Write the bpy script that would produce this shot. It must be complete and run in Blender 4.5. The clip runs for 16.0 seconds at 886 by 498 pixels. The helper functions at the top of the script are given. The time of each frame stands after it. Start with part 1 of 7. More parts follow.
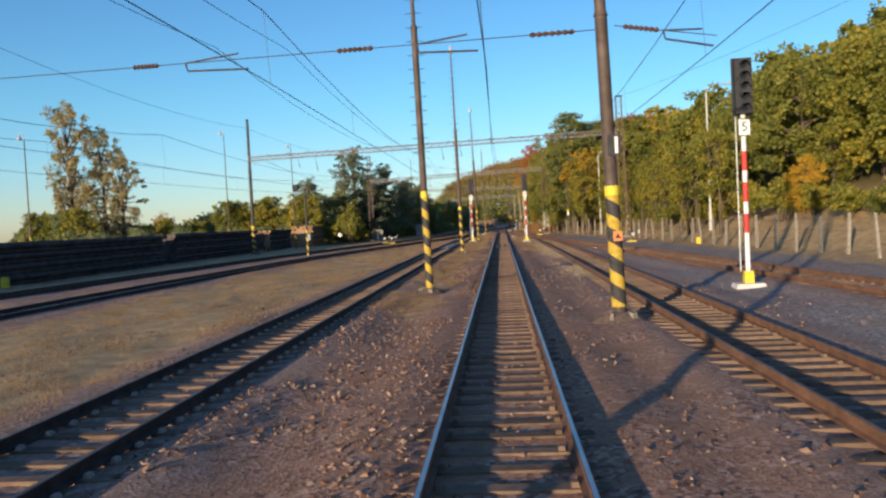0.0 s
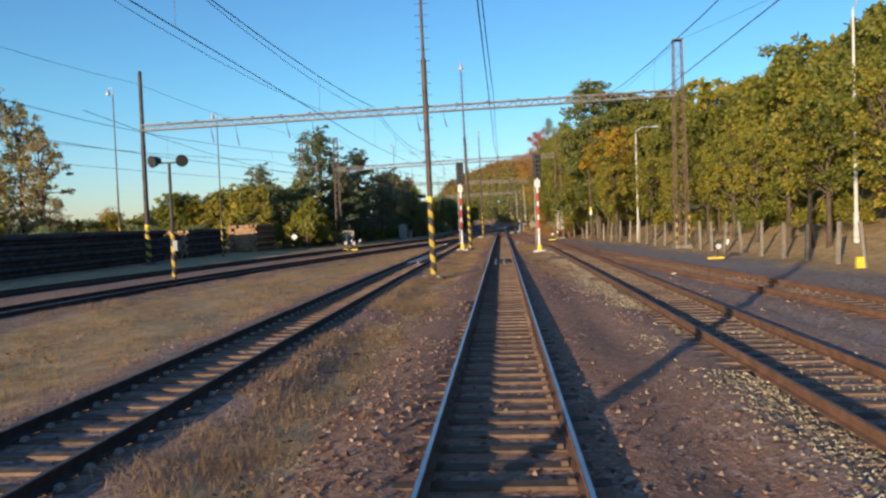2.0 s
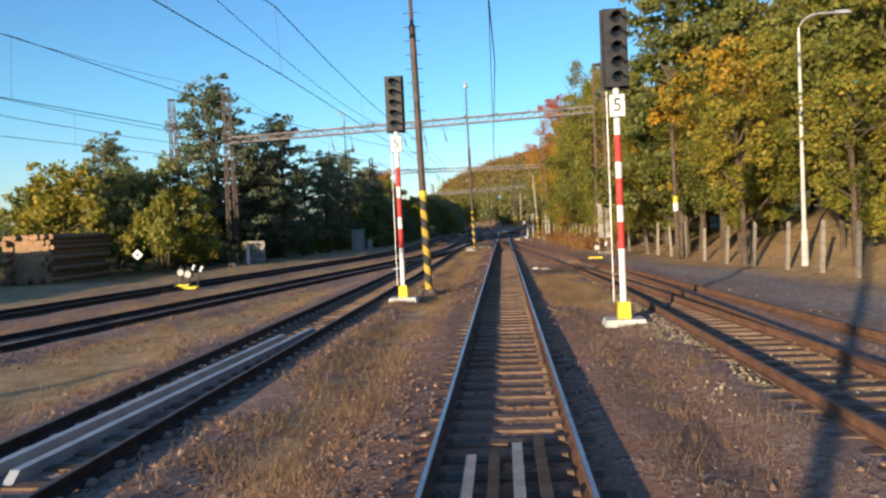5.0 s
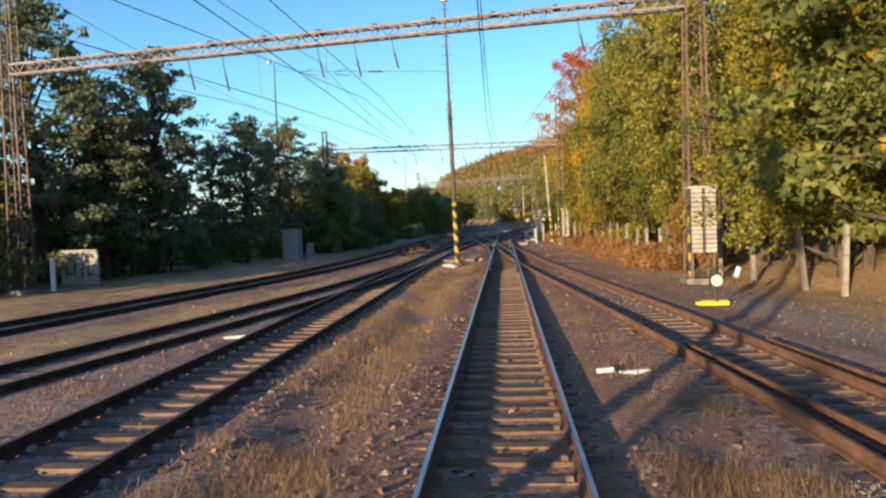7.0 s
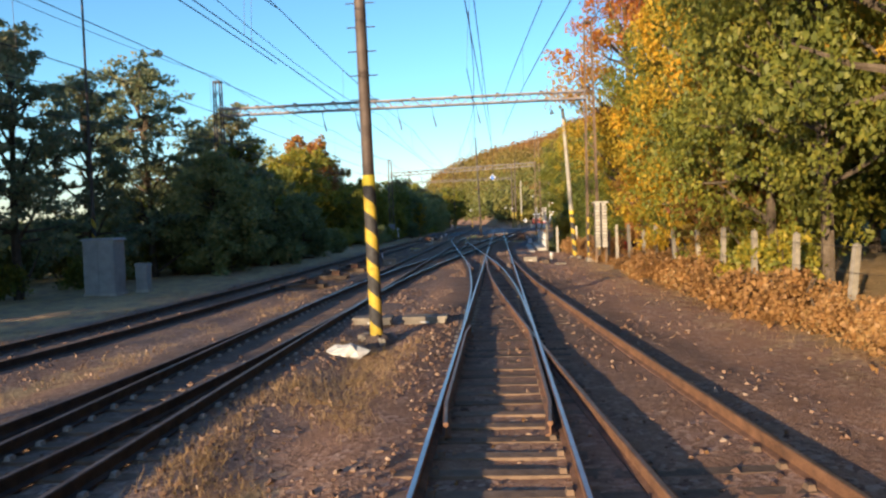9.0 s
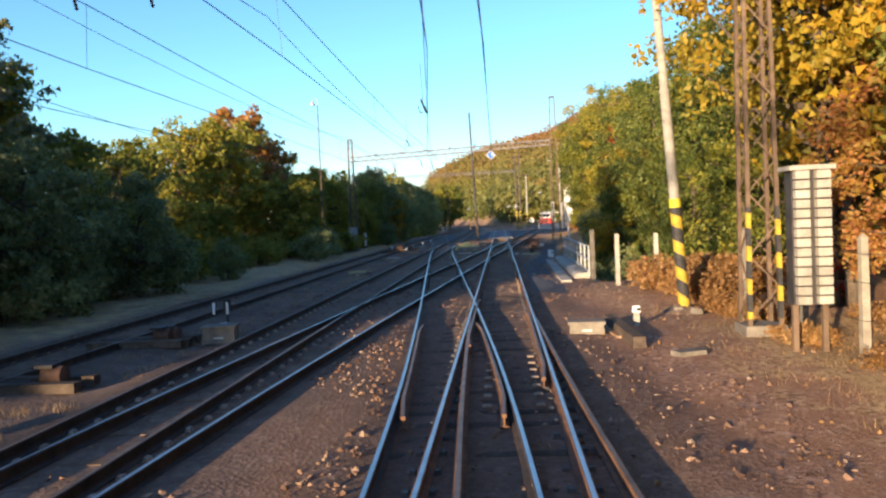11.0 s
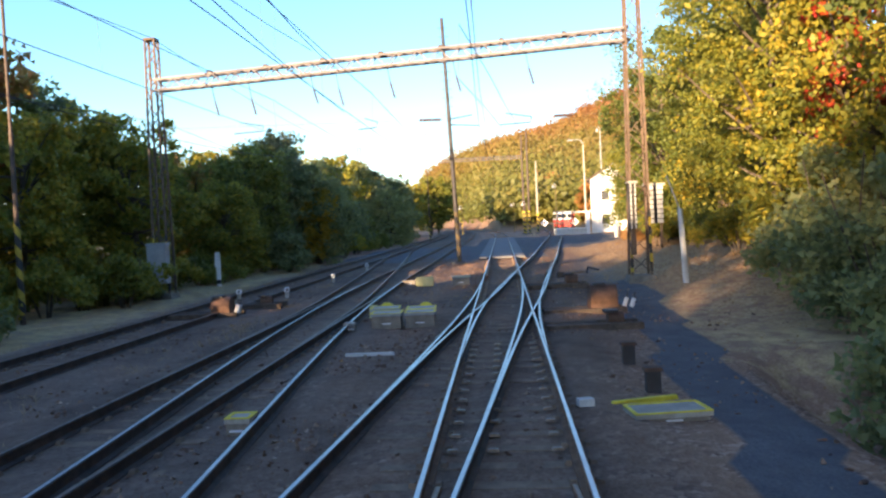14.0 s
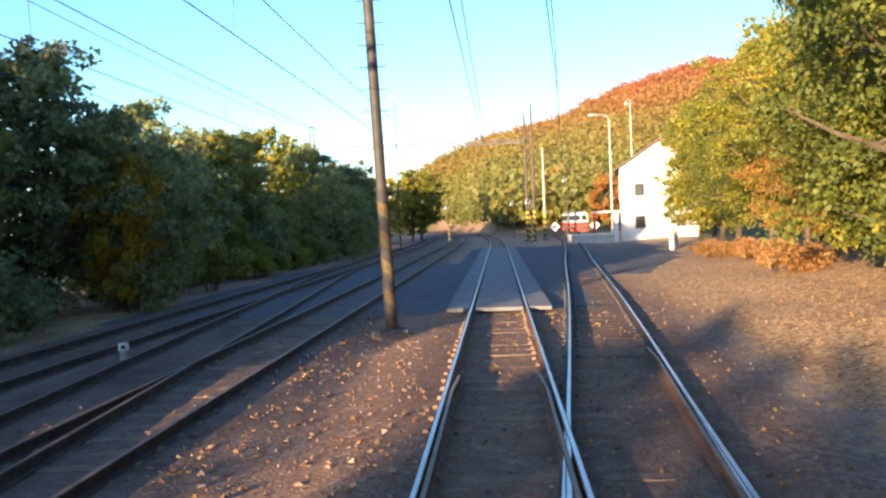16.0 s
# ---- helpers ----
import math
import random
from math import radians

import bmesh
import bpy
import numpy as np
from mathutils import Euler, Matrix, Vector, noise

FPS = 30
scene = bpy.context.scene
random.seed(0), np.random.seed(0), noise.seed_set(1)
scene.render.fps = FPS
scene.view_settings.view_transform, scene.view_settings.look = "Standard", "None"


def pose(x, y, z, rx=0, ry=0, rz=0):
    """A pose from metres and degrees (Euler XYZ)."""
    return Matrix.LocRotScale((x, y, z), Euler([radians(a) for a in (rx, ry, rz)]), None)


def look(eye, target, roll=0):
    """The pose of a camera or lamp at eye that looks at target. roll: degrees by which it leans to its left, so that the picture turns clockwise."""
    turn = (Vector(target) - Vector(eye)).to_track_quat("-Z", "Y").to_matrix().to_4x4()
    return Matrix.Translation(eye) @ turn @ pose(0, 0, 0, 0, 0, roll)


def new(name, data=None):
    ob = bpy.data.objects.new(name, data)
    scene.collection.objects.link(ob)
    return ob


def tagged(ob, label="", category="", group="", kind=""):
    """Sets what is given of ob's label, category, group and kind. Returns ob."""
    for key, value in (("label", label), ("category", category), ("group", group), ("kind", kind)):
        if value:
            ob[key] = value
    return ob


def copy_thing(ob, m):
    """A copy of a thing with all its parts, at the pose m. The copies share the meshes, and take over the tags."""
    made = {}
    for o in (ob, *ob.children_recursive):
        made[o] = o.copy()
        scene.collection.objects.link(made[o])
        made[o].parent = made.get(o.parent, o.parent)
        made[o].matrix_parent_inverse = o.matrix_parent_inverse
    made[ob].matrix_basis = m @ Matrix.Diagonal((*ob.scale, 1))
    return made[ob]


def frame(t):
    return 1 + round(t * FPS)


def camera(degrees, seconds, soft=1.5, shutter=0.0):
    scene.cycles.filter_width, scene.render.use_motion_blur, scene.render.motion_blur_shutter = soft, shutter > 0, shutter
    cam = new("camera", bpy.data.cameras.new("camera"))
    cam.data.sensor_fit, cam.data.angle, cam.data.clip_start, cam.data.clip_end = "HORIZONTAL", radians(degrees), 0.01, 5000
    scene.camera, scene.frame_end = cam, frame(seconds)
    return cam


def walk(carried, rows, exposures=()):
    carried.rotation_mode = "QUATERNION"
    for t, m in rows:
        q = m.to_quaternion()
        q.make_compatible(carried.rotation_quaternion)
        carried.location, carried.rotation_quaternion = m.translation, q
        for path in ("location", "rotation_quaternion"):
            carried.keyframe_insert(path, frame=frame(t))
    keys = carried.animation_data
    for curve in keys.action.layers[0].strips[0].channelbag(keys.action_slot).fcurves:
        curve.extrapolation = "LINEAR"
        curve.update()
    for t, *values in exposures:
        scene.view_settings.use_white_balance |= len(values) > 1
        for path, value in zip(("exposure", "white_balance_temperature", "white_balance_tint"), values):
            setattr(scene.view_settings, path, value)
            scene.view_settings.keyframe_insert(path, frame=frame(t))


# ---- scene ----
cam = camera(60.0, 16.0, soft=2.4)
PATH = [
    (0.0, (0.071, 2.419, 2.323), (-0.6963, 12.3832, 1.9727), -2.855),
    (0.5, (0.071, 8.916, 2.323), (-0.6992, 18.8796, 1.9704), -2.698),
    (1.0, (0.071, 15.414, 2.323), (-0.6993, 25.3778, 1.9518), -2.387),
    (1.5, (0.071, 21.917, 2.323), (-0.7081, 31.8796, 1.9451), -2.196),
    (2.0, (0.071, 28.426, 2.323), (-0.7041, 38.3895, 1.9634), -2.105),
    (2.5, (0.071, 34.942, 2.323), (-0.6967, 44.9058, 1.9582), -2.388),
    (3.0, (0.071, 41.461, 2.323), (-0.6930, 51.4257, 1.9683), -2.835),
    (3.5, (0.071, 47.980, 2.323), (-0.7012, 57.9449, 1.9921), -2.480),
    (4.0, (0.071, 54.499, 2.323), (-0.7148, 64.4633, 2.0150), -2.386),
    (6.5, (0.071, 87.284, 2.323), (-0.7387, 97.2441, 1.9435), -2.858),
    (7.0, (0.071, 93.880, 2.323), (-0.7288, 103.8409, 1.9491), -2.138),
    (7.5, (0.071, 100.487, 2.323), (-0.7228, 110.4482, 1.9423), -2.654),
    (8.0, (0.071, 107.105, 2.323), (-0.6977, 117.0692, 1.9767), -2.663),
    (8.5, (0.071, 113.734, 2.323), (-0.6914, 123.6977, 1.9427), -2.239),
    (9.0, (0.071, 120.373, 2.323), (-0.6605, 130.3390, 1.9397), -1.975),
    (11.5, (0.071, 153.732, 2.323), (-0.6909, 163.6960, 1.9455), -2.583),
    (12.0, (0.071, 160.444, 2.323), (-0.6989, 170.4071, 1.9541), -2.289),
    (12.5, (0.071, 167.166, 2.323), (-0.6922, 177.1294, 1.9362), -2.126),
    (13.0, (0.071, 173.900, 2.323), (-0.7095, 183.8626, 1.9575), -2.531),
    (13.5, (0.071, 180.644, 2.323), (-0.7101, 190.6080, 1.9811), -2.627),
    (14.0, (0.071, 187.396, 2.323), (-0.7066, 197.3593, 1.9673), -2.649),
    (14.5, (0.071, 194.153, 2.323), (-0.6973, 204.1166, 1.9449), -2.450),
    (15.0, (0.071, 200.911, 2.323), (-0.6912, 210.8754, 1.9613), -2.313),
    (15.5, (0.071, 207.667, 2.323), (-0.6758, 217.6329, 1.9600), -2.358),
    (16.0, (0.071, 214.423, 2.323), (-0.6622, 224.3907, 1.9910), -2.367),
]
walk(cam, [(t, look(eye, target, roll)) for t, eye, target, roll in PATH], [(0.0, 0.5, 6550, 12), (4.0, 0.62, 6550, 12), (6.5, 0.92, 6950, 13), (9.0, 1.1, 7100, 13), (11.5, 1.42, 7300, 15), (12.5, 1.68, 7600, 18), (13.5, 1.92, 7800, 19), (15.0, 1.95, 8000, 19), (16.0, 1.92, 7800, 16)])

# ---- light: low late sun from behind on the left ----
SUN_AZ, SUN_EL = radians(25.5), radians(7.5)
sun_way = Vector((math.sin(SUN_AZ) * math.cos(SUN_EL), math.cos(SUN_AZ) * math.cos(SUN_EL), -math.sin(SUN_EL)))
world = bpy.data.worlds.new("sky")
scene.world = world
world.use_nodes = True
sky = world.node_tree.nodes.new("ShaderNodeTexSky")
sky.sky_type = 'NISHITA'
sky.sun_disc = False
sky.sun_elevation = radians(12)
sky.sun_rotation = SUN_AZ + math.pi
sky.air_density, sky.dust_density, sky.ozone_density = 1.0, 0.3, 3.2
tone = world.node_tree.nodes.new("ShaderNodeHueSaturation")
tone.inputs["Saturation"].default_value = 1.15
tone.inputs["Hue"].default_value = 0.493
world.node_tree.links.new(sky.outputs[0], tone.inputs["Color"])
up = world.node_tree.nodes.new("ShaderNodeTexCoord")
split = world.node_tree.nodes.new("ShaderNodeSeparateXYZ")
haze = world.node_tree.nodes.new("ShaderNodeValToRGB")
haze.color_ramp.elements.new(0.2)
for e, (at, c) in zip(haze.color_ramp.elements, ((0.0, (0.80, 0.82, 0.98)), (0.16, (0.78, 0.95, 1.0)), (0.55, (0.98, 0.86, 1.06)))):
    e.position, e.color = at, (*c, 1)
air = world.node_tree.nodes.new("ShaderNodeMix")
air.data_type, air.blend_type = "RGBA", "MULTIPLY"
air.inputs[0].default_value = 1.0
world.node_tree.links.new(up.outputs["Generated"], split.inputs[0])
world.node_tree.links.new(split.outputs[2], haze.inputs[0])
world.node_tree.links.new(tone.outputs[0], air.inputs[6])
world.node_tree.links.new(haze.outputs[0], air.inputs[7])
world.node_tree.links.new(air.outputs[2], world.node_tree.nodes["Background"].inputs[0])
world.node_tree.nodes["Background"].inputs[1].default_value = 0.133
sun = new("sun", bpy.data.lights.new("sun", 'SUN'))
sun.data.energy, sun.data.angle, sun.data.color = 5.0, radians(0.6), (1.0, 0.82, 0.58)
sun.matrix_world = look((0, 0, 40), Vector((0, 0, 40)) + sun_way)


# ---- materials ----
class Nodes:
    def __init__(self, name):
        self.mat = bpy.data.materials.new(name)
        self.mat.use_nodes = True
        self.tree = self.mat.node_tree
        self.bsdf = self.tree.nodes["Principled BSDF"]
        self.out = self.tree.nodes["Material Output"]

    def add(self, kind, **values):
        n = self.tree.nodes.new(kind)
        for k, v in values.items():
            n.inputs[k.replace("_", " ")].default_value = v
        return n

    def link(self, a, b):
        self.tree.links.new(a, b)

    def coords(self):
        return self.tree.nodes.new("ShaderNodeTexCoord").outputs["Object"]

    def noise(self, scale, detail=4.0, rough=0.6, vec=None):
        n = self.add("ShaderNodeTexNoise", Scale=scale, Detail=detail, Roughness=rough)
        self.link(vec if vec is not None else self.coords(), n.inputs["Vector"])
        return n.outputs["Fac"]

    def ramp(self, fac, stops, mode="LINEAR"):
        n = self.tree.nodes.new("ShaderNodeValToRGB")
        n.color_ramp.interpolation = mode
        while len(n.color_ramp.elements) < len(stops):
            n.color_ramp.elements.new(0.5)
        for e, (p, c) in zip(n.color_ramp.elements, stops):
            e.position, e.color = p, (*c, 1)
        self.link(fac, n.inputs[0])
        return n.outputs[0]

    def mix(self, fac, a, b, mode="MIX"):
        n = self.tree.nodes.new("ShaderNodeMix")
        n.data_type, n.blend_type = "RGBA", mode
        for sock, v in ((n.inputs[0], fac), (n.inputs[6], a), (n.inputs[7], b)):
            if hasattr(v, "links"):
                self.link(v, sock)
            else:
                sock.default_value = v if isinstance(v, float) else (*v, 1)
        return n.outputs[2]

    def math(self, op, a, b=0.0):
        n = self.tree.nodes.new("ShaderNodeMath")
        n.operation = op
        for sock, v in ((n.inputs[0], a), (n.inputs[1], b)):
            if hasattr(v, "links"):
                self.link(v, sock)
            else:
                sock.default_value = v
        return n.outputs[0]

    def bump(self, fac, strength=0.4, dist=0.02):
        n = self.add("ShaderNodeBump", Strength=strength, Distance=dist)
        self.link(fac, n.inputs["Height"])
        self.link(n.outputs[0], self.bsdf.inputs["Normal"])

    def finish(self, color, rough=0.8, metal=0.0, spec=0.3):
        self.link(color, self.bsdf.inputs["Base Color"])
        self.bsdf.inputs["Roughness"].default_value = rough
        self.bsdf.inputs["Metallic"].default_value = metal
        self.bsdf.inputs["Specular IOR Level"].default_value = spec
        return self.mat


def surface(name, a, b, scale=3.0, rough=0.8, metal=0.0, fine=40.0, bump=0.3, dist=0.01, spec=0.3, piece=0.0):
    """Two tones of one surface, blotches and grain, with slight relief."""
    m = Nodes(name)
    big = m.noise(scale)
    grain = m.noise(fine, 3.0)
    col = m.ramp(m.math("ADD", m.math("MULTIPLY", big, 0.65), m.math("MULTIPLY", grain, 0.35)), [(0.36, a), (0.64, b)])
    if piece:
        r = m.tree.nodes.new("ShaderNodeObjectInfo").outputs["Random"]
        v = m.math("ADD", m.math("MULTIPLY", r, 2 * piece), 1 - piece)
        n = m.add("ShaderNodeHueSaturation")
        m.link(v, n.inputs["Value"])
        m.link(col, n.inputs["Color"])
        col = n.outputs[0]
    m.bump(grain, bump, dist)
    return m.finish(col, rough, metal, spec)


def striped(name, a, b, period, twist, wear=0.5):
    """Painted diagonal bands round a mast, scratched and dirty."""
    m = Nodes(name)
    sep = m.tree.nodes.new("ShaderNodeSeparateXYZ")
    m.link(m.coords(), sep.inputs[0])
    ang = m.math("MULTIPLY", m.math("ARCTAN2", sep.outputs[1], sep.outputs[0]), twist / (2 * math.pi))
    f = m.math("FRACT", m.math("ADD", m.math("DIVIDE", sep.outputs[2], period), ang))
    band = m.math("GREATER_THAN", f, 0.46)
    dirt = m.noise(9.0, 6.0, 0.7)
    ya = m.ramp(dirt, [(0.3, tuple(c * 0.55 for c in a)), (0.55, a)])
    yb = m.ramp(dirt, [(0.35, b), (0.75, tuple(c * 1.9 + 0.02 for c in b))])
    return m.finish(m.mix(band, ya, yb), 0.7)


def leaf_material(name, tones, patches=0.35, top=0.0, single=0.55):
    """Leaves: one tone each from the scale, thin enough to let light through."""
    m = Nodes(name)
    rnd = m.tree.nodes.new("ShaderNodeNewGeometry").outputs["Random Per Island"]
    obj = m.tree.nodes.new("ShaderNodeObjectInfo").outputs["Random"]
    patch = m.noise(patches, 2.0)
    f = m.math("ADD", m.math("MULTIPLY", rnd, single), m.math("ADD", m.math("MULTIPLY", patch, 1.45 - single), m.math("MULTIPLY", obj, 0.3)))
    f = m.math("SUBTRACT", f, 0.4)
    if top:
        sep = m.tree.nodes.new("ShaderNodeSeparateXYZ")
        m.link(m.coords(), sep.inputs[0])
        f = m.math("ADD", m.math("MULTIPLY", f, 0.5), m.math("MULTIPLY", m.math("SUBTRACT", sep.outputs[2], 5.0), top))
    n = len(tones) - 1
    col = m.ramp(f, [(i / n, c) for i, c in enumerate(tones)])
    m.finish(col, 0.55, 0.0, 0.35)
    tr = m.tree.nodes.new("ShaderNodeBsdfTranslucent")
    m.link(col, tr.inputs[0])
    mx = m.tree.nodes.new("ShaderNodeMixShader")
    mx.inputs[0].default_value = 0.48
    m.link(m.bsdf.outputs[0], mx.inputs[1])
    m.link(tr.outputs[0], mx.inputs[2])
    m.link(mx.outputs[0], m.out.inputs[0])
    return m.mat


def ground_material():
    m = Nodes("yard_ground")

    def attr(n):
        a = m.tree.nodes.new("ShaderNodeAttribute")
        a.attribute_name = n
        return a.outputs["Fac"]
    big, mid, fine = m.noise(0.35, 4.0), m.noise(2.2, 5.0), m.noise(26.0, 4.0)
    vor = m.add("ShaderNodeTexVoronoi", Scale=14.0)
    m.link(m.coords(), vor.inputs["Vector"])
    stone = m.ramp(vor.outputs["Color"], [(0.15, (0.130, 0.066, 0.044)), (0.5, (0.310, 0.165, 0.108)), (0.9, (0.540, 0.350, 0.250))])
    soil = m.ramp(m.math("ADD", m.math("MULTIPLY", mid, 0.6), m.math("MULTIPLY", fine, 0.4)), [(0.35, (0.250, 0.128, 0.076)), (0.65, (0.480, 0.275, 0.168))])
    base = m.mix(m.ramp(mid, [(0.40, (0, 0, 0)), (0.62, (1, 1, 1))]), soil, stone)
    grey = m.ramp(vor.outputs["Color"], [(0.1, (0.130, 0.124, 0.117)), (0.9, (0.390, 0.370, 0.338))])
    base = m.mix(m.math("MULTIPLY", attr("grey"), m.ramp(big, [(0.3, (0.600, 0.600, 0.600)), (0.6, (1, 1, 1))])), base, grey)
    grass = m.ramp(m.math("ADD", m.math("MULTIPLY", mid, 0.5), m.math("MULTIPLY", fine, 0.5)), [(0.30, (0.190, 0.125, 0.060)), (0.46, (0.390, 0.258, 0.125)), (0.66, (0.630, 0.430, 0.220))])
    gm = m.math("ADD", attr("grass"), m.math("MULTIPLY", m.math("SUBTRACT", mid, 0.5), 0.9))
    base = m.mix(m.ramp(gm, [(0.42, (0, 0, 0)), (0.62, (1, 1, 1))]), base, grass)
    litter = m.ramp(vor.outputs["Color"], [(0.1, (0.170, 0.098, 0.056)), (0.5, (0.400, 0.232, 0.124)), (0.9, (0.560, 0.390, 0.210))])
    lm = m.math("ADD", attr("litter"), m.math("MULTIPLY", m.math("SUBTRACT", mid, 0.5), 0.8))
    base = m.mix(m.ramp(lm, [(0.45, (0, 0, 0)), (0.6, (1, 1, 1))]), base, litter)
    tar = m.ramp(m.math("ADD", m.math("MULTIPLY", mid, 0.5), m.math("MULTIPLY", fine, 0.5)), [(0.35, (0.072, 0.074, 0.081)), (0.65, (0.137, 0.137, 0.140))])
    # Darker brown laid over the track beds from the switches onward.
    dark_ground = m.ramp(m.math("ADD", m.math("MULTIPLY", mid, 0.5), m.math("MULTIPLY", fine, 0.5)), [(0.35, (0.062, 0.042, 0.033)), (0.65, (0.175, 0.120, 0.090))])
    base = m.mix(m.math("MULTIPLY", attr("dark_ground"), m.ramp(big, [(0.3, (0.65, 0.65, 0.65)), (0.6, (1, 1, 1))])), base, dark_ground)
    base = m.mix(m.ramp(attr("asphalt"), [(0.4, (0, 0, 0)), (0.6, (1, 1, 1))]), base, tar)
    wood = m.ramp(mid, [(0.3, (0.075, 0.075, 0.026)), (0.7, (0.15, 0.12, 0.04))])
    base = m.mix(attr("wood"), base, wood)
    m.bump(m.math("ADD", fine, m.math("MULTIPLY", vor.outputs["Distance"], 0.5)), 0.8, 0.035)
    return m.finish(base, 0.92, 0.0, 0.15)


GROUND = ground_material()
RAIL_RUST = surface("rusty_rail_side", (0.095, 0.048, 0.029), (0.235, 0.116, 0.064), 4.0, 0.8, 0.05, 60.0)
# Dark copy of the rail rust: shade on the other tracks' rail sides, as colour.
RAIL_SHADED = surface("shaded_dark_rail_side", (0.030, 0.024, 0.022), (0.088, 0.060, 0.048), 4.0, 0.75, 0.1, 60.0)
RAIL_TOP = surface("bright_rail_head", (0.30, 0.31, 0.33), (0.46, 0.47, 0.49), 2.0, 0.36, 1.0, 25.0, 0.1, 0.002)
RAIL_DULL = surface("dull_rail_head", (0.10, 0.065, 0.045), (0.23, 0.165, 0.125), 2.0, 0.5, 0.5, 25.0, 0.15, 0.002)
SLEEPER = surface("dirty_concrete_sleeper", (0.108, 0.070, 0.048), (0.205, 0.137, 0.093), 5.0, 0.9, 0.0, 50.0, 0.6, 0.012, 0.2, 0.28)
TIMBER = surface("old_timber_sleeper", (0.045, 0.032, 0.024), (0.125, 0.09, 0.066), 6.0, 0.9, 0.0, 60.0, 0.6, 0.01, 0.2, 0.25)
FASTEN = surface("pale_fastening", (0.22, 0.16, 0.12), (0.46, 0.38, 0.31), 12.0, 0.7, 0.0, 60.0, 0.3, 0.005)
STEEL = surface("weathered_brown_steel", (0.055, 0.038, 0.031), (0.125, 0.092, 0.075), 2.5, 0.65, 0.25, 45.0)
STEEL_BROWN = surface("dark_rusty_casing", (0.065, 0.034, 0.022), (0.16, 0.085, 0.055), 4.0, 0.8, 0.1, 40.0)
STEEL_DARK = surface("dark_painted_steel", (0.030, 0.027, 0.027), (0.075, 0.066, 0.062), 2.5, 0.6, 0.2, 45.0)
STEEL_RUST = surface("rusted_lattice_steel", (0.082, 0.054, 0.037), (0.185, 0.122, 0.082), 2.5, 0.8, 0.1, 35.0)
GALV = surface("galvanised_steel", (0.34, 0.345, 0.35), (0.52, 0.525, 0.53), 2.5, 0.5, 0.4, 50.0, 0.15)
BEAM = surface("dull_painted_beam", (0.120, 0.104, 0.102), (0.260, 0.232, 0.226), 1.5, 0.7, 0.1, 30.0, 0.15)
STRIPE = striped("yellow_black_bands", (0.46, 0.31, 0.04), (0.022, 0.020, 0.020), 0.65, 1.0)
STRIPE_SOOTY = striped("sooty_faded_bands", (0.115, 0.08, 0.04), (0.022, 0.020, 0.020), 0.65, 1.0)
WIRE = surface("tarnished_copper_wire", (0.035, 0.030, 0.030), (0.075, 0.066, 0.06), 2.0, 0.6, 0.3)
CERAMIC = surface("brown_glazed_insulator", (0.06, 0.032, 0.024), (0.12, 0.068, 0.05), 8.0, 0.3, 0.0, 30.0, 0.05)
CONCRETE = surface("weathered_concrete", (0.24, 0.215, 0.18), (0.44, 0.405, 0.35), 2.5, 0.9, 0.0, 35.0, 0.5, 0.012, 0.2, 0.12)
FENCE_POST = surface("lichened_concrete_post", (0.17, 0.145, 0.115), (0.32, 0.28, 0.225), 4.0, 0.9, 0.0, 35.0, 0.5, 0.012, 0.2, 0.2)
CONCRETE_DIRTY = surface("dirty_brown_concrete", (0.12, 0.10, 0.08), (0.25, 0.215, 0.175), 3.0, 0.9, 0.0, 35.0, 0.5)
CONCRETE_PALE = surface("pale_concrete", (0.40, 0.385, 0.35), (0.60, 0.58, 0.54), 2.0, 0.85, 0.0, 35.0, 0.4)
PLASTER = surface("white_plaster", (0.62, 0.60, 0.56), (0.80, 0.785, 0.75), 0.8, 0.9, 0.0, 20.0, 0.2)
WHITE = surface("white_paint", (0.60, 0.59, 0.57), (0.80, 0.79, 0.77), 5.0, 0.6, 0.0, 40.0, 0.15)
RED = surface("red_paint", (0.42, 0.035, 0.03), (0.60, 0.06, 0.05), 5.0, 0.6, 0.0, 40.0, 0.15)
YELLOW = surface("yellow_paint", (0.52, 0.38, 0.03), (0.74, 0.58, 0.06), 6.0, 0.65, 0.0, 40.0, 0.2)
BLACK = surface("black_sheet_metal", (0.014, 0.014, 0.015), (0.04, 0.04, 0.042), 4.0, 0.55, 0.0, 40.0, 0.15)
PALE_GREEN = surface("pale_green_lid", (0.22, 0.26, 0.20), (0.36, 0.39, 0.30), 4.0, 0.85, 0.0, 35.0, 0.3)
YELLOW_PALE = surface("faded_yellow_paint", (0.34, 0.31, 0.13), (0.48, 0.45, 0.24), 5.0, 0.7, 0.0, 40.0, 0.2)
GREY_BOX = surface("grey_painted_cabinet", (0.20, 0.205, 0.205), (0.32, 0.325, 0.32), 2.5, 0.6, 0.0, 30.0, 0.15)
LENS = surface("dark_signal_lens", (0.008, 0.008, 0.01), (0.02, 0.02, 0.022), 4.0, 0.15, 0.0, 30.0, 0.0)
ROOF = surface("dark_roof_tile", (0.10, 0.065, 0.05), (0.18, 0.12, 0.095), 3.0, 0.85, 0.0, 20.0)
GLASS = surface("dark_window_glass", (0.02, 0.025, 0.03), (0.05, 0.055, 0.06), 1.0, 0.1, 0.0, 10.0, 0.0, 0.001, 0.5)
BARK = surface("grey_brown_bark", (0.055, 0.040, 0.028), (0.15, 0.115, 0.085), 3.0, 0.95, 0.0, 20.0, 0.9, 0.03, 0.1)
LOG = surface("cut_timber", (0.20, 0.12, 0.07), (0.38, 0.24, 0.14), 3.0, 0.9, 0.0, 20.0, 0.5, 0.02, 0.1)
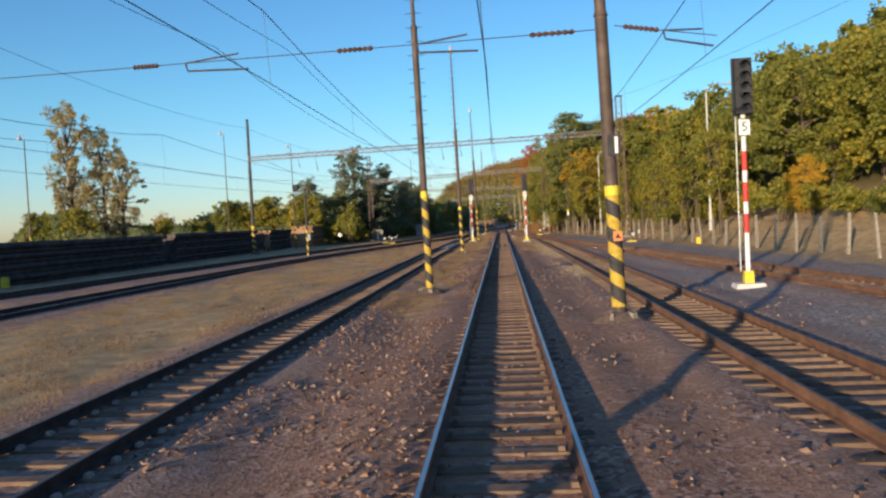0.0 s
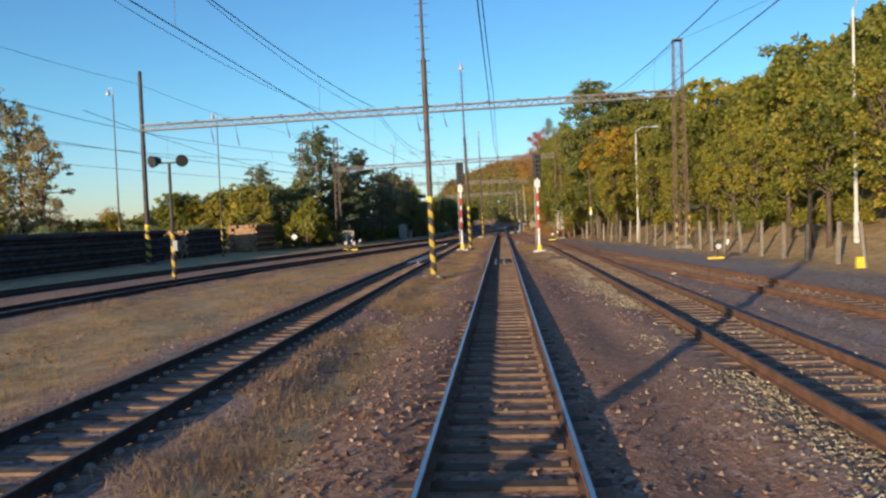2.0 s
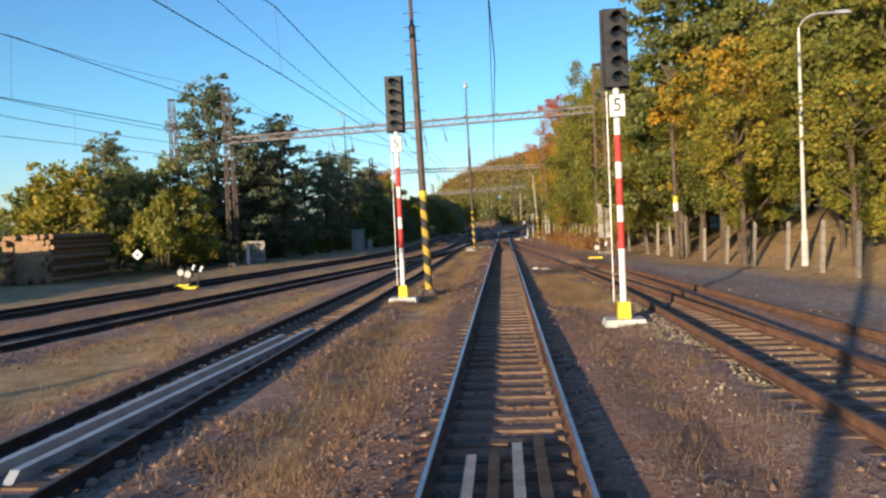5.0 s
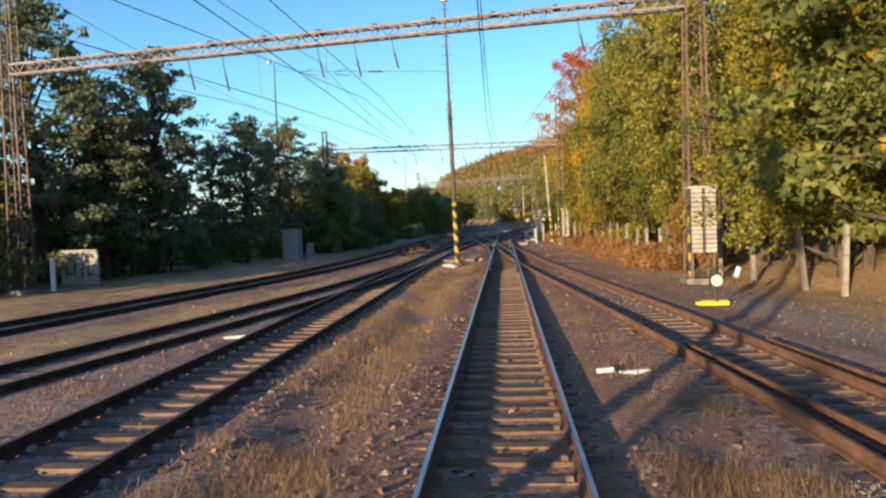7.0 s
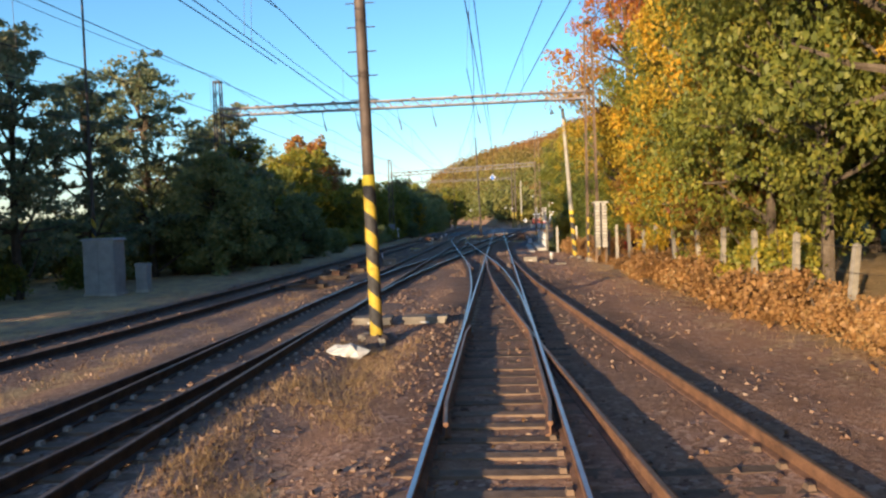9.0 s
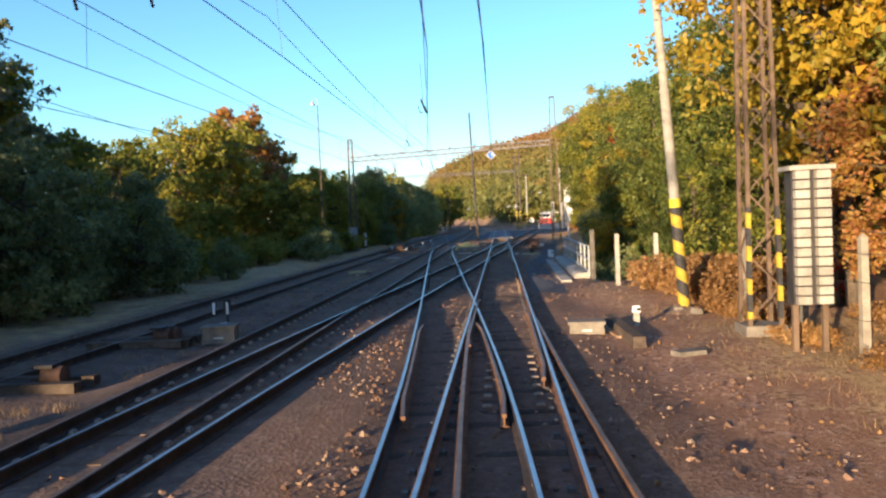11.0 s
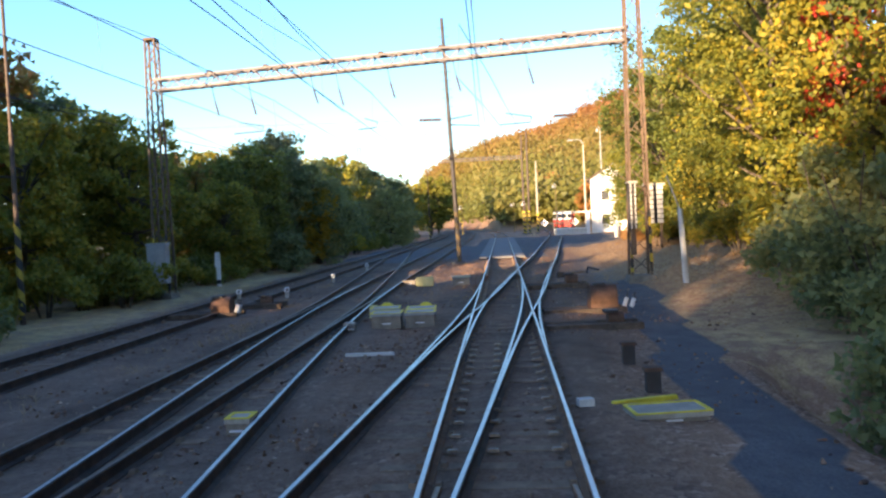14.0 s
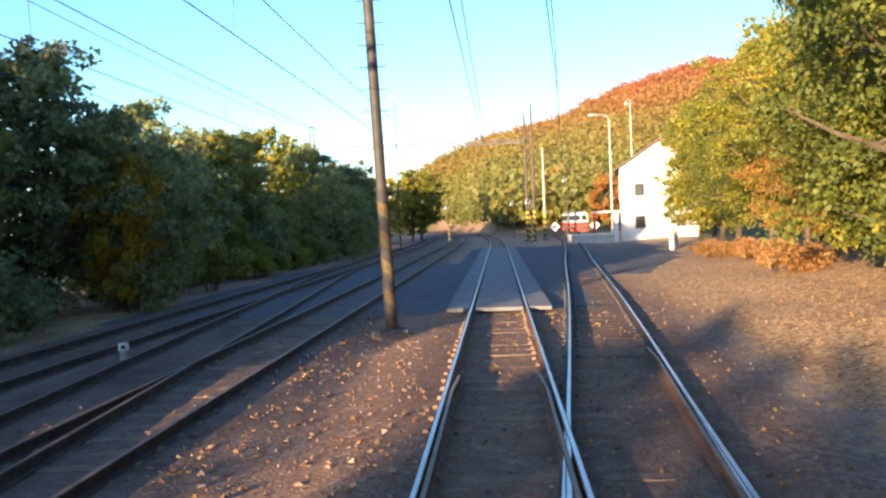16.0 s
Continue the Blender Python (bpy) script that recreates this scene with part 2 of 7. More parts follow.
# Darker tone of the cut timber; the long stacks' shade is painted in.
LOG_SHADED = surface("shaded_timber", (0.05, 0.042, 0.04), (0.13, 0.105, 0.095), 1.5, 0.95, 0.0, 20.0, 0.7, 0.03, 0.1)
RUBBER = surface("grey_crossing_panel", (0.11, 0.112, 0.116), (0.185, 0.188, 0.192), 1.5, 0.85, 0.0, 30.0, 0.3)
STONE = surface("rusty_ballast_stone", (0.05, 0.033, 0.025), (0.19, 0.135, 0.105), 9.0, 0.92, 0.0, 60.0, 0.5)
LEAF_GREEN = leaf_material("green_leaves", [(0.082, 0.102, 0.026), (0.142, 0.162, 0.034), (0.208, 0.215, 0.040), (0.300, 0.268, 0.046), (0.420, 0.330, 0.054)])
LEAF_DARK = leaf_material("dark_green_leaves", [(0.105, 0.135, 0.064), (0.155, 0.195, 0.084), (0.225, 0.255, 0.100), (0.315, 0.310, 0.115), (0.430, 0.340, 0.125)])
LEAF_PINE = leaf_material("pine_needles", [(0.075, 0.108, 0.075), (0.120, 0.160, 0.095), (0.180, 0.210, 0.110), (0.260, 0.245, 0.125), (0.360, 0.280, 0.145)])
LEAF_OLIVE = leaf_material("olive_yellowing_leaves", [(0.090, 0.112, 0.024), (0.160, 0.180, 0.032), (0.260, 0.246, 0.038), (0.410, 0.316, 0.042), (0.560, 0.350, 0.042)])
LEAF_FEATHER = leaf_material("feathery_green_leaves", [(0.060, 0.085, 0.022), (0.095, 0.125, 0.030), (0.140, 0.170, 0.036), (0.215, 0.220, 0.042), (0.420, 0.340, 0.052)])
LEAF_BLUE = leaf_material("mixed_green_leaves", [(0.092, 0.116, 0.040), (0.148, 0.172, 0.048), (0.215, 0.226, 0.054), (0.320, 0.285, 0.060), (0.440, 0.335, 0.066)])
LEAF_POPLAR = leaf_material("pale_poplar_leaves", [(0.150, 0.160, 0.080), (0.235, 0.225, 0.100), (0.330, 0.285, 0.125), (0.430, 0.330, 0.150), (0.460, 0.300, 0.150)])
LEAF_YELLOW = leaf_material("yellow_leaves", [(0.125, 0.125, 0.025), (0.300, 0.237, 0.031), (0.525, 0.338, 0.037), (0.620, 0.350, 0.037), (0.575, 0.213, 0.031)])
LEAF_ORANGE = leaf_material("orange_leaves", [(0.180, 0.150, 0.040), (0.340, 0.235, 0.056), (0.430, 0.225, 0.060), (0.400, 0.155, 0.056), (0.330, 0.100, 0.052)])
LEAF_RED = leaf_material("red_leaves", [(0.240, 0.096, 0.024), (0.408, 0.084, 0.024), (0.504, 0.054, 0.030), (0.480, 0.036, 0.036), (0.384, 0.024, 0.030)])
LEAF_DRY = leaf_material("dry_orange_brush", [(0.150, 0.083, 0.032), (0.280, 0.146, 0.054), (0.400, 0.205, 0.076), (0.480, 0.275, 0.108), (0.400, 0.285, 0.130)])
LEAF_MAPLE = leaf_material("maple_leaves", [(0.13, 0.14, 0.03), (0.32, 0.26, 0.036), (0.50, 0.32, 0.04), (0.48, 0.17, 0.035), (0.42, 0.075, 0.04)], 0.35, 0.052)
LEAF_FOREST = leaf_material("autumn_forest", [(0.085, 0.110, 0.036), (0.150, 0.165, 0.046), (0.215, 0.200, 0.052), (0.300, 0.205, 0.060), (0.370, 0.170, 0.066), (0.380, 0.115, 0.060)], 0.045, 0.0105, 0.35)
def stone_material(name, stops):
    m = Nodes(name)
    rnd = m.tree.nodes.new("ShaderNodeNewGeometry").outputs["Random Per Island"]
    f = m.math("ADD", m.math("MULTIPLY", rnd, 0.7), m.math("MULTIPLY", m.noise(30.0), 0.3))
    return m.finish(m.ramp(f, stops), 0.9, 0.0, 0.2)


PEBBLE = stone_material("loose_ballast", [(0.1, (0.070, 0.038, 0.026)), (0.5, (0.185, 0.105, 0.070)), (0.8, (0.30, 0.20, 0.14)), (0.97, (0.46, 0.38, 0.31))])
GRAVEL = stone_material("pale_gravel", [(0.1, (0.130, 0.096, 0.060)), (0.5, (0.280, 0.220, 0.140)), (0.85, (0.42, 0.35, 0.24)), (0.97, (0.55, 0.50, 0.40))])
STRAW = leaf_material("dry_grass_blades", [(0.200, 0.130, 0.058), (0.340, 0.215, 0.098), (0.460, 0.295, 0.145), (0.560, 0.375, 0.195), (0.440, 0.245, 0.130)])


# ---- mesh tools ----
class Mesh:
    """Vertices and faces gathered from simple solids, made into one mesh."""
    def __init__(self):
        self.v, self.f, self.m = [], [], []

    def add(self, verts, faces, slot=0):
        o = len(self.v)
        self.v += [tuple(p) for p in verts]
        self.f += [tuple(i + o for i in f) for f in faces]
        self.m += [slot] * len(faces)
        return self

    def box(self, c, s, slot=0, taper=1.0, turn=0.0):
        x, y, z = (d / 2 for d in s)
        k = taper
        pts = [(-x, -y, -z), (x, -y, -z), (x, y, -z), (-x, y, -z), (-x * k, -y * k, z), (x * k, -y * k, z), (x * k, y * k, z), (-x * k, y * k, z)]
        ca, sa = math.cos(turn), math.sin(turn)
        pts = [(c[0] + p[0] * ca - p[1] * sa, c[1] + p[0] * sa + p[1] * ca, c[2] + p[2]) for p in pts]
        return self.add(pts, [(3, 2, 1, 0), (4, 5, 6, 7), (0, 1, 5, 4), (1, 2, 6, 5), (2, 3, 7, 6), (3, 0, 4, 7)], slot)

    def tube(self, a, b, r0, r1=None, n=8, slot=0, caps=True):
        r1 = r0 if r1 is None else r1
        a, b = Vector(a), Vector(b)
        d = (b - a).normalized()
        u = d.orthogonal().normalized()
        w = d.cross(u)
        ring = [(math.cos(2 * math.pi * i / n), math.sin(2 * math.pi * i / n)) for i in range(n)]
        pts = [a + (u * c + w * s) * r0 for c, s in ring] + [b + (u * c + w * s) * r1 for c, s in ring]
        faces = [(i, (i + 1) % n, n + (i + 1) % n, n + i) for i in range(n)]
        if caps:
            faces += [tuple(range(n - 1, -1, -1)), tuple(range(n, 2 * n))]
        return self.add(pts, faces, slot)

    def line(self, pts, r, n=6, slot=0):
        pts = [Vector(p) for p in pts]
        verts = []
        for i, p in enumerate(pts):
            d = (pts[min(i + 1, len(pts) - 1)] - pts[max(i - 1, 0)]).normalized()
            u = d.cross(Vector((0, 0, 1)) if abs(d.z) < 0.95 else Vector((1, 0, 0))).normalized()
            w = d.cross(u)
            verts += [p + (u * math.cos(2 * math.pi * k / n) + w * math.sin(2 * math.pi * k / n)) * r for k in range(n)]
        faces = [(i * n + k, i * n + (k + 1) % n, (i + 1) * n + (k + 1) % n, (i + 1) * n + k) for i in range(len(pts) - 1) for k in range(n)]
        return self.add(verts, faces, slot)

    def lathe(self, profile, n=14, slot=0, c=(0, 0, 0)):
        """Turned solid: profile of (radius, height)."""
        pts = [(c[0] + r * math.cos(2 * math.pi * i / n), c[1] + r * math.sin(2 * math.pi * i / n), c[2] + z) for r, z in profile for i in range(n)]
        faces = [(k * n + i, k * n + (i + 1) % n, (k + 1) * n + (i + 1) % n, (k + 1) * n + i) for k in range(len(profile) - 1) for i in range(n)]
        faces += [tuple(range(n - 1, -1, -1)), tuple(range((len(profile) - 1) * n, len(profile) * n))]
        return self.add(pts, faces, slot)

    def data(self, name, *mats, smooth=False):
        me = bpy.data.meshes.new(name)
        me.from_pydata(self.v, [], self.f)
        for m in mats:
            me.materials.append(m)
        if len(mats) > 1:
            me.polygons.foreach_set("material_index", self.m)
        if smooth:
            me.polygons.foreach_set("use_smooth", [True] * len(self.f))
            me.set_sharp_from_angle(angle=radians(40))
        me.update()
        return me


def part(name, mesh, material, parent, label="", smooth=False):
    mats = material if isinstance(material, tuple) else (material,)
    ob = new(name, mesh.data(name, *mats, smooth=smooth) if isinstance(mesh, Mesh) else mesh)
    ob.parent = parent
    return tagged(ob, label)


def thing(name, at, label, category, group="", kind="", turn=0.0):
    ob = new(name)
    ob.empty_display_size = 0.2
    ob.matrix_basis = pose(at[0], at[1], at[2], 0, 0, turn)
    return tagged(ob, label, category, group, kind)


# ---- plan: tracks as sideways place along the line ----
def track(points):
    ys, xs = [p[0] for p in points], [p[1] for p in points]
    fine = np.arange(ys[0], ys[-1] + 0.5, 1.0)
    x = np.interp(fine, ys, xs)
    for _ in range(14):
        x[1:-1] = (x[:-2] + 2 * x[1:-1] + x[2:]) / 4
    return fine, x


def bend(y):
    """Far bend of the whole line to the left."""
    return -max(0.0, y - 285.0) ** 2 / 1500.0


TRACKS = {
    "main": track([(-14, 0), (285, 0)] + [(y, bend(y)) for y in range(290, 470, 5)]),
    "left": track([(-14, -5.25), (60, -5.25), (110, -4.78), (285, -4.78)] + [(y, bend(y) - 4.78) for y in range(290, 470, 5)]),
    "right": track([(-14, 4.5), (60, 4.75), (92, 4.6), (103, 4.15), (112, 3.5), (122, 2.6), (131, 1.8), (140, 1.12), (148, 0.6), (156, 0.25), (166, 0)]),
    "siding_near": track([(10, -17.6), (40, -16.8), (60, -15.6), (73, -14.0), (86, -11.9), (101, -9.4), (113, -7.4), (123, -5.9), (132, -5.1), (142, -4.78)]),
    "siding_far": track([(-14, -24.3), (40, -22.9), (65, -20.8), (86, -17.8), (103, -14.9), (119, -12.0), (128, -10.5), (138, -9.4), (150, -9.0), (285, -9.0)] + [(y, bend(y) - 9.0) for y in range(290, 400, 5)]),
    "right_siding": track([(-14, 12.6), (10, 11.6), (25, 10.6), (48, 9.0), (62, 7.8), (80, 6.2), (98, 5.0), (108, 4.0)]),
    "crossing_left": track([(136, 0), (146, -0.12), (157, -0.6), (167, -1.37), (179, -2.37), (194, -3.6), (203, -4.3), (210, -4.68), (220, -4.78)]),
    "crossing_right": track([(138, -4.78), (148, -4.66), (157, -4.2), (171, -3.1), (203, -0.42), (212.6, 0.66), (223, 1.5), (228, 2.0), (238, 2.9), (257, 4.4), (273, 5.85), (290, 7.1), (308, 8.3), (335, 8.8)]),
    "slip_in": track([(190, -1.5), (198, -0.84), (206, -0.32), (211, -0.1), (218, 0.0)]),
    "slip_out": track([(200, 0.0), (207, 0.12), (213, 0.56), (220, 1.2), (226, 1.8)]),
    "left_link": track([(200, -4.78), (210, -4.95), (224, -5.95), (240, -7.3), (252, -8.4), (262, -8.9), (270, -9.0)]),
}


def track_x(name, y):
    return float(np.interp(y, TRACKS[name][0], TRACKS[name][1]))


FENCE = [(-20, 19.5), (40, 16.6), (66, 14.8), (83, 13.5), (100, 12.0), (110, 10.2), (118, 9.5), (121, 8.8), (126, 7.9), (145, 6.9), (160, 6.2), (174, 5.4), (200, 8.0), (400, 9.0)]


def fence_x(y):
    return float(np.interp(y, [p[0] for p in FENCE], [p[1] for p in FENCE]))


def smooth01(a, b, v):
    t = np.clip((v - a) / (b - a), 0, 1)
    return t * t * (3 - 2 * t)


def height(x, y):
    """Ground level over the plan, arrays of the same shape."""
    z = np.full_like(x, -0.24)
    near = np.full_like(x, 99.0)
    for ys, xs in TRACKS.values():
        d = np.abs(x - np.interp(y, ys, xs)) + np.where((y < ys[0]) | (y > ys[-1]), 99, 0)
        near = np.minimum(near, d)
    z = z + 0.064 * (1 - smooth01(1.6, 2.4, near)) + 0.03 * smooth01(0.86, 1.0, near) * (1 - smooth01(1.5, 2.0, near))
    z = z + 0.014 * np.sin(y * 3.1 + x * 1.7) * np.sin(x * 4.3 - y * 0.9) * (1 - smooth01(0.6, 1.2, near))
    on_left = np.abs(x - np.interp(y, *TRACKS["left"]))
    z = z - 0.035 * (1 - smooth01(1.15, 1.35, on_left)) * (1 - smooth01(128, 134, y))
    for name, wide, deep, last in (("main", 1.0, 0.03, 136), ("right", 1.35, 0.03, 118), ("right", 1.35, 0.03, 40), ("right_siding", 1.35, 0.03, 100)):
        d = np.abs(x - np.interp(y, *TRACKS[name]))
        z = z - deep * (1 - smooth01(wide - 0.15, wide + 0.2, d)) * (1 - smooth01(last - 8, last, y))
    fx = np.interp(y, [p[0] for p in FENCE], [p[1] for p in FENCE])
    # wooded slope to the right
    s = np.maximum(0, x - fx - 0.5)
    lift = np.where(y < 150, 1.0, 0.0) * (1 - smooth01(95, 150, y)) + 0.0
    z = z + lift * (np.minimum(s, 60) * 0.36 + np.maximum(0, s - 60) * 0.12) + (1 - lift) * np.minimum(s, 8) * 0.05
    z = z + smooth01(202, 212, y) * (1 - smooth01(232, 262, y)) * np.minimum(np.maximum(0, x - 4.2), 14) * 0.16
    # hollow beside the little bridge
    hollow = smooth01(3.75, 5.0, x) * (1 - smooth01(16, 30, x)) * smooth01(176.6, 178.4, y) * (1 - smooth01(196, 202, y))
    z = z - 3.2 * hollow
    # far wooded hill: a long ridge beyond the bend, higher to the right
    crest = np.interp(x, [-400, -90, -50, -30, -20, -12, -5, 5, 15, 26, 35, 45, 57, 68, 80, 92, 112, 200, 320, 700], [13, 18, 25, 28, 30, 33, 35, 37.5, 39.5, 41.5, 45, 50, 55, 58.5, 62, 65.5, 66, 66, 66, 66])
    foot = np.maximum(335.0, 305 + np.sqrt(np.maximum(0, -1500.0 * x)))
    top = np.maximum(575.0, foot + 80)
    z = z + crest * np.clip((y - foot) / (top - foot), 0, 1) ** 1.15 * (1 - 0.5 * smooth01(700, 1500, y))
    # slightly lower land to the left
    z = z - 1.2 * smooth01(40, 90, -x)
    rough = 0.035 * np.sin(x * 2.1 + np.sin(y * 1.3) * 2) * np.cos(y * 1.7 + x) + 0.03 * np.sin(y * 0.61 + x * 0.9)
    return z + rough * smooth01(1.3, 2.2, near)


def ground_at(x, y):
    return float(height(np.array([float(x)]), np.array([float(y)]))[0])


def build_ground():
    xs = np.concatenate([[-2600, -1500, -900, -500, -300, -200, -140, -100, -80, -64, -52, -44, -38, -33], np.arange(-29, -12, 1.0), np.arange(-12, 10, 0.36), np.arange(10, 34, 0.9), [36, 40, 45, 52, 60, 70, 85, 100, 120, 145, 170, 200, 240, 300, 400, 600, 1000, 1600, 2600]])
    ys = np.concatenate([[-1500, -600, -250, -100, -50, -30], np.arange(-20, 300, 0.62), np.arange(300, 420, 4.0), np.arange(420, 900, 16), [1000, 1200, 1500, 2000, 3000, 4400]])
    X, Y = np.meshgrid(xs, ys)
    Z = height(X, Y)
    me = bpy.data.meshes.new("ground")
    nx, ny = len(xs), len(ys)
    verts = np.stack([X, Y, Z], -1).reshape(-1, 3)
    i = (np.arange(ny - 1)[:, None] * nx + np.arange(nx - 1)[None, :]).ravel()
    faces = np.stack([i, i + 1, i + nx + 1, i + nx], -1)
    me.from_pydata(verts.tolist(), [], faces.tolist())
    near = np.full(X.shape, 99.0)
    for n, (ty, tx) in TRACKS.items():
        near = np.minimum(near, np.abs(X - np.interp(Y, ty, tx)) + np.where((Y < ty[0]) | (Y > ty[-1]), 99, 0))
    fx = np.interp(Y, [p[0] for p in FENCE], [p[1] for p in FENCE])
    inner = smooth01(1.5, 2.4, near)
    grass = inner * (0.25 + 0.5 * ((X < -6.6) & (X > -28) & (Y < 100)) + 0.45 * ((X < -1.5) & (X > -4.2) & (Y > 22) & (Y < 130)) + 0.2 * ((X < -1.5) & (X > -4.2) & (Y >= 130) & (Y < 150)) + 0.35 * ((X < -6) & (Y >= 100) & (Y < 240)) + 0.35 * ((X < -6.4) & (X > -14) & (Y > 92) & (Y < 136)) + 0.5 * (X > fx - 1.5) * (Y < 165) + 0.3 * ((X > 3.8) & (Y > 200)) + 0.5 * ((X > 1.5) & (X < 3.1) & (Y > 87) & (Y < 104)))
    grass = np.clip(grass, 0, 1) + 0.45 * smooth01(26, 40, -X)
    grey = inner * (((X > 6) & (X < fx) & (Y < 175)) * 0.8 + ((X < -2) & (Y > 135) & (Y < 200)) * 0.4 + ((X < -6.6) & (Y >= 200) & (Y < 240)) * 0.4 + (Y > 195) * 0.12 + ((np.abs(X - 4.3) < 0.75) & (Y > 214) & (Y < 245)) * 0.9) + (1 - inner) * ((X < -3) * 0.35 + (X > 3) * (Y < 120) * 0.3)
    litter = ((X > fx - 3.2) & (X < fx + 4) & (Y > 100) & (Y < 178)) * 0.5 + ((X > 4) & (X < 16) & (Y > 203) & (Y < 290)) * 0.5 + ((np.abs(X) < 4) & (Y > 210) & (Y < 235)) * 0.3 * inner + ((X > 5.2) & (X < 13) & (Y > 214) & (Y < 265)) * 0.4
    dark_ground = (1 - smooth01(1.3, 2.3, near)) * np.clip(smooth01(124, 138, Y) * (1 - smooth01(210, 217, Y)) + (X < -3.2) * smooth01(124, 138, Y), 0, 1) * 0.85 + ((X < -5.5) & (X > -11.5) & (Y > 145)) * 0.35 + ((X > 0) & (X < 4) & (Y > 200) & (Y < 216)) * 0.4 + ((np.abs(X) < 5) & (Y > 210) & (Y < 246)) * (0.5 + 0.3 * (1 - smooth01(0.9, 1.5, near)))
    path = np.interp(Y, [170, 188, 195.5, 200.5, 206, 213, 221, 226, 238], [1.75, 1.85, 2.95, 3.24, 3.65, 4.2, 4.4, 4.1, 4.0])
    asphalt = ((np.abs(X - path) < 0.48 + 0.004 * (Y - 176)) & (Y > 172) & (Y < 217)) * 1.0 + ((Y > 235.5) & (Y < 287) & (X > -2.6) & (X < np.interp(Y, *TRACKS["crossing_right"]) - 1.3)) * 1.0 * (1 - (np.abs(X + 4.8) < 1.6)) + ((Y > 236) & (Y < 262) & (X > -12) & (X < 3)) * 1.0 + ((Y > 247) & (Y < 288) & (X > 0) & (X < np.interp(Y, [243.5, 262.6, 288], [5.2, 11.2, 13.0]))) * 1.0
    wood = np.clip(smooth01(6, 14, X - fx) * (Y < 700) + smooth01(320, 360, Y) * smooth01(20, 40, X + 30) + smooth01(18, 26, -X) * (Y > 110) * 0.8, 0, 1)
    def soften(a, k):
        for _ in range(k):
            p = np.pad(a, 1, mode="edge")
            a = (p[:-2, 1:-1] + p[2:, 1:-1] + p[1:-1, :-2] + p[1:-1, 2:] + 2 * a) / 6
        return a

    grass, grey, litter = soften(grass, 5), soften(grey, 5), soften(litter, 4)
    wood = soften(wood, 3)
    for n, a in (("dark_ground", np.clip(soften(dark_ground, 3), 0, 1)), ("grass", grass), ("grey", grey), ("litter", litter), ("asphalt", np.clip(asphalt, 0, 1)), ("wood", wood)):
        at = me.attributes.new(n, 'FLOAT', 'POINT')
        at.data.foreach_set("value", np.ascontiguousarray(a, dtype=np.float32).ravel())
    me.polygons.foreach_set("use_smooth", [True] * len(faces))
    me.materials.append(GROUND)
    return tagged(new("ground", me), "brown stony railway yard ground with dry grass strips", "ground", kind="structure")


build_ground()

# ---- rails and sleepers ----
PROFILE = [(-0.022, 0.0), (0.022, 0.0), (0.034, -0.003), (0.037, -0.012), (0.035, -0.042), (0.010, -0.054), (0.010, -0.138), (0.070, -0.156), (0.070, -0.172), (-0.070, -0.172), (-0.070, -0.156), (-0.010, -0.138), (-0.010, -0.054), (-0.035, -0.042), (-0.037, -0.012), (-0.034, -0.003)]


LEVEL = {"slip_in": -0.004, "slip_out": -0.006, "crossing_left": -0.002, "crossing_right": -0.003, "right": -0.005, "left_link": -0.005, "siding_near": -0.007, "right_siding": -0.006}


def rail_mesh(ys, xs, off, z=0.0, scale=1.0):
    """One rail swept along a line, with its running surface as the second material."""
    me = Mesh()
    n = len(PROFILE)
    verts, faces, slots = [], [], []
    for k in range(len(ys)):
        a, b = max(0, k - 1), min(len(ys) - 1, k + 1)
        t = Vector((xs[b] - xs[a], ys[b] - ys[a])).normalized()
        for px, pz in PROFILE:
            o = off + px * scale
            verts.append((xs[k] + t.y * o, ys[k] - t.x * o, pz + z))
    for k in range(len(ys) - 1):
        for j in range(n):
            faces.append((k * n + j, k * n + (j + 1) % n, (k + 1) * n + (j + 1) % n, (k + 1) * n + j))
            slots.append(1 if j == 0 else 0)
    faces += [tuple(range(n)), tuple(range((len(ys) - 1) * n + n - 1, (len(ys) - 1) * n - 1, -1))]
    slots += [0, 0]
    me.v, me.f, me.m = verts, faces, slots
    return me


def sleeper_data(name, material, length, pale):
    me = Mesh()
    w, top = 0.125, -0.172
    pts = [(-length / 2, -w, -0.36), (length / 2, -w, -0.36), (length / 2, w, -0.36), (-length / 2, w, -0.36)]
    pts += [(-length / 2 + 0.02, -w + 0.03, top), (length / 2 - 0.02, -w + 0.03, top), (length / 2 - 0.02, w - 0.03, top), (-length / 2 + 0.02, w - 0.03, top)]
    me.add(pts, [(4, 5, 6, 7), (0, 1, 5, 4), (1, 2, 6, 5), (2, 3, 7, 6), (3, 0, 4, 7)])
    for s in (-0.7525, 0.7525):
        for o in ((-0.125, 0.125) if pale is not SLEEPER else (0.125 if s < 0 else -0.125,)):
            me.box((s + o, 0, top + 0.022), (0.08, 0.12, 0.055), 1, 0.7)
    return me.data(name, material, pale)


SLEEPER_DATA = {"concrete": sleeper_data("sleeper", SLEEPER, 2.45, SLEEPER), "pale": sleeper_data("sleeper", SLEEPER, 2.45, FASTEN), "timber": sleeper_data("sleeper", TIMBER, 2.6, STEEL_DARK), "switch": sleeper_data("sleeper", TIMBER, 3.3, STEEL_DARK)}
NEAR_OTHER = {"right": ("main",), "crossing_left": ("main", "left"), "crossing_right": ("main", "left", "crossing_left"), "slip_in": ("main", "crossing_right", "left"), "slip_out": ("main", "crossing_right"), "left_link": ("left", "siding_far"), "siding_near": ("left",), "right_siding": ("right",)}


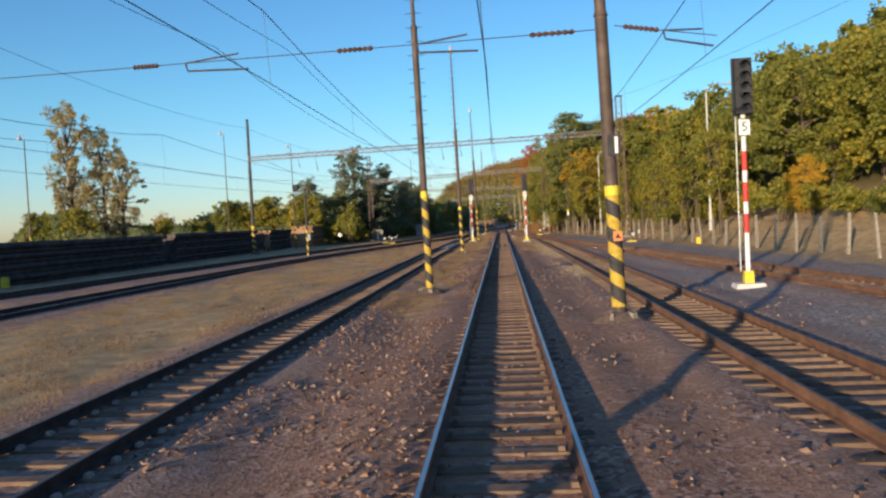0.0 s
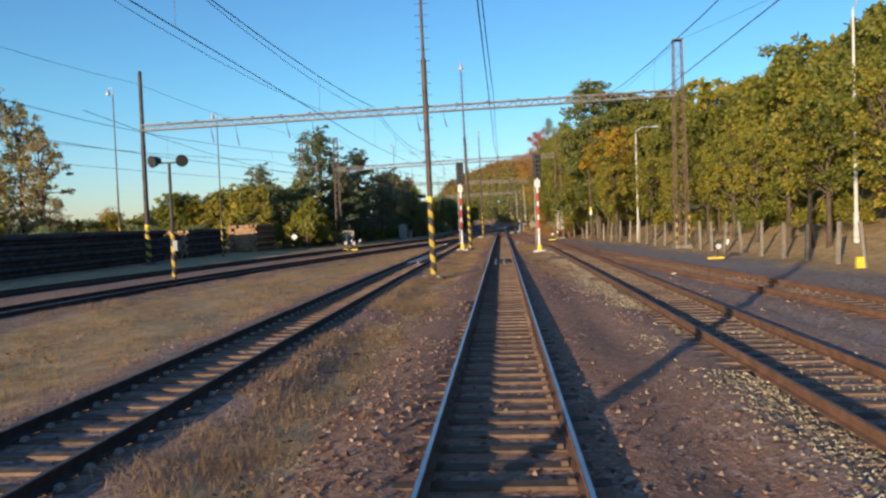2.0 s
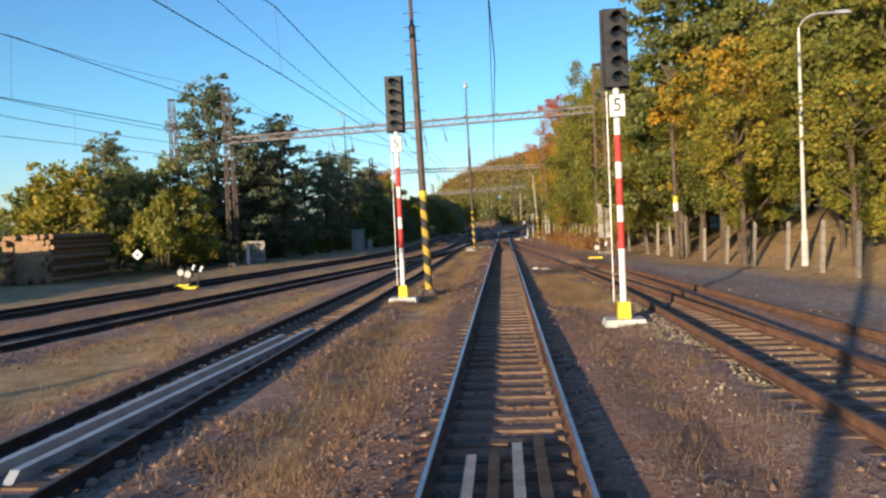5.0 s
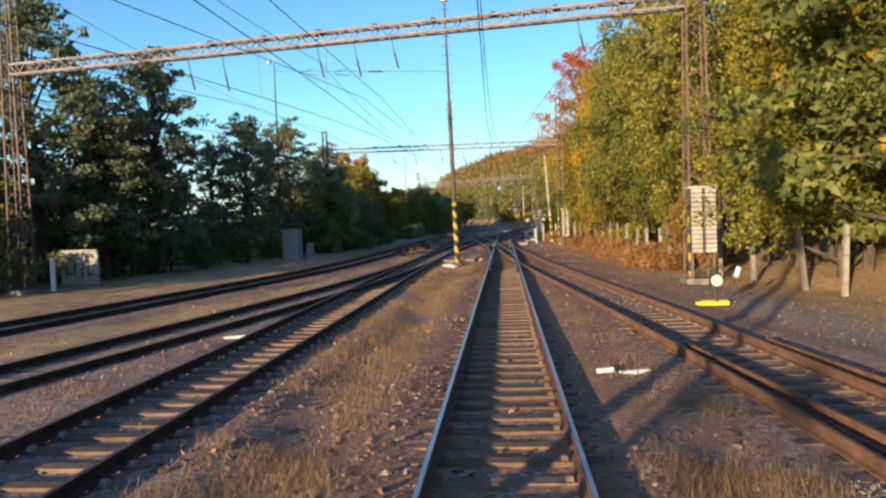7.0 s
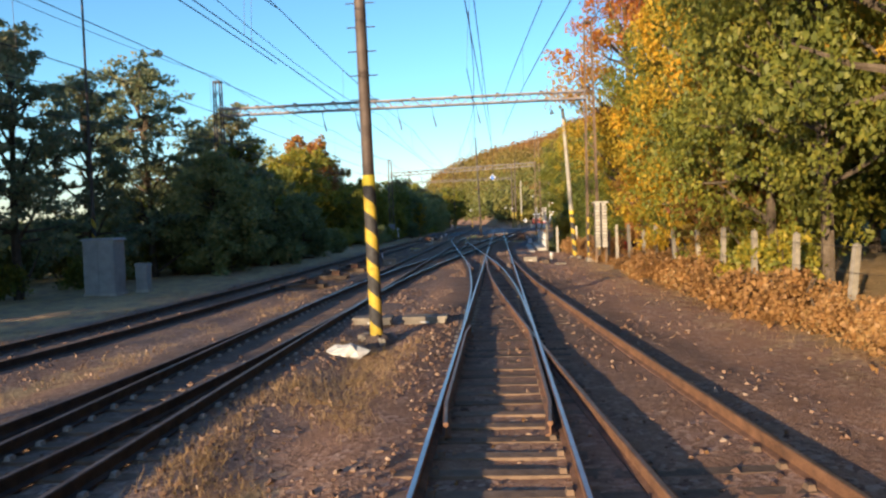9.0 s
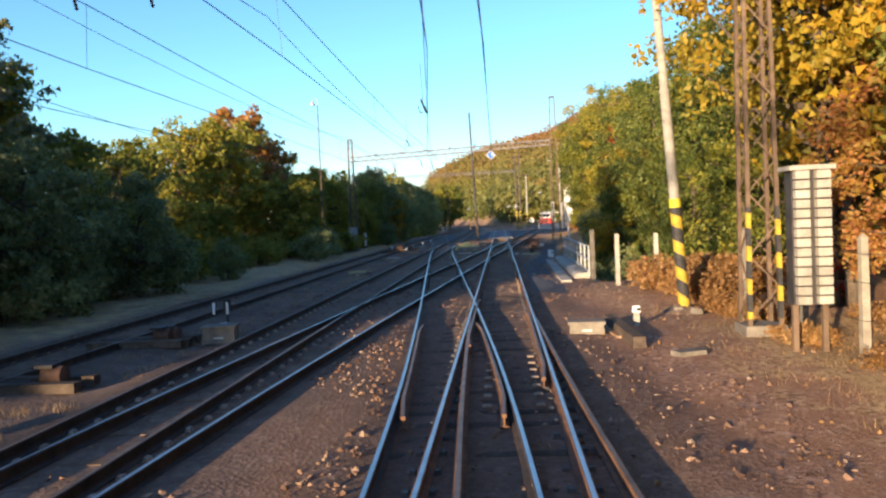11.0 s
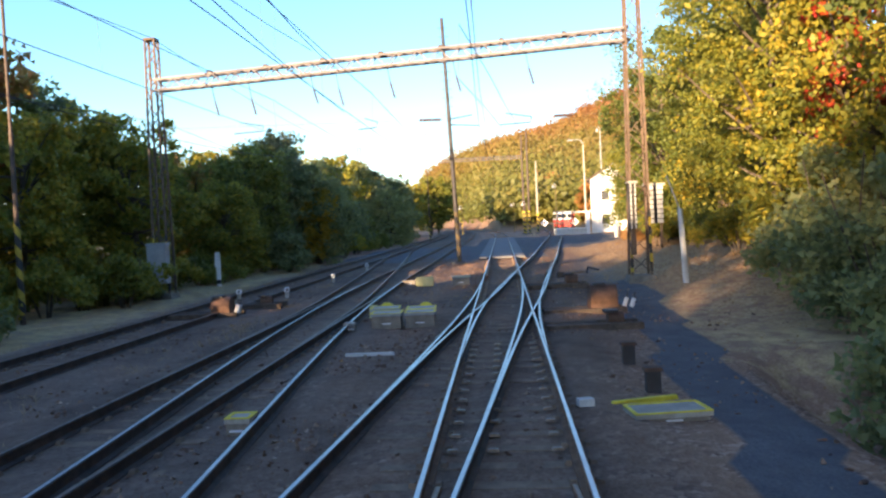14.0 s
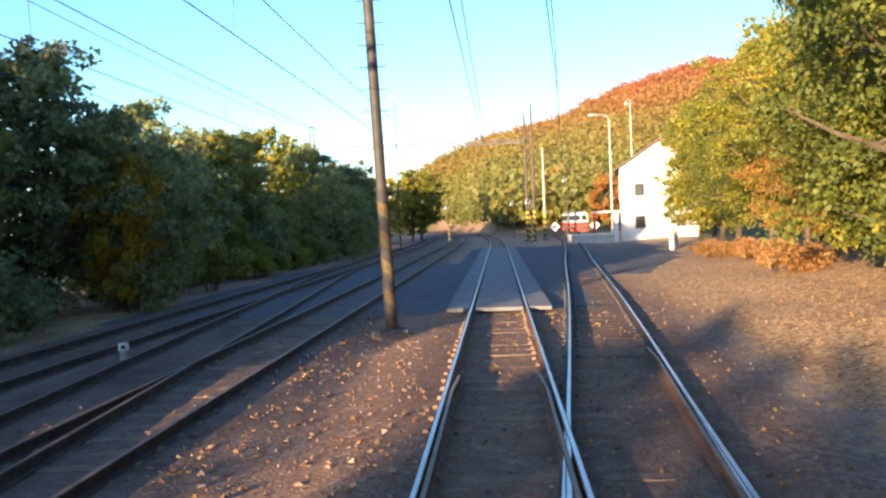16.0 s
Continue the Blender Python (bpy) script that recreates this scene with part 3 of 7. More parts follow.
def build_track(name, bright, kind, label, first=-14, last=470, singles=(0, 0), spacing=0.58):
    ys, xs = TRACKS[name]
    keep = (ys >= first) & (ys <= last)
    ys, xs = ys[keep], xs[keep]
    th = thing("railway_track", (0, 0, 0), label, "track", "tracks of the yard", "structure")
    for off in (-0.7525, 0.7525):
        part("rail", rail_mesh(ys, xs, off, LEVEL.get(name, 0.0)), (RAIL_RUST if name in ("main", "right", "right_siding") else RAIL_SHADED, bright), th)
    rest = Mesh()
    rnd = random.Random(name)
    y = ys[0] + 0.3
    while y < min(ys[-1], 330):
        x = float(np.interp(y, ys, xs))
        slope = math.atan2(float(np.interp(y + 1, ys, xs)) - float(np.interp(y - 1, ys, xs)), 2.0)
        near = min([abs(x - track_x(o, y)) for o in NEAR_OTHER.get(name, ()) if TRACKS[o][0][0] <= y <= TRACKS[o][0][-1]] + [99])
        if near > 2.0:
            k = "switch" if kind != "concrete" and 135 < y < 232 and name == "main" else kind
            if name == "main" and y > 134:
                k = "switch" if (136 < y < 150 or 196 < y < 226) else "timber"
            m = pose(x + rnd.uniform(-0.02, 0.02), y, rnd.uniform(-0.012, 0.006) - (0.004 if name in NEAR_OTHER else 0), 0, 0, -math.degrees(slope) + rnd.uniform(-0.6, 0.6))
            if singles[0] <= y <= singles[1]:
                ob = new("sleeper", SLEEPER_DATA[k])
                ob.parent = th
                ob.matrix_basis = m
            else:
                d = SLEEPER_DATA[k]
                rest.add([m @ v.co for v in d.vertices], [tuple(p.vertices) for p in d.polygons])
        y += spacing
    if rest.f:
        tagged(part("sleeper_row", rest, TIMBER if kind == "timber" else SLEEPER, th), kind="stuff")
    return th


build_track("main", RAIL_TOP, "concrete", "straight track with bright worn rails on brown sleepers", -14, 470, (4, 172))
build_track("left", RAIL_DULL, "pale", "track with dark rails and pale concrete sleepers", -14, 470, (4, 178))
build_track("right", RAIL_DULL, "concrete", "rusty track joining the main line at a switch", -14, 470, (4, 170))
build_track("siding_near", RAIL_DULL, "concrete", "dark rusty siding curving into the yard throat", 10, singles=(10, 130))
build_track("siding_far", RAIL_DULL, "concrete", "dark siding with pale sleeper ends beside the trees", singles=(60, 230))
build_track("right_siding", RAIL_DULL, "concrete", "brown rusted siding along the concrete fence", singles=(10, 108))
build_track("crossing_left", RAIL_TOP, "timber", "bright crossover rails leading over to the neighbouring track", singles=(130, 235))
build_track("crossing_right", RAIL_TOP, "timber", "bright crossover rails cutting diagonally across the main track", singles=(130, 300))
build_track("slip_in", RAIL_TOP, "timber", "curved slip rails inside the diamond crossing")
build_track("slip_out", RAIL_TOP, "timber", "curved slip rails leaving the diamond crossing")
build_track("left_link", RAIL_DULL, "timber", "dark connecting track between two yard tracks", singles=(200, 270))


def check_rails(base, y0, y1, sides):
    ys = np.arange(y0, y1 + 0.1, 1.0)
    xs = np.interp(ys, *TRACKS[base])
    th = thing("check_rail", (0, 0, 0), "short rusty check rail beside a switch frog", "rail", "check rails", "structure")
    for s in sides:
        off = np.full(len(ys), s)
        off[0] -= 0.06 * np.sign(s)
        off[-1] -= 0.06 * np.sign(s)
        part("rail", rail_mesh(ys, xs + off, 0.0, 0.012, 0.8), (RAIL_RUST, RAIL_DULL), th)


for base, y0, y1, sides in (("main", 129, 137, (-0.66, 0.64)), ("main", 158, 166, (0.66,)), ("main", 161, 169, (-0.64, )), ("main", 186, 194, (0.66, -0.64)), ("main", 219, 226, (-0.66, 0.65)), ("crossing_left", 156, 164, (-0.66, 0.66)), ("crossing_right", 186, 193, (-0.66,)), ("crossing_right", 220, 228, (0.66,))):
    check_rails(base, y0, y1, sides)


# ---- trees ----
def leaf_cloud(rng, centres, radii, n, size, droop=0.2, flat=0.8, simple=False):
    """n small folded leaf cards scattered round the clump centres."""
    c = np.asarray(centres)
    k = rng.integers(0, len(c), n)
    d = rng.normal(size=(n, 3))
    d /= np.linalg.norm(d, axis=1)[:, None]
    r = np.asarray(radii)[k] * rng.random(n) ** 0.6
    p = c[k] + d * r[:, None] * np.array([1, 1, flat])
    a = rng.normal(size=(n, 3)) + np.array([0, 0, -droop])
    a /= np.linalg.norm(a, axis=1)[:, None]
    b = np.cross(a, rng.normal(size=(n, 3)))
    b /= np.linalg.norm(b, axis=1)[:, None]
    s = size * (0.6 + 0.8 * rng.random(n))[:, None]
    if simple == "oval":
        v = np.stack([p - a * s * 0.5, p + b * s * 0.3, p + a * s * 0.5, p - b * s * 0.3], 1).reshape(-1, 3)
        return v, np.arange(n * 4).reshape(-1, 4)
    if simple:
        v = np.stack([p - a * s * 0.5, p + a * s * 0.3 + b * s * 0.5, p + a * s * 0.3 - b * s * 0.5], 1).reshape(-1, 3)
        return v, np.arange(n * 3).reshape(-1, 3)
    nn = np.cross(a, b)
    v = np.stack([p - a * s * 0.5, p + b * s * 0.33 + nn * s * 0.12, p + a * s * 0.5, p - b * s * 0.33 + nn * s * 0.12], 1).reshape(-1, 3)
    i = np.arange(n) * 4
    f = np.concatenate([np.stack([i, i + 1, i + 2], -1), np.stack([i, i + 2, i + 3], -1)])
    return v, f


def cloud_mesh(name, v, f, material):
    me = bpy.data.meshes.new(name)
    me.from_pydata(v.tolist(), [], f.tolist())
    me.materials.append(material)
    return me


def make_tree(seed, tall, wide, material, leaves, size, label, first=0.3, kind="round", name="tree"):
    """A tapered trunk, limbs, and a crown of leaf clumps with gaps; stands at the origin until copied."""
    rng = np.random.default_rng(seed)
    th = thing(name, (0, 0, -300), label, "tree" if name == "tree" else "shrub", "trees along the line")
    wood = Mesh()
    lean = rng.normal(0, 0.03, 2) * tall
    spine = [Vector((lean[0] * t * t, lean[1] * t * t, tall * 0.9 * t)) + Vector((rng.normal(0, 0.08), rng.normal(0, 0.08), 0)) * (1 if 0 < t < 1 else 0) for t in (0, 0.2, 0.4, 0.6, 0.8, 1.0)]
    r0 = tall * 0.017 + 0.03
    for i in range(5):
        wood.tube(spine[i], spine[i + 1], r0 * (1 - 0.17 * i), r0 * (1 - 0.17 * (i + 1)), 7)
    centres, radii = [], []
    count = int(16 + wide * 6)
    for k in range(count):
        t = first + (0.97 - first) * (k + rng.random()) / count
        if kind == "round":
            reach = wide * (0.35 + 0.65 * math.sin(math.pi * min(1, (t - first) / (1 - first) * 0.82 + 0.16)))
        elif kind == "pine":
            reach = wide * (1.05 - 0.8 * ((t - first) / (1 - first)) ** 1.5) * (0.6 + 0.5 * rng.random())
        else:
            reach = wide * (0.55 + 0.25 * math.sin(math.pi * t))
        ang = k * 2.4 + rng.normal(0, 0.4)
        reach *= 0.45 + 0.6 * rng.random()
        j = min(4, int(t / 0.2 * 0.9))
        root = spine[j].lerp(spine[j + 1], rng.random())
        tip = Vector((math.cos(ang) * reach, math.sin(ang) * reach, tall * t * (1.0 if kind != "pine" else 0.97))) + Vector((root.x, root.y, 0))
        midp = root.lerp(tip, 0.55) + Vector((0, 0, -0.04 * reach))
        wood.tube(root, midp, r0 * 0.38, r0 * 0.22, 5, 0, False)
        wood.tube(midp, tip, r0 * 0.22, r0 * 0.07, 5, 0, False)
        for q in range(5):
            o = np.clip(rng.normal(0, 0.2, 3), -0.3, 0.3) * wide * (0.3 + 0.7 * (q > 0))
            centres.append((tip.x + o[0], tip.y + o[1], tip.z + o[2] * 0.8))
            radii.append(wide * (0.11 + 0.19 * rng.random()))
    part("trunk", wood, BARK, th, smooth=True)
    v, f = leaf_cloud(rng, centres, radii, leaves, size, 0.2, 0.75 if kind != "pine" else 0.45, "oval" if leaves > 20000 else True)
    v[:, 2] = np.maximum(v[:, 2], 0.15)
    part("crown", cloud_mesh("crown", v, f, material), material, th)
    return th


def make_shrub(seed, tall, wide, material, leaves, size, label):
    rng = np.random.default_rng(seed)
    th = thing("shrub", (0, 0, -300), label, "shrub", "shrubs along the line")
    stems = Mesh()
    cs, rs = [], []
    for k in range(9):
        a = k * 2.4
        tip = Vector((math.cos(a) * wide * 0.6 * rng.random(), math.sin(a) * wide * 0.6 * rng.random(), tall * (0.45 + 0.45 * rng.random())))
        stems.tube((tip.x * 0.2, tip.y * 0.2, 0), tip, 0.035, 0.012, 5)
        for q in range(3):
            o = rng.normal(0, 0.24, 3) * wide
            cs.append((tip.x + o[0], tip.y + o[1], max(0.25, tip.z * (0.35 + 0.65 * rng.random()))))
            rs.append(wide * (0.2 + 0.2 * rng.random()))
    part("stem", stems, BARK, th)
    v, f = leaf_cloud(rng, cs, rs, leaves, size, simple=True)
    v[:, 2] = np.maximum(v[:, 2], 0.03)
    part("crown", cloud_mesh("crown", v, f, material), material, th)
    return th


TREE = {}
for key, seed, tall, wide, material, label, first, form in (
        ("green", 1, 10, 3.4, LEAF_GREEN, "tall green leafy tree on the wooded slope", 0.28, "round"),
        ("green2", 2, 11, 3.0, LEAF_GREEN, "green leafy tree with uneven crown on the slope", 0.22, "round"),
        ("olive", 3, 10, 3.2, LEAF_OLIVE, "tree turning olive yellow in autumn", 0.2, "round"),
        ("olive2", 4, 9, 3.5, LEAF_OLIVE, "broad yellowing tree beside the railway", 0.16, "round"),
        ("yellow", 5, 9, 2.8, LEAF_YELLOW, "bright yellow autumn tree beside the line", 0.15, "round"),
        ("orange", 6, 9, 2.7, LEAF_ORANGE, "orange autumn tree with dense leaves", 0.18, "round"),
        ("dark", 8, 10, 3.2, LEAF_DARK, "dark green tree standing in shade", 0.12, "round"),
        ("dark2", 9, 9, 3.5, LEAF_DARK, "dense dark green tree beside the track", 0.1, "round")):
    TREE[key + "_far"] = make_tree(seed + 40, tall, wide, material, 4800, 0.38, label, first, form)
    TREE[key] = make_tree(seed, tall, wide, material, 11000, 0.255, label, first, form)
    TREE[key + "_near"] = make_tree(seed + 80, tall, wide, material, 26000, 0.14, label, first, form)
TREE.update({
    "pine": make_tree(10, 16, 4.2, LEAF_PINE, 10000, 0.28, "tall dark pine with open branches", 0.2, "pine"),
    "pine_green": make_tree(19, 16, 4.2, LEAF_BLUE, 20000, 0.25, "tall spreading green tree behind the fence", 0.15, "pine"),
    "poplar": make_tree(11, 22, 3.8, LEAF_POPLAR, 7000, 0.33, "tall thin poplar with sparse yellow leaves", 0.12, "column"),
    "maple_near": make_tree(31, 18, 4.2, LEAF_MAPLE, 26000, 0.19, "tall airy maple with red and orange leaves", 0.3, "round"),
    "sapling": make_tree(33, 9.5, 2.0, LEAF_YELLOW, 3000, 0.2, "slender pale stemmed tree with yellowing leaves", 0.4, "round"),
    "sapling_green": make_tree(34, 9.5, 2.2, LEAF_OLIVE, 4200, 0.2, "slender pale stemmed tree with olive leaves", 0.42, "round"),
    "bare": make_tree(12, 10, 2.6, LEAF_DRY, 1300, 0.25, "nearly bare reddish tree far off", 0.3),
    "shrub": make_shrub(13, 3.2, 2.2, LEAF_GREEN, 3000, 0.2, "green shrub at the foot of the slope"),
    "shrub_dark": make_shrub(14, 4.2, 2.6, LEAF_DARK, 4200, 0.22, "dark shrub at the edge of the trees"),
    "shrub_olive": make_shrub(15, 3.6, 2.3, LEAF_OLIVE, 3400, 0.2, "yellow green shrub behind the fence"),
    "brush": make_shrub(16, 1.4, 1.6, LEAF_DRY, 4200, 0.12, "dry orange knotweed brush along the fence"),
    "shrub_red": make_shrub(17, 2.4, 1.0, LEAF_RED, 1500, 0.13, "red sumac shrub among the trees"),
    "feather_near": make_tree(36, 11, 3.3, LEAF_FEATHER, 26000, 0.15, "green tree with hanging feathery leaves beside the path", 0.08, "round"),
    "sumac": make_tree(37, 7.0, 0.9, LEAF_RED, 1700, 0.16, "slender tree wrapped in red creeper", 0.5, "column"),
    "shrub_near": make_shrub(20, 3.6, 2.3, LEAF_DARK, 9000, 0.13, "green shrub hanging over the hollow"),
})
WOODS = random.Random(5)


def plant(kind, x, y, s=1.0, sz=None, sink=0.15, open_sun=True):
    hit = y - x / math.tan(SUN_AZ)
    open_sun = open_sun and not kind.startswith("shrub")
    if -16.8 < x < -13 and 143 < y < 152.5:
        return None
    if open_sun and x < -10 and 212 < hit < 243:
        s *= 0.36 if x > -18 else 0.45
    elif open_sun and -21 < x < -10 and 196 < hit < 212:
        s *= 0.75
    ob = copy_thing(TREE[kind], pose(x, y, ground_at(x, y) - sink, 0, 0, WOODS.uniform(0, 360)))
    ob.scale = (s, s, sz or s)
    return ob


def belt(kinds, x0, y0, x1, y1, n, s=(0.8, 1.2), jitter=1.2):
    """A loose row of trees from one point of the plan to another."""
    for k in range(n):
        t = (k + WOODS.random()) / n
        plant(WOODS.choice(kinds), x0 + (x1 - x0) * t + WOODS.uniform(-jitter, jitter), y0 + (y1 - y0) * t + WOODS.uniform(-jitter, jitter), WOODS.uniform(*s))


# slope on the right behind the fence
belt(("shrub_olive", "shrub", "shrub_olive"), 22, 40, 15.6, 98, 13, (0.7, 1.1), 0.8)
belt(("green", "olive", "green2", "olive2"), 29, 38, 19.5, 104, 11, (0.85, 1.15))
belt(("green_far", "green2_far", "olive_far"), 37, 45, 24, 112, 11, (0.95, 1.25))
belt(("green_far", "olive_far", "green2_far"), 48, 60, 32, 128, 11, (1.0, 1.3))
belt(("green_far", "olive2_far"), 62, 80, 42, 140, 8, (1.1, 1.4))
plant("olive", 25, 62, 0.5)
belt(("sapling_green",), 17.2, 62, 13.6, 104, 12, (0.6, 0.9), 0.7)
belt(("sapling",), 11.9, 106, 9.6, 142, 13, (0.8, 1.2), 0.5)
belt(("sapling",), 8.9, 146, 8.2, 172, 7, (0.8, 1.1), 0.4)
plant("olive2", -25.0, 126.5, 0.75)
plant("shrub_dark", -23.6, 127.5, 0.9)
plant("dark", -27.5, 123.5, 0.8)
plant("yellow", 21, 57, 0.45)
# trees closing in on the right beyond the lamp
belt(("green", "olive", "green2", "olive2"), 19, 118, 15.5, 180, 11, (1.2, 1.6), 1.2)
belt(("green_far", "olive_far"), 27, 125, 24, 200, 8, (1.4, 1.8), 2)
belt(("brush",), 7.0, 127, 6.2, 152, 15, (0.65, 1.0), 0.4)
belt(("brush",), 6.0, 152, 5.6, 168, 6, (0.35, 0.6), 0.3)
belt(("brush",), 6.3, 168, 5.4, 174, 7, (0.7, 1.0), 0.5)
belt(("brush", "shrub_olive"), 8.9, 124, 7.4, 171, 10, (0.6, 0.95), 0.45)
for x, y, k, s in ((8.3, 158, "yellow", 0.75), (8.9, 163, "orange_near", 0.8), (8.6, 149, "orange", 0.7), (7.9, 166, "shrub_red", 0.7), (8.4, 152, "shrub_red", 0.6), (7.6, 186, "shrub_red", 0.8), (7.2, 191, "shrub_red", 0.7), (7.9, 182.5, "shrub_red", 0.8)):
    plant(k, x, y, s)
plant("feather_near", 7.8, 178.8, 0.6, 0.75)
plant("yellow_near", 8.9, 195.0, 1.1)
for x, y, k, s in ((-23.8, 217.5, "orange", 1.5), (-23.5, 208.5, "olive2", 1.28), (-24.5, 212.5, "orange", 1.2), (-23.0, 201.0, "olive", 1.02), (-22.5, 194.5, "olive2", 0.9), (-23.2, 224.0, "dark", 1.1), (-15.5, 238.5, "dark", 0.9), (-15.4, 233.0, "green", 0.76), (-15.0, 228.0, "olive2", 0.6)):
    plant(k, x, y, s, open_sun=False)
belt(("shrub_near",), 7.2, 178.5, 7.2, 200, 9, (1.0, 1.4), 0.5)
belt(("feather_near", "green2_near", "feather_near"), 10.2, 178, 11.0, 204, 6, (1.05, 1.4), 0.8)
belt(("olive_near", "olive2_near", "green2_near"), 11.5, 214, 13.5, 246, 6, (0.85, 1.1), 0.5)
belt(("green", "olive2", "olive"), 16, 205, 20, 262, 8, (0.9, 1.2), 1.2)
for x, y, s in ((15.6, 269, 1.0), (17.5, 278, 1.0), (16.5, 255, 1.2)):
    plant("olive", x, y, s)
belt(("brush", "shrub_olive"), 8.6, 208, 12.4, 244, 8, (0.45, 0.75), 0.6)
# crowns hanging over the fence
plant("pine_green", 10.8, 115.0, 1.1, 1.1)
plant("olive_near", 12.4, 107.0, 0.8)
plant("sapling_green", 11.3, 104.5, 0.85)
plant("pine_green", 15.0, 116, 0.95)
belt(("green", "green2"), 17, 102, 14.2, 126, 5, (0.95, 1.2), 0.7)
belt(("olive_near", "olive2_near", "green_near"), 12.6, 112, 10.0, 126, 4, (0.95, 1.15), 0.5)
for x, y, k, s in ((9.3, 127.5, "green_near", 1.0), (8.9, 132.0, "olive_near", 1.0), (8.8, 136.5, "green2_near", 1.05), (8.6, 141.0, "green_near", 0.95), (8.7, 145.5, "olive2_near", 0.95),
                   (7.9, 150.5, "yellow_near", 1.05), (9.3, 154.5, "green2_near", 1.0), (9.0, 160.0, "olive_near", 0.95), (9.6, 170.5, "olive2_near", 1.0), (7.6, 147.3, "orange_near", 0.5), (8.3, 128.3, "orange_near", 0.42),
                   (10.5, 208.5, "olive2_near", 1.3), (8.6, 211.5, "olive_near", 1.0), (11.8, 237.5, "green_near", 0.9)):
    plant(k, x, y, s, s * 1.4 if 127 < y < 162 and s > 0.9 else None)
plant("maple_near", 7.9, 166.0, 0.95, 0.98)
plant("feather_near", 9.2, 231.5, 1.0, 1.1)
plant("feather_near", 10.9, 226.0, 1.05, 1.25)
plant("olive_near", 12.0, 249.0, 0.95)
plant("green2_near", 13.9, 260.0, 0.9)
plant("olive_near", 14.3, 270.0, 0.95)
belt(("brush", "shrub_olive", "brush"), 8.8, 236, 12.6, 262, 8, (0.5, 0.8), 0.5)
plant("orange_near", 11.0, 242.5, 0.6)
plant("shrub_olive", 8.5, 229.6, 0.85)
plant("shrub_olive", 10.2, 233.0, 0.9)
plant("sumac", 9.4, 210.0, 0.8)
plant("sumac", 9.6, 209.0, 1.3)
plant("sumac", 8.4, 201.5, 0.5)
belt(("shrub_near",), 7.6, 199.5, 7.9, 206.5, 4, (0.9, 1.2), 0.4)
# left side: scattered far trees, then a dense belt
# The first three are extra trees, added to throw shade across the tracks.
plant("olive", -18.5, 172.5, 0.86, open_sun=False)
plant("olive2", -18.2, 177.0, 0.78, open_sun=False)
plant("olive", -18.3, 182.5, 0.72, open_sun=False)
plant("poplar", -81, 143, 1.3, 1.38)
plant("poplar", -75.6, 145, 1.1, 1.15)
plant("poplar", -71, 143, 1.0, 0.9)
plant("pine", -24.5, 133, 1.03, open_sun=False)
plant("pine", -31, 127, 0.7)
plant("yellow", -12.4, 239.3, 0.45, 0.6)
plant("pine", -15.2, 239.5, 0.6)
plant("shrub_olive", -13.6, 214, 0.7)
plant("dark", -17.0, 262, 0.92)
belt(("shrub", "shrub_olive", "shrub_olive"), -16.6, 160, -16.2, 204, 14, (0.5, 0.75), 0.6)
# Low row added behind the shrubs to keep the sun off them.
for k in range(15):
    plant(WOODS.choice(("olive", "olive2", "dark2")), -20.2 + WOODS.uniform(-0.7, 0.7), 160 + k * 2.9, WOODS.uniform(0.42, 0.55), open_sun=False)
belt(("shrub", "shrub_dark", "shrub_olive"), -14.8, 204, -14.2, 290, 22, (0.45, 0.75), 0.6)
belt(("dark", "olive2", "dark2", "olive"), -15.2, 246, -14.4, 300, 11, (0.42, 0.55), 0.5)
belt(("sapling_green", "olive_far"), -19, 305, -12, 345, 5, (0.9, 1.15), 1.0)
belt(("olive2", "orange", "olive"), -17.6, 206, -16.8, 222, 3, (0.7, 0.85), 0.4)
belt(("shrub", "shrub_dark"), -28, 128, -24, 166, 9, (0.9, 1.15), 1.0)
plant("dark_far", -23.5, 139.5, 0.95)
plant("dark_far", -29, 143, 0.7)
belt(("shrub_dark",), -40, 188, -25, 169, 8, (0.9, 1.2), 0.8)
belt(("shrub_olive", "shrub_dark", "shrub"), -19, 158, -16.2, 290, 24, (0.55, 0.8), 0.8)
plant("poplar", -84, 150, 0.8)
plant("bare", -82, 185, 0.95)
belt(("shrub_dark", "shrub", "shrub_dark", "shrub_olive"), -36.5, 40, -37, 130, 20, (0.85, 1.15), 1.2)
belt(("olive_far", "dark2_far", "olive2_far"), -40, 132, -31, 152, 6, (0.85, 1.0), 1.5)
belt(("dark2_far", "olive_far", "olive2_far"), -86, 136, -70, 130, 8, (0.75, 0.98), 1.5)
belt(("olive_far", "shrub", "olive2_far"), -72, 142, -60, 152, 6, (0.5, 0.65), 1.5)
belt(("olive_far", "olive2_far", "bare", "dark2_far"), -116, 208, -50, 165, 36, (0.6, 0.9), 4)
belt(("olive_far", "dark2_far", "olive2_far"), -56, 152, -34, 160, 10, (0.75, 1.0), 2)
belt(("olive_far", "dark2_far", "bare"), -112, 168, -84, 168, 8, (0.55, 0.9), 3)
for x, y, s in ((-20.5, 138.5, 0.86), (-22.6, 134.0, 0.74), (-18.9, 149.3, 0.7), (-18.8, 154.8, 0.64), (-18.6, 160.6, 0.77), (-18.6, 168.0, 0.6)):
    plant("pine", x, y, s, open_sun=False)
plant("dark_far", -26.6, 126.5, 0.85)
plant("dark_far", -33, 132, 0.85)
plant("shrub_olive", -22.9, 118, 1.05, 1.9)
for x, y, k, s in ((-30.5, 119.0, "olive2_far", 0.85),):
    plant(k, x, y, s)
plant("shrub_olive", -22.8, 122, 0.9)
belt(("pine", "dark", "pine"), -22.5, 132, -21, 148, 4, (0.5, 0.62), 0.8)
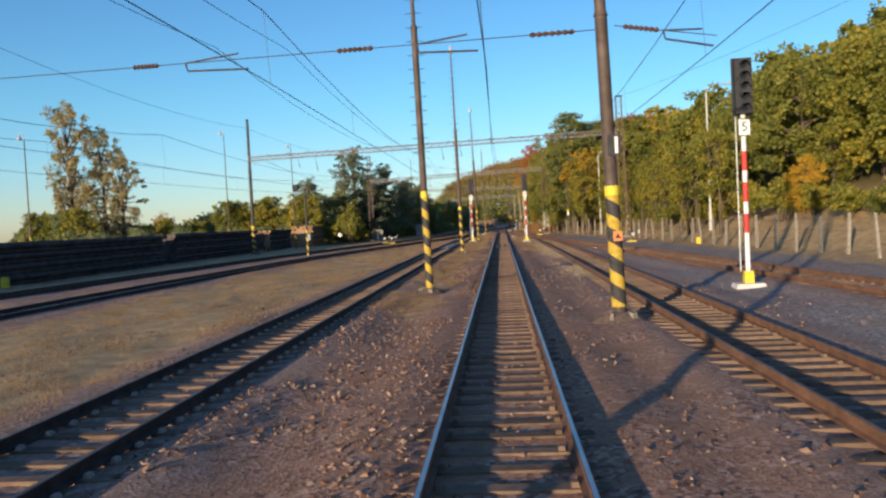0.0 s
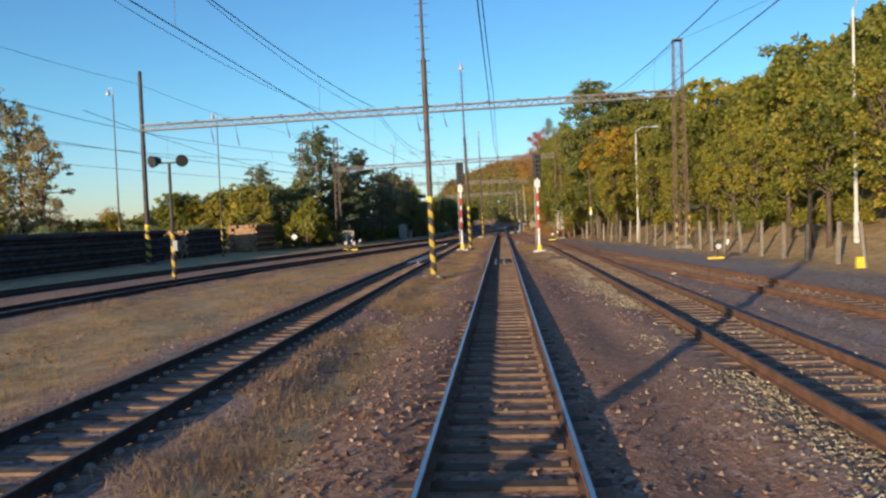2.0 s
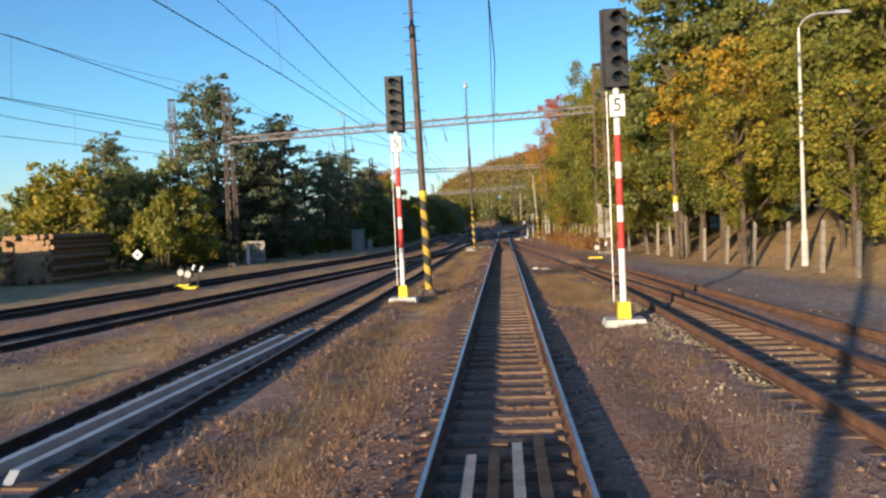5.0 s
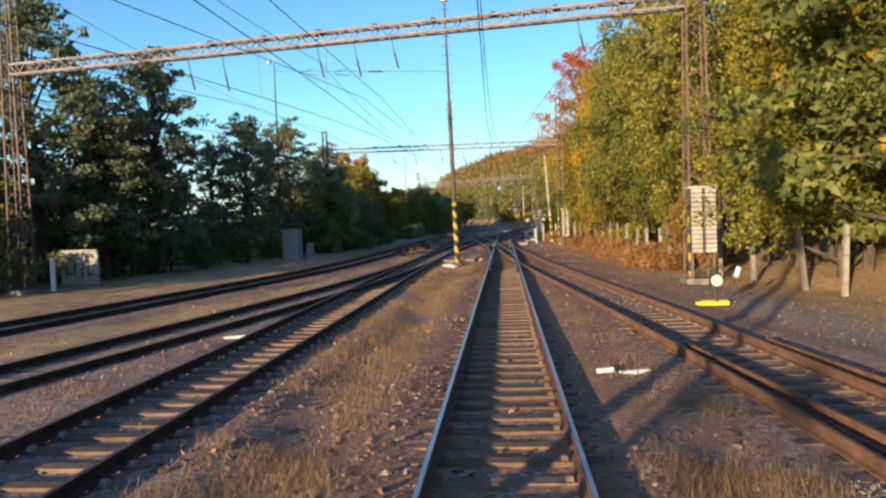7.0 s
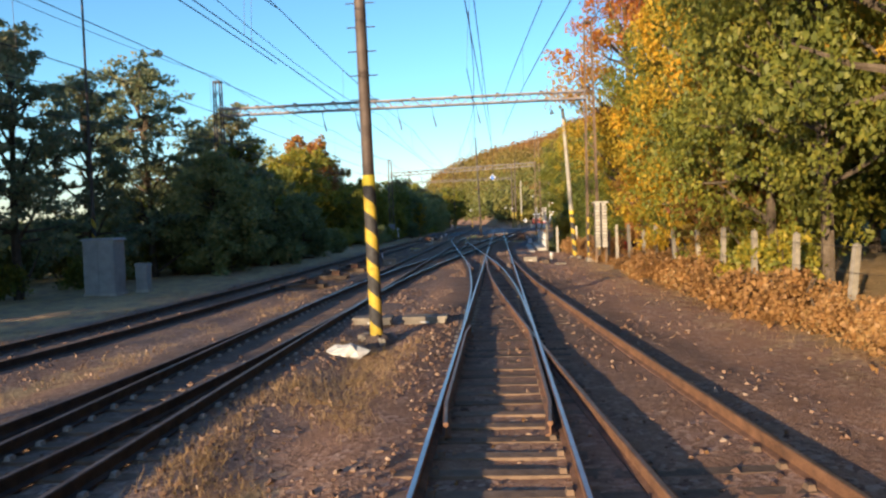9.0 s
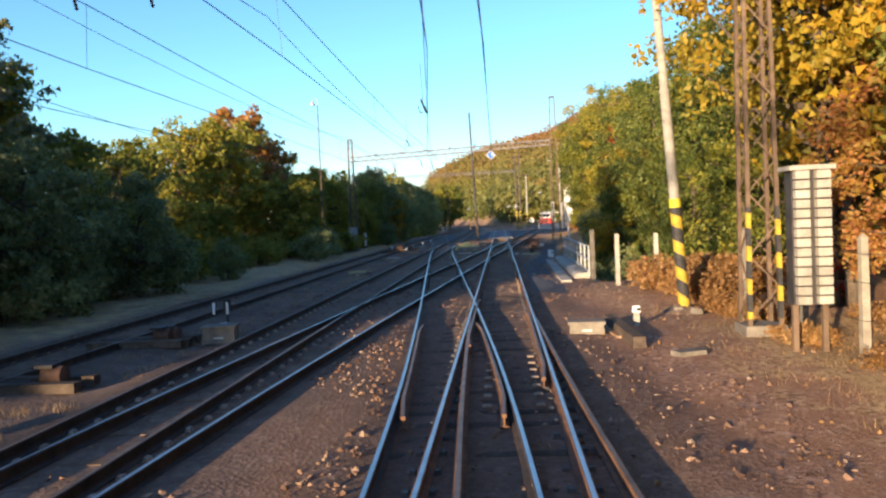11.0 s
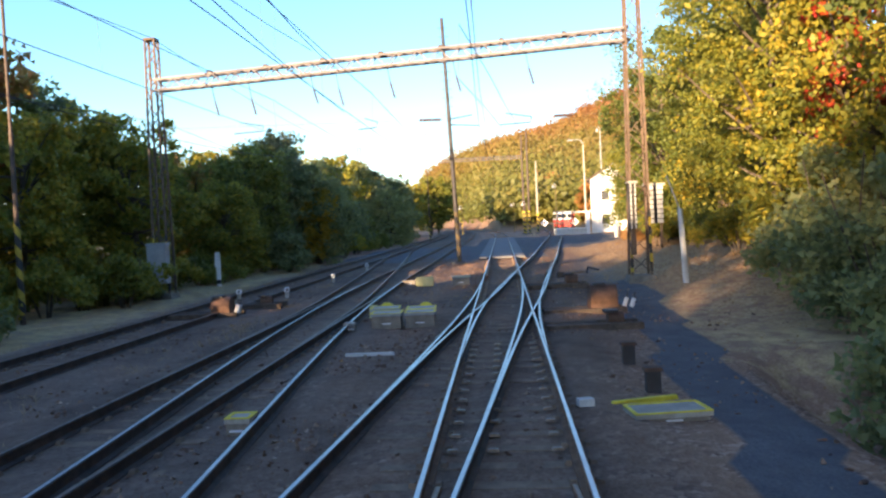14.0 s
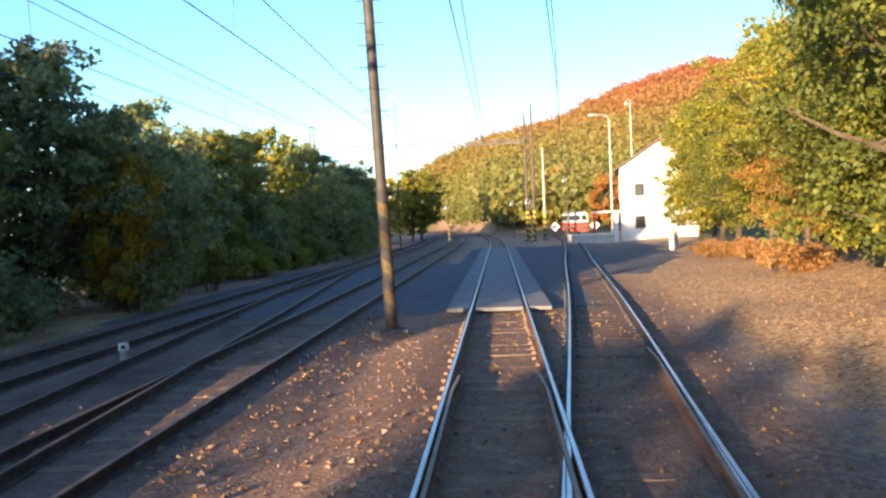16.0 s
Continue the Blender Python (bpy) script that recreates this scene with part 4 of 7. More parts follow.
belt(("dark", "dark2", "pine"), -18.5, 162, -17.5, 186, 6, (0.75, 1.0), 0.8)
belt(("shrub_dark", "shrub"), -21, 136, -18.2, 158, 6, (0.5, 0.7), 0.6)
belt(("shrub_dark", "dark2"), -15.6, 158, -13.6, 186, 8, (0.55, 0.8), 0.5)
belt(("dark_far", "olive_far", "dark2_far"), -27, 165, -25, 190, 5, (0.45, 0.6), 1.5)
belt(("olive", "olive2", "orange", "green"), -20.8, 216, -20.0, 256, 9, (0.7, 0.85), 0.8)
belt(("shrub_dark",), -12.8, 197, -13.2, 205, 2, (0.6, 0.8), 0.4)
belt(("shrub_dark", "shrub", "shrub_olive"), -15.2, 205, -15.0, 231, 7, (0.55, 0.8), 0.3)
belt(("shrub", "shrub_dark", "shrub_olive", "dark2"), -12.9, 231, -12.6, 285, 11, (0.6, 0.85), 0.5)
belt(("dark", "olive_far", "dark2"), -17.5, 250, -20, 330, 11, (0.8, 1.1), 1.5)
belt(("dark2_far", "olive_far", "yellow_far", "olive2_far"), -16, 290, -42, 400, 12, (0.8, 1.1), 2)
belt(("olive2_far", "yellow_far", "orange_far"), 26, 310, 10, 400, 10, (0.7, 1.0), 3)


def far_woods():
    """The wooded hillside ahead: thousands of crowns as one mass of foliage."""
    rng = np.random.default_rng(21)
    y = rng.uniform(338, 640, 24000)
    x = -75 + rng.random(24000) * (75 + 25 + (y - 330) * 0.62)
    z = height(x, y)
    keep = (z > 0.8) & (rng.random(24000) < np.where(y < 430, 1.0, 0.75))
    x, y, z = x[keep][:7600], y[keep][:7600], z[keep][:7600]
    h = rng.uniform(5.0, 9.5, len(x))
    v, f = leaf_cloud(rng, np.stack([x, y, z + h * 0.55], -1), h * 0.5, 330000, 1.05, 0.2, 1.05, True)
    ob = new("hillside_woods", cloud_mesh("hillside_woods", v, f, LEAF_FOREST))
    tagged(ob, "distant hillside covered in autumn coloured woods", "woods", kind="stuff")


far_woods()


# ---- masts, gantries, signals, lamps ----
def striped_mast(x, y, tall, r, lean=(0.0, 0.0), stripes=(0.3, 3.2), pegs=False, label="brown steel catenary mast with yellow and black bands", sign=False, number=False, top=0.7, steel=None, lamp=False, sooty=False):
    g = ground_at(x, y)
    th = thing("catenary_mast", (x, y, g - 0.05), label, "mast", "catenary masts")
    k = tall - 0.05
    at = lambda z: (lean[0] * z, lean[1] * z, z)
    pole = Mesh()
    joint = 0.62 * k
    pole.tube(at(0), at(joint), r, r * 0.88, 16)
    pole.tube(at(joint), at(joint + 0.12), r * 1.02, r * 0.82, 16)
    pole.tube(at(joint + 0.12), at(k), r * 0.8 if not lamp else r * 0.55, r * top, 16)
    part("pole", pole, steel or STEEL, th, smooth=True)
    sl = Mesh()
    sl.tube(at(stripes[0]), at(stripes[1]), r * 1.02 + 0.004, r * 0.97 + 0.004, 20)
    part("painted_sleeve", sl, STRIPE_SOOTY if sooty else STRIPE, th, "faded sooty diagonal bands" if sooty else "worn yellow and black diagonal bands", True)
    part("top_band", Mesh().tube(at(stripes[1] + 0.0), at(stripes[1] + 0.22), r * 0.985 + 0.006, r * 0.975 + 0.006, 20), STRIPE_SOOTY if sooty else YELLOW, th, "painted ring")
    rnd = random.Random(int(y * 10))
    rings, n = ((0.75, -0.06), (0.5, 0.1), (0.3, 0.2), (r * 1.02, 0.24)), 14
    pts = [(q * (1 + rnd.uniform(-0.22, 0.22)) * math.cos(6.2832 * i / n), q * (1 + rnd.uniform(-0.22, 0.22)) * math.sin(6.2832 * i / n), h + rnd.uniform(-0.05, 0.05)) for q, h in rings for i in range(n)]
    mound = Mesh().add(pts, [(k * n + i, k * n + (i + 1) % n, (k + 1) * n + (i + 1) % n, (k + 1) * n + i) for k in range(3) for i in range(n)])
    part("footing", mound, STONE, th, "earth and rubble heaped round the foot", True)
    for i in range(5):
        a, q = rnd.uniform(0, 6.28), rnd.uniform(0.22, 0.5)
        part("rubble", Mesh().box((math.cos(a) * q, math.sin(a) * q, 0.16), (rnd.uniform(0.12, 0.3), rnd.uniform(0.1, 0.2), 0.14), 0, 0.7, a), CONCRETE_DIRTY, th, "broken concrete lump")
    if lamp:
        part("lamp_arm", Mesh().tube(at(k), at(k + 0.5), 0.03, 0.03, 8), GALV, th)
        part("lamp_head", Mesh().lathe([(0.05, -0.05), (0.2, -0.02), (0.21, 0.08), (0.1, 0.3), (0.07, 0.55), (0.02, 0.65)], 12, 0, at(k + 0.1)), GALV, th, "grey bell lamp head", True)
    if pegs:
        peg = Mesh().tube((-r - 0.17, 0, 0), (r + 0.17, 0, 0), 0.012, 0.012, 6).data("peg", STEEL_DARK)
        z = 5.2
        while z < k - 0.3:
            ob = part("peg", peg, STEEL_DARK, th)
            ob.location = at(z)
            z += 0.5
    if sign:
        s = Mesh().box((0, -r - 0.03, 2.0), (0.2, 0.02, 0.22))
        part("warning_plate", s, surface("orange_plate", (0.55, 0.16, 0.05), (0.72, 0.26, 0.08), 5.0, 0.5), th, "small orange warning plate")
        part("plate_triangle", Mesh().add([(-0.07, -r - 0.045, 1.95), (0.07, -r - 0.045, 1.95), (0, -r - 0.045, 2.07)], [(0, 1, 2)]), BLACK, th)
    if number:
        part("number_plate", Mesh().box((0, -r - 0.02, 4.1), (0.3, 0.02, 0.5)), BLACK, th, "dark plate with pale marks")
        part("plate_bar", Mesh().box((0.05, -r - 0.034, 4.1), (0.07, 0.01, 0.38)), WHITE, th)
    return th


def insulator(th, a, b, r=0.055):
    """Ribbed insulator between two points, one turned body."""
    a, b = Vector(a), Vector(b)
    d = (b - a).normalized()
    u = d.orthogonal().normalized()
    w = d.cross(u)
    n, pts, k = 8, [], 15
    for q in range(k):
        c = a.lerp(b, q / (k - 1))
        rad = r if q % 2 else r * 0.45
        pts += [c + (u * math.cos(6.2832 * i / n) + w * math.sin(6.2832 * i / n)) * rad for i in range(n)]
    faces = [(q * n + i, q * n + (i + 1) % n, (q + 1) * n + (i + 1) % n, (q + 1) * n + i) for q in range(k - 1) for i in range(n)]
    part("insulator", Mesh().add(pts, faces), CERAMIC, th)


def lattice_mast(x, y, tall, w=0.62, material=None, label="tapered lattice steel mast", stripes=True, turn=0.0):
    g = ground_at(x, y)
    th = thing("lattice_mast", (x, y, g - 0.05), label, "mast", "lattice masts", turn=turn)
    mat = material or STEEL
    corners = [(-1, -1), (1, -1), (1, 1), (-1, 1)]
    half = lambda z: w / 2 * (1 - 0.38 * z / tall)
    for c in corners:
        a, b = half(0), half(tall)
        leg = Mesh().tube((c[0] * a, c[1] * a, 0), (c[0] * b, c[1] * b, tall), 0.055, 0.045, 4)
        part("leg", leg, mat, th)
    br = Mesh()
    z, k = 0.4, 0
    while z < tall - 0.6:
        step = 0.62
        for i in range(4):
            c, d = corners[i], corners[(i + 1) % 4]
            if k % 2:
                c, d = d, c
            br.tube((c[0] * half(z), c[1] * half(z), z), (d[0] * half(z + step), d[1] * half(z + step), z + step), 0.02, 0.02, 4)
        z += step
        k += 1
    tagged(part("bracing", br, mat, th), kind="stuff")
    part("cap", Mesh().box((0, 0, tall), (half(tall) * 2.4, half(tall) * 2.4, 0.08)), mat, th)
    part("footing", Mesh().box((0, 0, 0.05), (w * 1.45, w * 1.45, 0.42), 0, 0.9), CONCRETE_DIRTY, th, "concrete block footing")
    if stripes:
        for c in corners[:2]:
            a, b = half(0.4), half(2.6)
            part("painted_leg", Mesh().tube((c[0] * a, c[1] * a, 0.4), (c[0] * b, c[1] * b, 2.6), 0.064, 0.06, 4), STRIPE, th, "yellow and black painted leg")
    return th


def beam(a, b, deep=0.42, label="dull lattice gantry beam spanning the tracks", hangers=()):
    """Gantry beam between two masts, with hanging droppers."""
    a, b = Vector(a), Vector(b)
    d = (b - a)
    L = d.length
    turn = math.degrees(math.atan2(d.y, d.x))
    th = thing("gantry_beam", a, label, "gantry", "gantries", turn=turn)
    rise = d.z
    for oy in (-0.2, 0.2):
        for oz in (-deep / 2, deep / 2):
            part("chord", Mesh().tube((0, oy, oz), (L, oy, oz + rise), 0.06, 0.06, 4), BEAM, th)
    la = Mesh()
    n = int(L / 0.4)
    for i in range(n):
        x0, x1 = L * i / n, L * (i + 1) / n
        z0, z1 = rise * i / n, rise * (i + 1) / n
        s = 1 if i % 2 else -1
        for oy in (-0.2, 0.2):
            la.tube((x0, oy, z0 - s * deep / 2), (x1, oy, z1 + s * deep / 2), 0.024, 0.024, 4)
        la.tube((x0, -0.2, z0 + deep / 2), (x1, 0.2, z1 + deep / 2), 0.016, 0.016, 4)
        la.tube((x0, -0.2, z0 - deep / 2), (x1, 0.2, z1 - deep / 2), 0.016, 0.016, 4)
    tagged(part("lacing", la, BEAM, th), kind="stuff")
    n = int(L / 2.2)
    for i in range(1, n):
        part("beam_lug", Mesh().box((L * i / n, 0, rise * i / n + deep / 2 + 0.07), (0.16, 0.3, 0.14)), STEEL_DARK, th)
    for hx, drop in hangers:
        t = (hx - a.x) / d.x
        p = (L * t, 0, rise * t - deep / 2)
        q = (L * t + 0.25, 0, rise * t - deep / 2 - drop)
        part("hanger", Mesh().tube(p, (L * t + 0.1, 0, p[2] - drop * 0.5), 0.018, 0.018, 6), STEEL_DARK, th)
        insulator(th, (L * t + 0.1, 0, p[2] - drop * 0.5), q, 0.05)
    return th


def colour_light(x, y, tall, r=0.075, face=0.0, label="dark colour light signal on red and white banded post"):
    g = ground_at(x, y)
    th = thing("railway_signal", (x, y, g), label, "signal", "signals", turn=face)
    part("plinth", Mesh().box((0, 0, 0.05), (0.95, 0.75, 0.16), 0, 0.9), CONCRETE_PALE, th, "pale concrete plinth")
    part("foot_box", Mesh().box((0, 0, 0.32), (0.3, 0.28, 0.4), 0, 0.9), YELLOW, th, "yellow painted foot box")
    head = 1.75
    post_top = tall - head
    part("post", Mesh().tube((0, 0, 0.4), (0, 0, post_top + 0.3), r, r, 14), WHITE, th, smooth=True)
    for i in range(3):
        z = 1.75 + i * 1.0
        if z + 0.55 < post_top - 0.7:
            part("red_band", Mesh().tube((0, 0, z), (0, 0, z + 0.62), r + 0.006, r + 0.006, 14), RED, th, "red painted band", True)
    part("name_plate", Mesh().box((0, -r - 0.05, post_top - 0.42), (0.34, 0.03, 0.5)), WHITE, th, "white plate with a black numeral")
    part("plate_rim", Mesh().box((0, -r - 0.03, post_top - 0.42), (0.38, 0.02, 0.54)), BLACK, th)
    tx = bpy.data.curves.new("numeral", 'FONT')
    tx.body, tx.size, tx.align_x, tx.align_y, tx.extrude = "5", 0.42, 'CENTER', 'CENTER', 0.004
    tx.materials.append(BLACK)
    ob = new("numeral", tx)
    ob.parent = th
    ob.matrix_basis = pose(0, -r - 0.075, post_top - 0.42, 90, 0, 0)
    part("housing", Mesh().box((0, -0.1, post_top + head / 2), (0.52, 0.26, head)), BLACK, th, "black sheet metal signal head")
    part("backboard", Mesh().box((0, 0.045, post_top + head / 2), (0.62, 0.02, head + 0.1)), BLACK, th)
    visor = Mesh()
    seg = 10
    for i in range(seg):
        a0, a1 = math.pi * i / seg, math.pi * (i + 1) / seg
        visor.add([(0.13 * math.cos(a0), 0, 0.13 * math.sin(a0)), (0.13 * math.cos(a1), 0, 0.13 * math.sin(a1)), (0.13 * math.cos(a1), -0.28, 0.13 * math.sin(a1) - 0.03), (0.13 * math.cos(a0), -0.28, 0.13 * math.sin(a0) - 0.03)], [(0, 1, 2, 3)])
    vd = visor.data("visor", BLACK)
    ld = Mesh().tube((0, 0, 0), (0, -0.015, 0), 0.11, 0.11, 14).data("lens", LENS)
    for i in range(5):
        z = post_top + 0.2 + i * 0.335
        for nme, dd in (("visor", vd), ("lens", ld)):
            o = part(nme, dd, BLACK, th)
            o.location = (0, -0.235, z)
    part("ladder_rail", Mesh().tube((-0.2, 0.12, 0.5), (-0.2, 0.12, tall), 0.018, 0.018, 6), GALV, th)
    return th


def lamp_mast(x, y, tall, r=0.085, striped=True, label="slender steel yard lamp mast with a bell lamp on top"):
    g = ground_at(x, y)
    th = thing("yard_lamp", (x, y, g), label, "lamp", "yard lamps")
    part("pole", Mesh().tube((0, 0, -0.1), (0, 0, tall * 0.45), r, r * 0.8, 12).tube((0, 0, tall * 0.45), (0, 0, tall - 0.6), r * 0.62, r * 0.5, 12), GALV if not striped else STEEL, th, smooth=True)
    arc = [(-0.2 + 0.2 * math.cos(a), 0, tall - 0.25 + 0.25 * math.sin(a)) for a in np.linspace(0, math.pi * 0.95, 7)]
    part("lamp_arm", Mesh().line([(0, 0, tall - 0.7)] + arc, 0.028, 8), GALV, th, smooth=True)
    part("lamp_head", Mesh().lathe([(0.19, -0.42), (0.2, -0.34), (0.13, -0.2), (0.07, -0.08), (0.03, 0.0)], 12, 0, (-0.4, 0, tall - 0.2)), GALV, th, "grey bell lamp head", True)
    if striped:
        part("painted_sleeve", Mesh().tube((0, 0, 0.3), (0, 0, 3.1), r + 0.012, r + 0.006, 14), STRIPE, th, "yellow and black diagonal bands", True)
    return th


def arm_lamp(x, y, tall, side, label="grey street lamp with a curved arm"):
    g = ground_at(x, y)
    th = thing("street_lamp", (x, y, g), label, "lamp", "curved lamps")
    part("pole", Mesh().tube((0, 0, 0), (0, 0, tall - 0.7), 0.1, 0.06, 12), CONCRETE_PALE, th, smooth=True)
    pts = [(side * 0.9 * (1 - math.cos(a)), 0, tall - 0.7 + 0.7 * math.sin(a)) for a in np.linspace(0, math.pi / 2, 8)]
    part("arm", Mesh().line(pts + [(side * 1.4, 0, tall)], 0.045, 8), GALV, th, smooth=True)
    part("lamp_head", Mesh().box((side * 1.75, 0, tall), (0.75, 0.26, 0.14), 0, 0.7), GALV, th, "flat grey lamp head")
    part("base", Mesh().tube((0, 0, 0), (0, 0, 1.5), 0.15, 0.13, 12), CONCRETE_PALE, th)
    return th


striped_mast(-2.62, 30.3, 15.6, 0.13, (-0.012, 0), (0.25, 3.55), True, number=False, lamp=True, top=0.35)
striped_mast(-2.75, 3.0, 15.6, 0.13, (-0.012, 0), (0.25, 3.55), True, lamp=True, top=0.35)
striped_mast(2.75, 20.6, 11.5, 0.165, (-0.022, 0), (0.35, 2.95), False, sign=True, number=True)
striped_mast(-3.02, 62.4, 15.6, 0.13, (-0.012, 0), (0.25, 3.5), True, lamp=True, top=0.35)
striped_mast(-2.7, 95.2, 15.6, 0.13, (-0.02, 0), (0.25, 3.6), True, lamp=True, top=0.35)
striped_mast(-2.57, 136.4, 14.6, 0.13, (-0.014, 0), (0.25, 3.4), True, lamp=True, top=0.35)
striped_mast(-2.45, 231.8, 14.3, 0.13, (-0.03, 0), (0.25, 3.2), True, steel=STEEL_DARK, sooty=True, label="dark steel catenary mast with faded sooty bands")
striped_mast(4.6, 166.6, 9.0, 0.135, (-0.06, 0), (0.1, 2.7), False, steel=CONCRETE, label="leaning concrete pole with yellow and black bands")
lamp_mast(-16.9, 151.5, 15.5)
lamp_mast(-14.5, 209.5, 13.0)
lamp_mast(-31.6, 90, 14.6)
lamp_mast(-26.1, 98.6, 13.6)
lamp_mast(-38, 62, 11.5)
lamp_mast(-9.4, 288, 15.0)
arm_lamp(17.4, 67.5, 12.0, 1)
arm_lamp(12.7, 101.0, 10.5, 1)
colour_light(7.95, 27.8, 7.3, face=-2)
colour_light(2.78, 85.6, 7.2)
colour_light(-3.28, 92.5, 7.3)
# gantries
lattice_mast(13.0, 85.0, 14.9, 0.9, STEEL_RUST)
striped_mast(-27.6, 86.6, 15.2, 0.2, (0, 0), (0.3, 3.0), steel=STEEL_DARK)
beam((-27.6, 86.4, 10.4), (12.8, 84.9, 10.9), 0.42, hangers=((-22, 1.2), (-20, 1.6), (-16, 1.3), (-14, 1.6), (-6, 1.4), (-4, 1.2)))
lattice_mast(7.0, 122.0, 13.2, 0.85, STEEL_RUST)
lattice_mast(-20.75, 125.5, 13.7, 0.7, STEEL)
lattice_mast(-25.5, 126.4, 13.3, 0.6, STEEL)
beam((-20.6, 125.4, 9.4), (6.8, 122.2, 9.8), 0.42, hangers=((-12.5, 1.3), (-11, 1.5), (-7, 1.3), (-5.5, 1.4), (-4, 1.2), (3, 1.2)))
lattice_mast(5.2, 162.8, 13.0, 0.6, STEEL_RUST)
lattice_mast(-16.6, 166.0, 11.4, 0.6, STEEL_DARK)
beam((-16.4, 165.8, 9.2), (5.0, 162.6, 8.8), 0.4, hangers=((-10, 1.2), (-8, 1.3), (-5.5, 1.3), (-3.5, 1.2), (-1, 1.1)))
lattice_mast(5.0, 215.6, 12.9, 0.7, STEEL_RUST)
lattice_mast(-13.4, 217.0, 10.3, 0.6, STEEL_RUST)
beam((-13.3, 217.0, 8.2), (4.9, 215.8, 8.76), 0.42, hangers=((-11, 1.2), (-9.5, 1.3), (-7, 1.1), (-6, 1.3), (-4, 1.2), (-1.5, 1.2), (1.2, 1.2)))
lattice_mast(-20.5, 300.0, 14.0, 0.7, STEEL_RUST)
striped_mast(3.6, 308.0, 15.5, 0.18, (0, 0), (0.3, 3.4))
striped_mast(4.3, 305.0, 16.2, 0.18, (0, 0), (0.3, 3.4))
striped_mast(5.8, 310.0, 11.5, 0.16, (0, 0), (0.3, 3.0), steel=CONCRETE)
beam((-20.4, 300, 11.2), (3.6, 307.8, 11.8), 0.4)


# ---- overhead wires ----
def catenary(name, supports, shift=0.0):
    """Contact wire, messenger wire with sag, and droppers over one track."""
    th = thing("overhead_line", (0, 0, 0), "dark overhead contact and carrier wires above a track", "wire", "overhead lines")
    f = lambda y: track_x(name, y) + (float(np.interp(y, *shift)) if isinstance(shift, tuple) else shift)
    con, mes, drops = [], [], []
    for k, (a, b) in enumerate(zip(supports, supports[1:])):
        for i in range(8):
            t = i / 8
            y = a + (b - a) * t
            low, high, dip = (float(np.interp(y, (60, 115), v)) for v in ((5.72, 6.12), (7.4, 7.55), (0.75, 0.3)))
            zig = 0.16 * (1 - 2 * t) * (1 if k % 2 else -1)
            con.append((f(y) + zig, y, low))
            mes.append((f(y) + zig * 0.5, y, high - dip * 4 * t * (1 - t)))
            drops.append((con[-1], mes[-1]))
    part("contact_wire", Mesh().line(con, 0.011, 5), WIRE, th)
    part("messenger_wire", Mesh().line(mes, 0.012, 5), WIRE, th)
    d = Mesh()
    for a, b in drops[::2]:
        d.tube(a, b, 0.005, 0.005, 4)
    tagged(part("dropper", d, WIRE, th), kind="stuff")


S = [-40, 20, 62, 85, 126, 164, 218, 262, 305, 350, 400]
catenary("main", S, ([0, 40, 60, 90, 120, 200, 216, 260], [-0.3, -0.2, 0.0, -0.15, -0.3, -0.3, -0.5, -0.6]))
catenary("crossing_right", [208, 262, 305, 330], -0.9)
catenary("crossing_left", [140, 164, 190, 216], -0.4)
catenary("left", S)
catenary("right", [-40, 20, 62, 85, 126, 160])
catenary("siding_near", [12, 40, 86, 126, 140])
catenary("siding_far", [-14, 40, 86, 126, 164, 218, 262, 305, 350])


def feeder(x0, y0, z0, x1, y1, z1, spans, sag=0.9):
    th = thing("feeder_wire", (0, 0, 0), "long thin feeder wire sagging between masts", "wire", "feeder wires")
    pts = []
    for k in range(spans):
        for i in range(8):
            t = (k + i / 8) / spans
            q = i / 8
            pts.append((x0 + (x1 - x0) * t, y0 + (y1 - y0) * t, z0 + (z1 - z0) * t - sag * 4 * q * (1 - q)))
    part("wire", Mesh().line(pts + [(x1, y1, z1)], 0.013, 5), WIRE, th)


feeder(-27.6, -60, 13.8, -27.6, 86, 13.8, 3)
feeder(-27.6, 86, 13.8, -20.3, 125.5, 13.2, 1)
feeder(-20.3, 125.5, 13.2, -16.6, 166, 11.4, 1)
feeder(-16.6, 166, 11.4, -13.4, 217, 10.1, 1)
feeder(-13.4, 217, 10.1, -20.5, 300, 13.6, 1)
feeder(-14, -60, 11.5, -12, 86, 10.6, 3)
feeder(-10, -60, 11.0, -9, 86, 10.4, 3)
feeder(-9, 86, 10.4, -7, 217, 9.2, 3)
feeder(13.0, 85.0, 14.6, 40, -40, 15.5, 2)
feeder(13.0, 85.0, 14.6, 7.0, 122, 12.9, 1)
feeder(7.0, 122, 12.9, 5.2, 162.8, 12.6, 1)
feeder(-13.2, 100, 7.0, -12.6, 330, 7.0, 5)
feeder(-17.5, 60, 7.6, -13.8, 330, 7.4, 5)


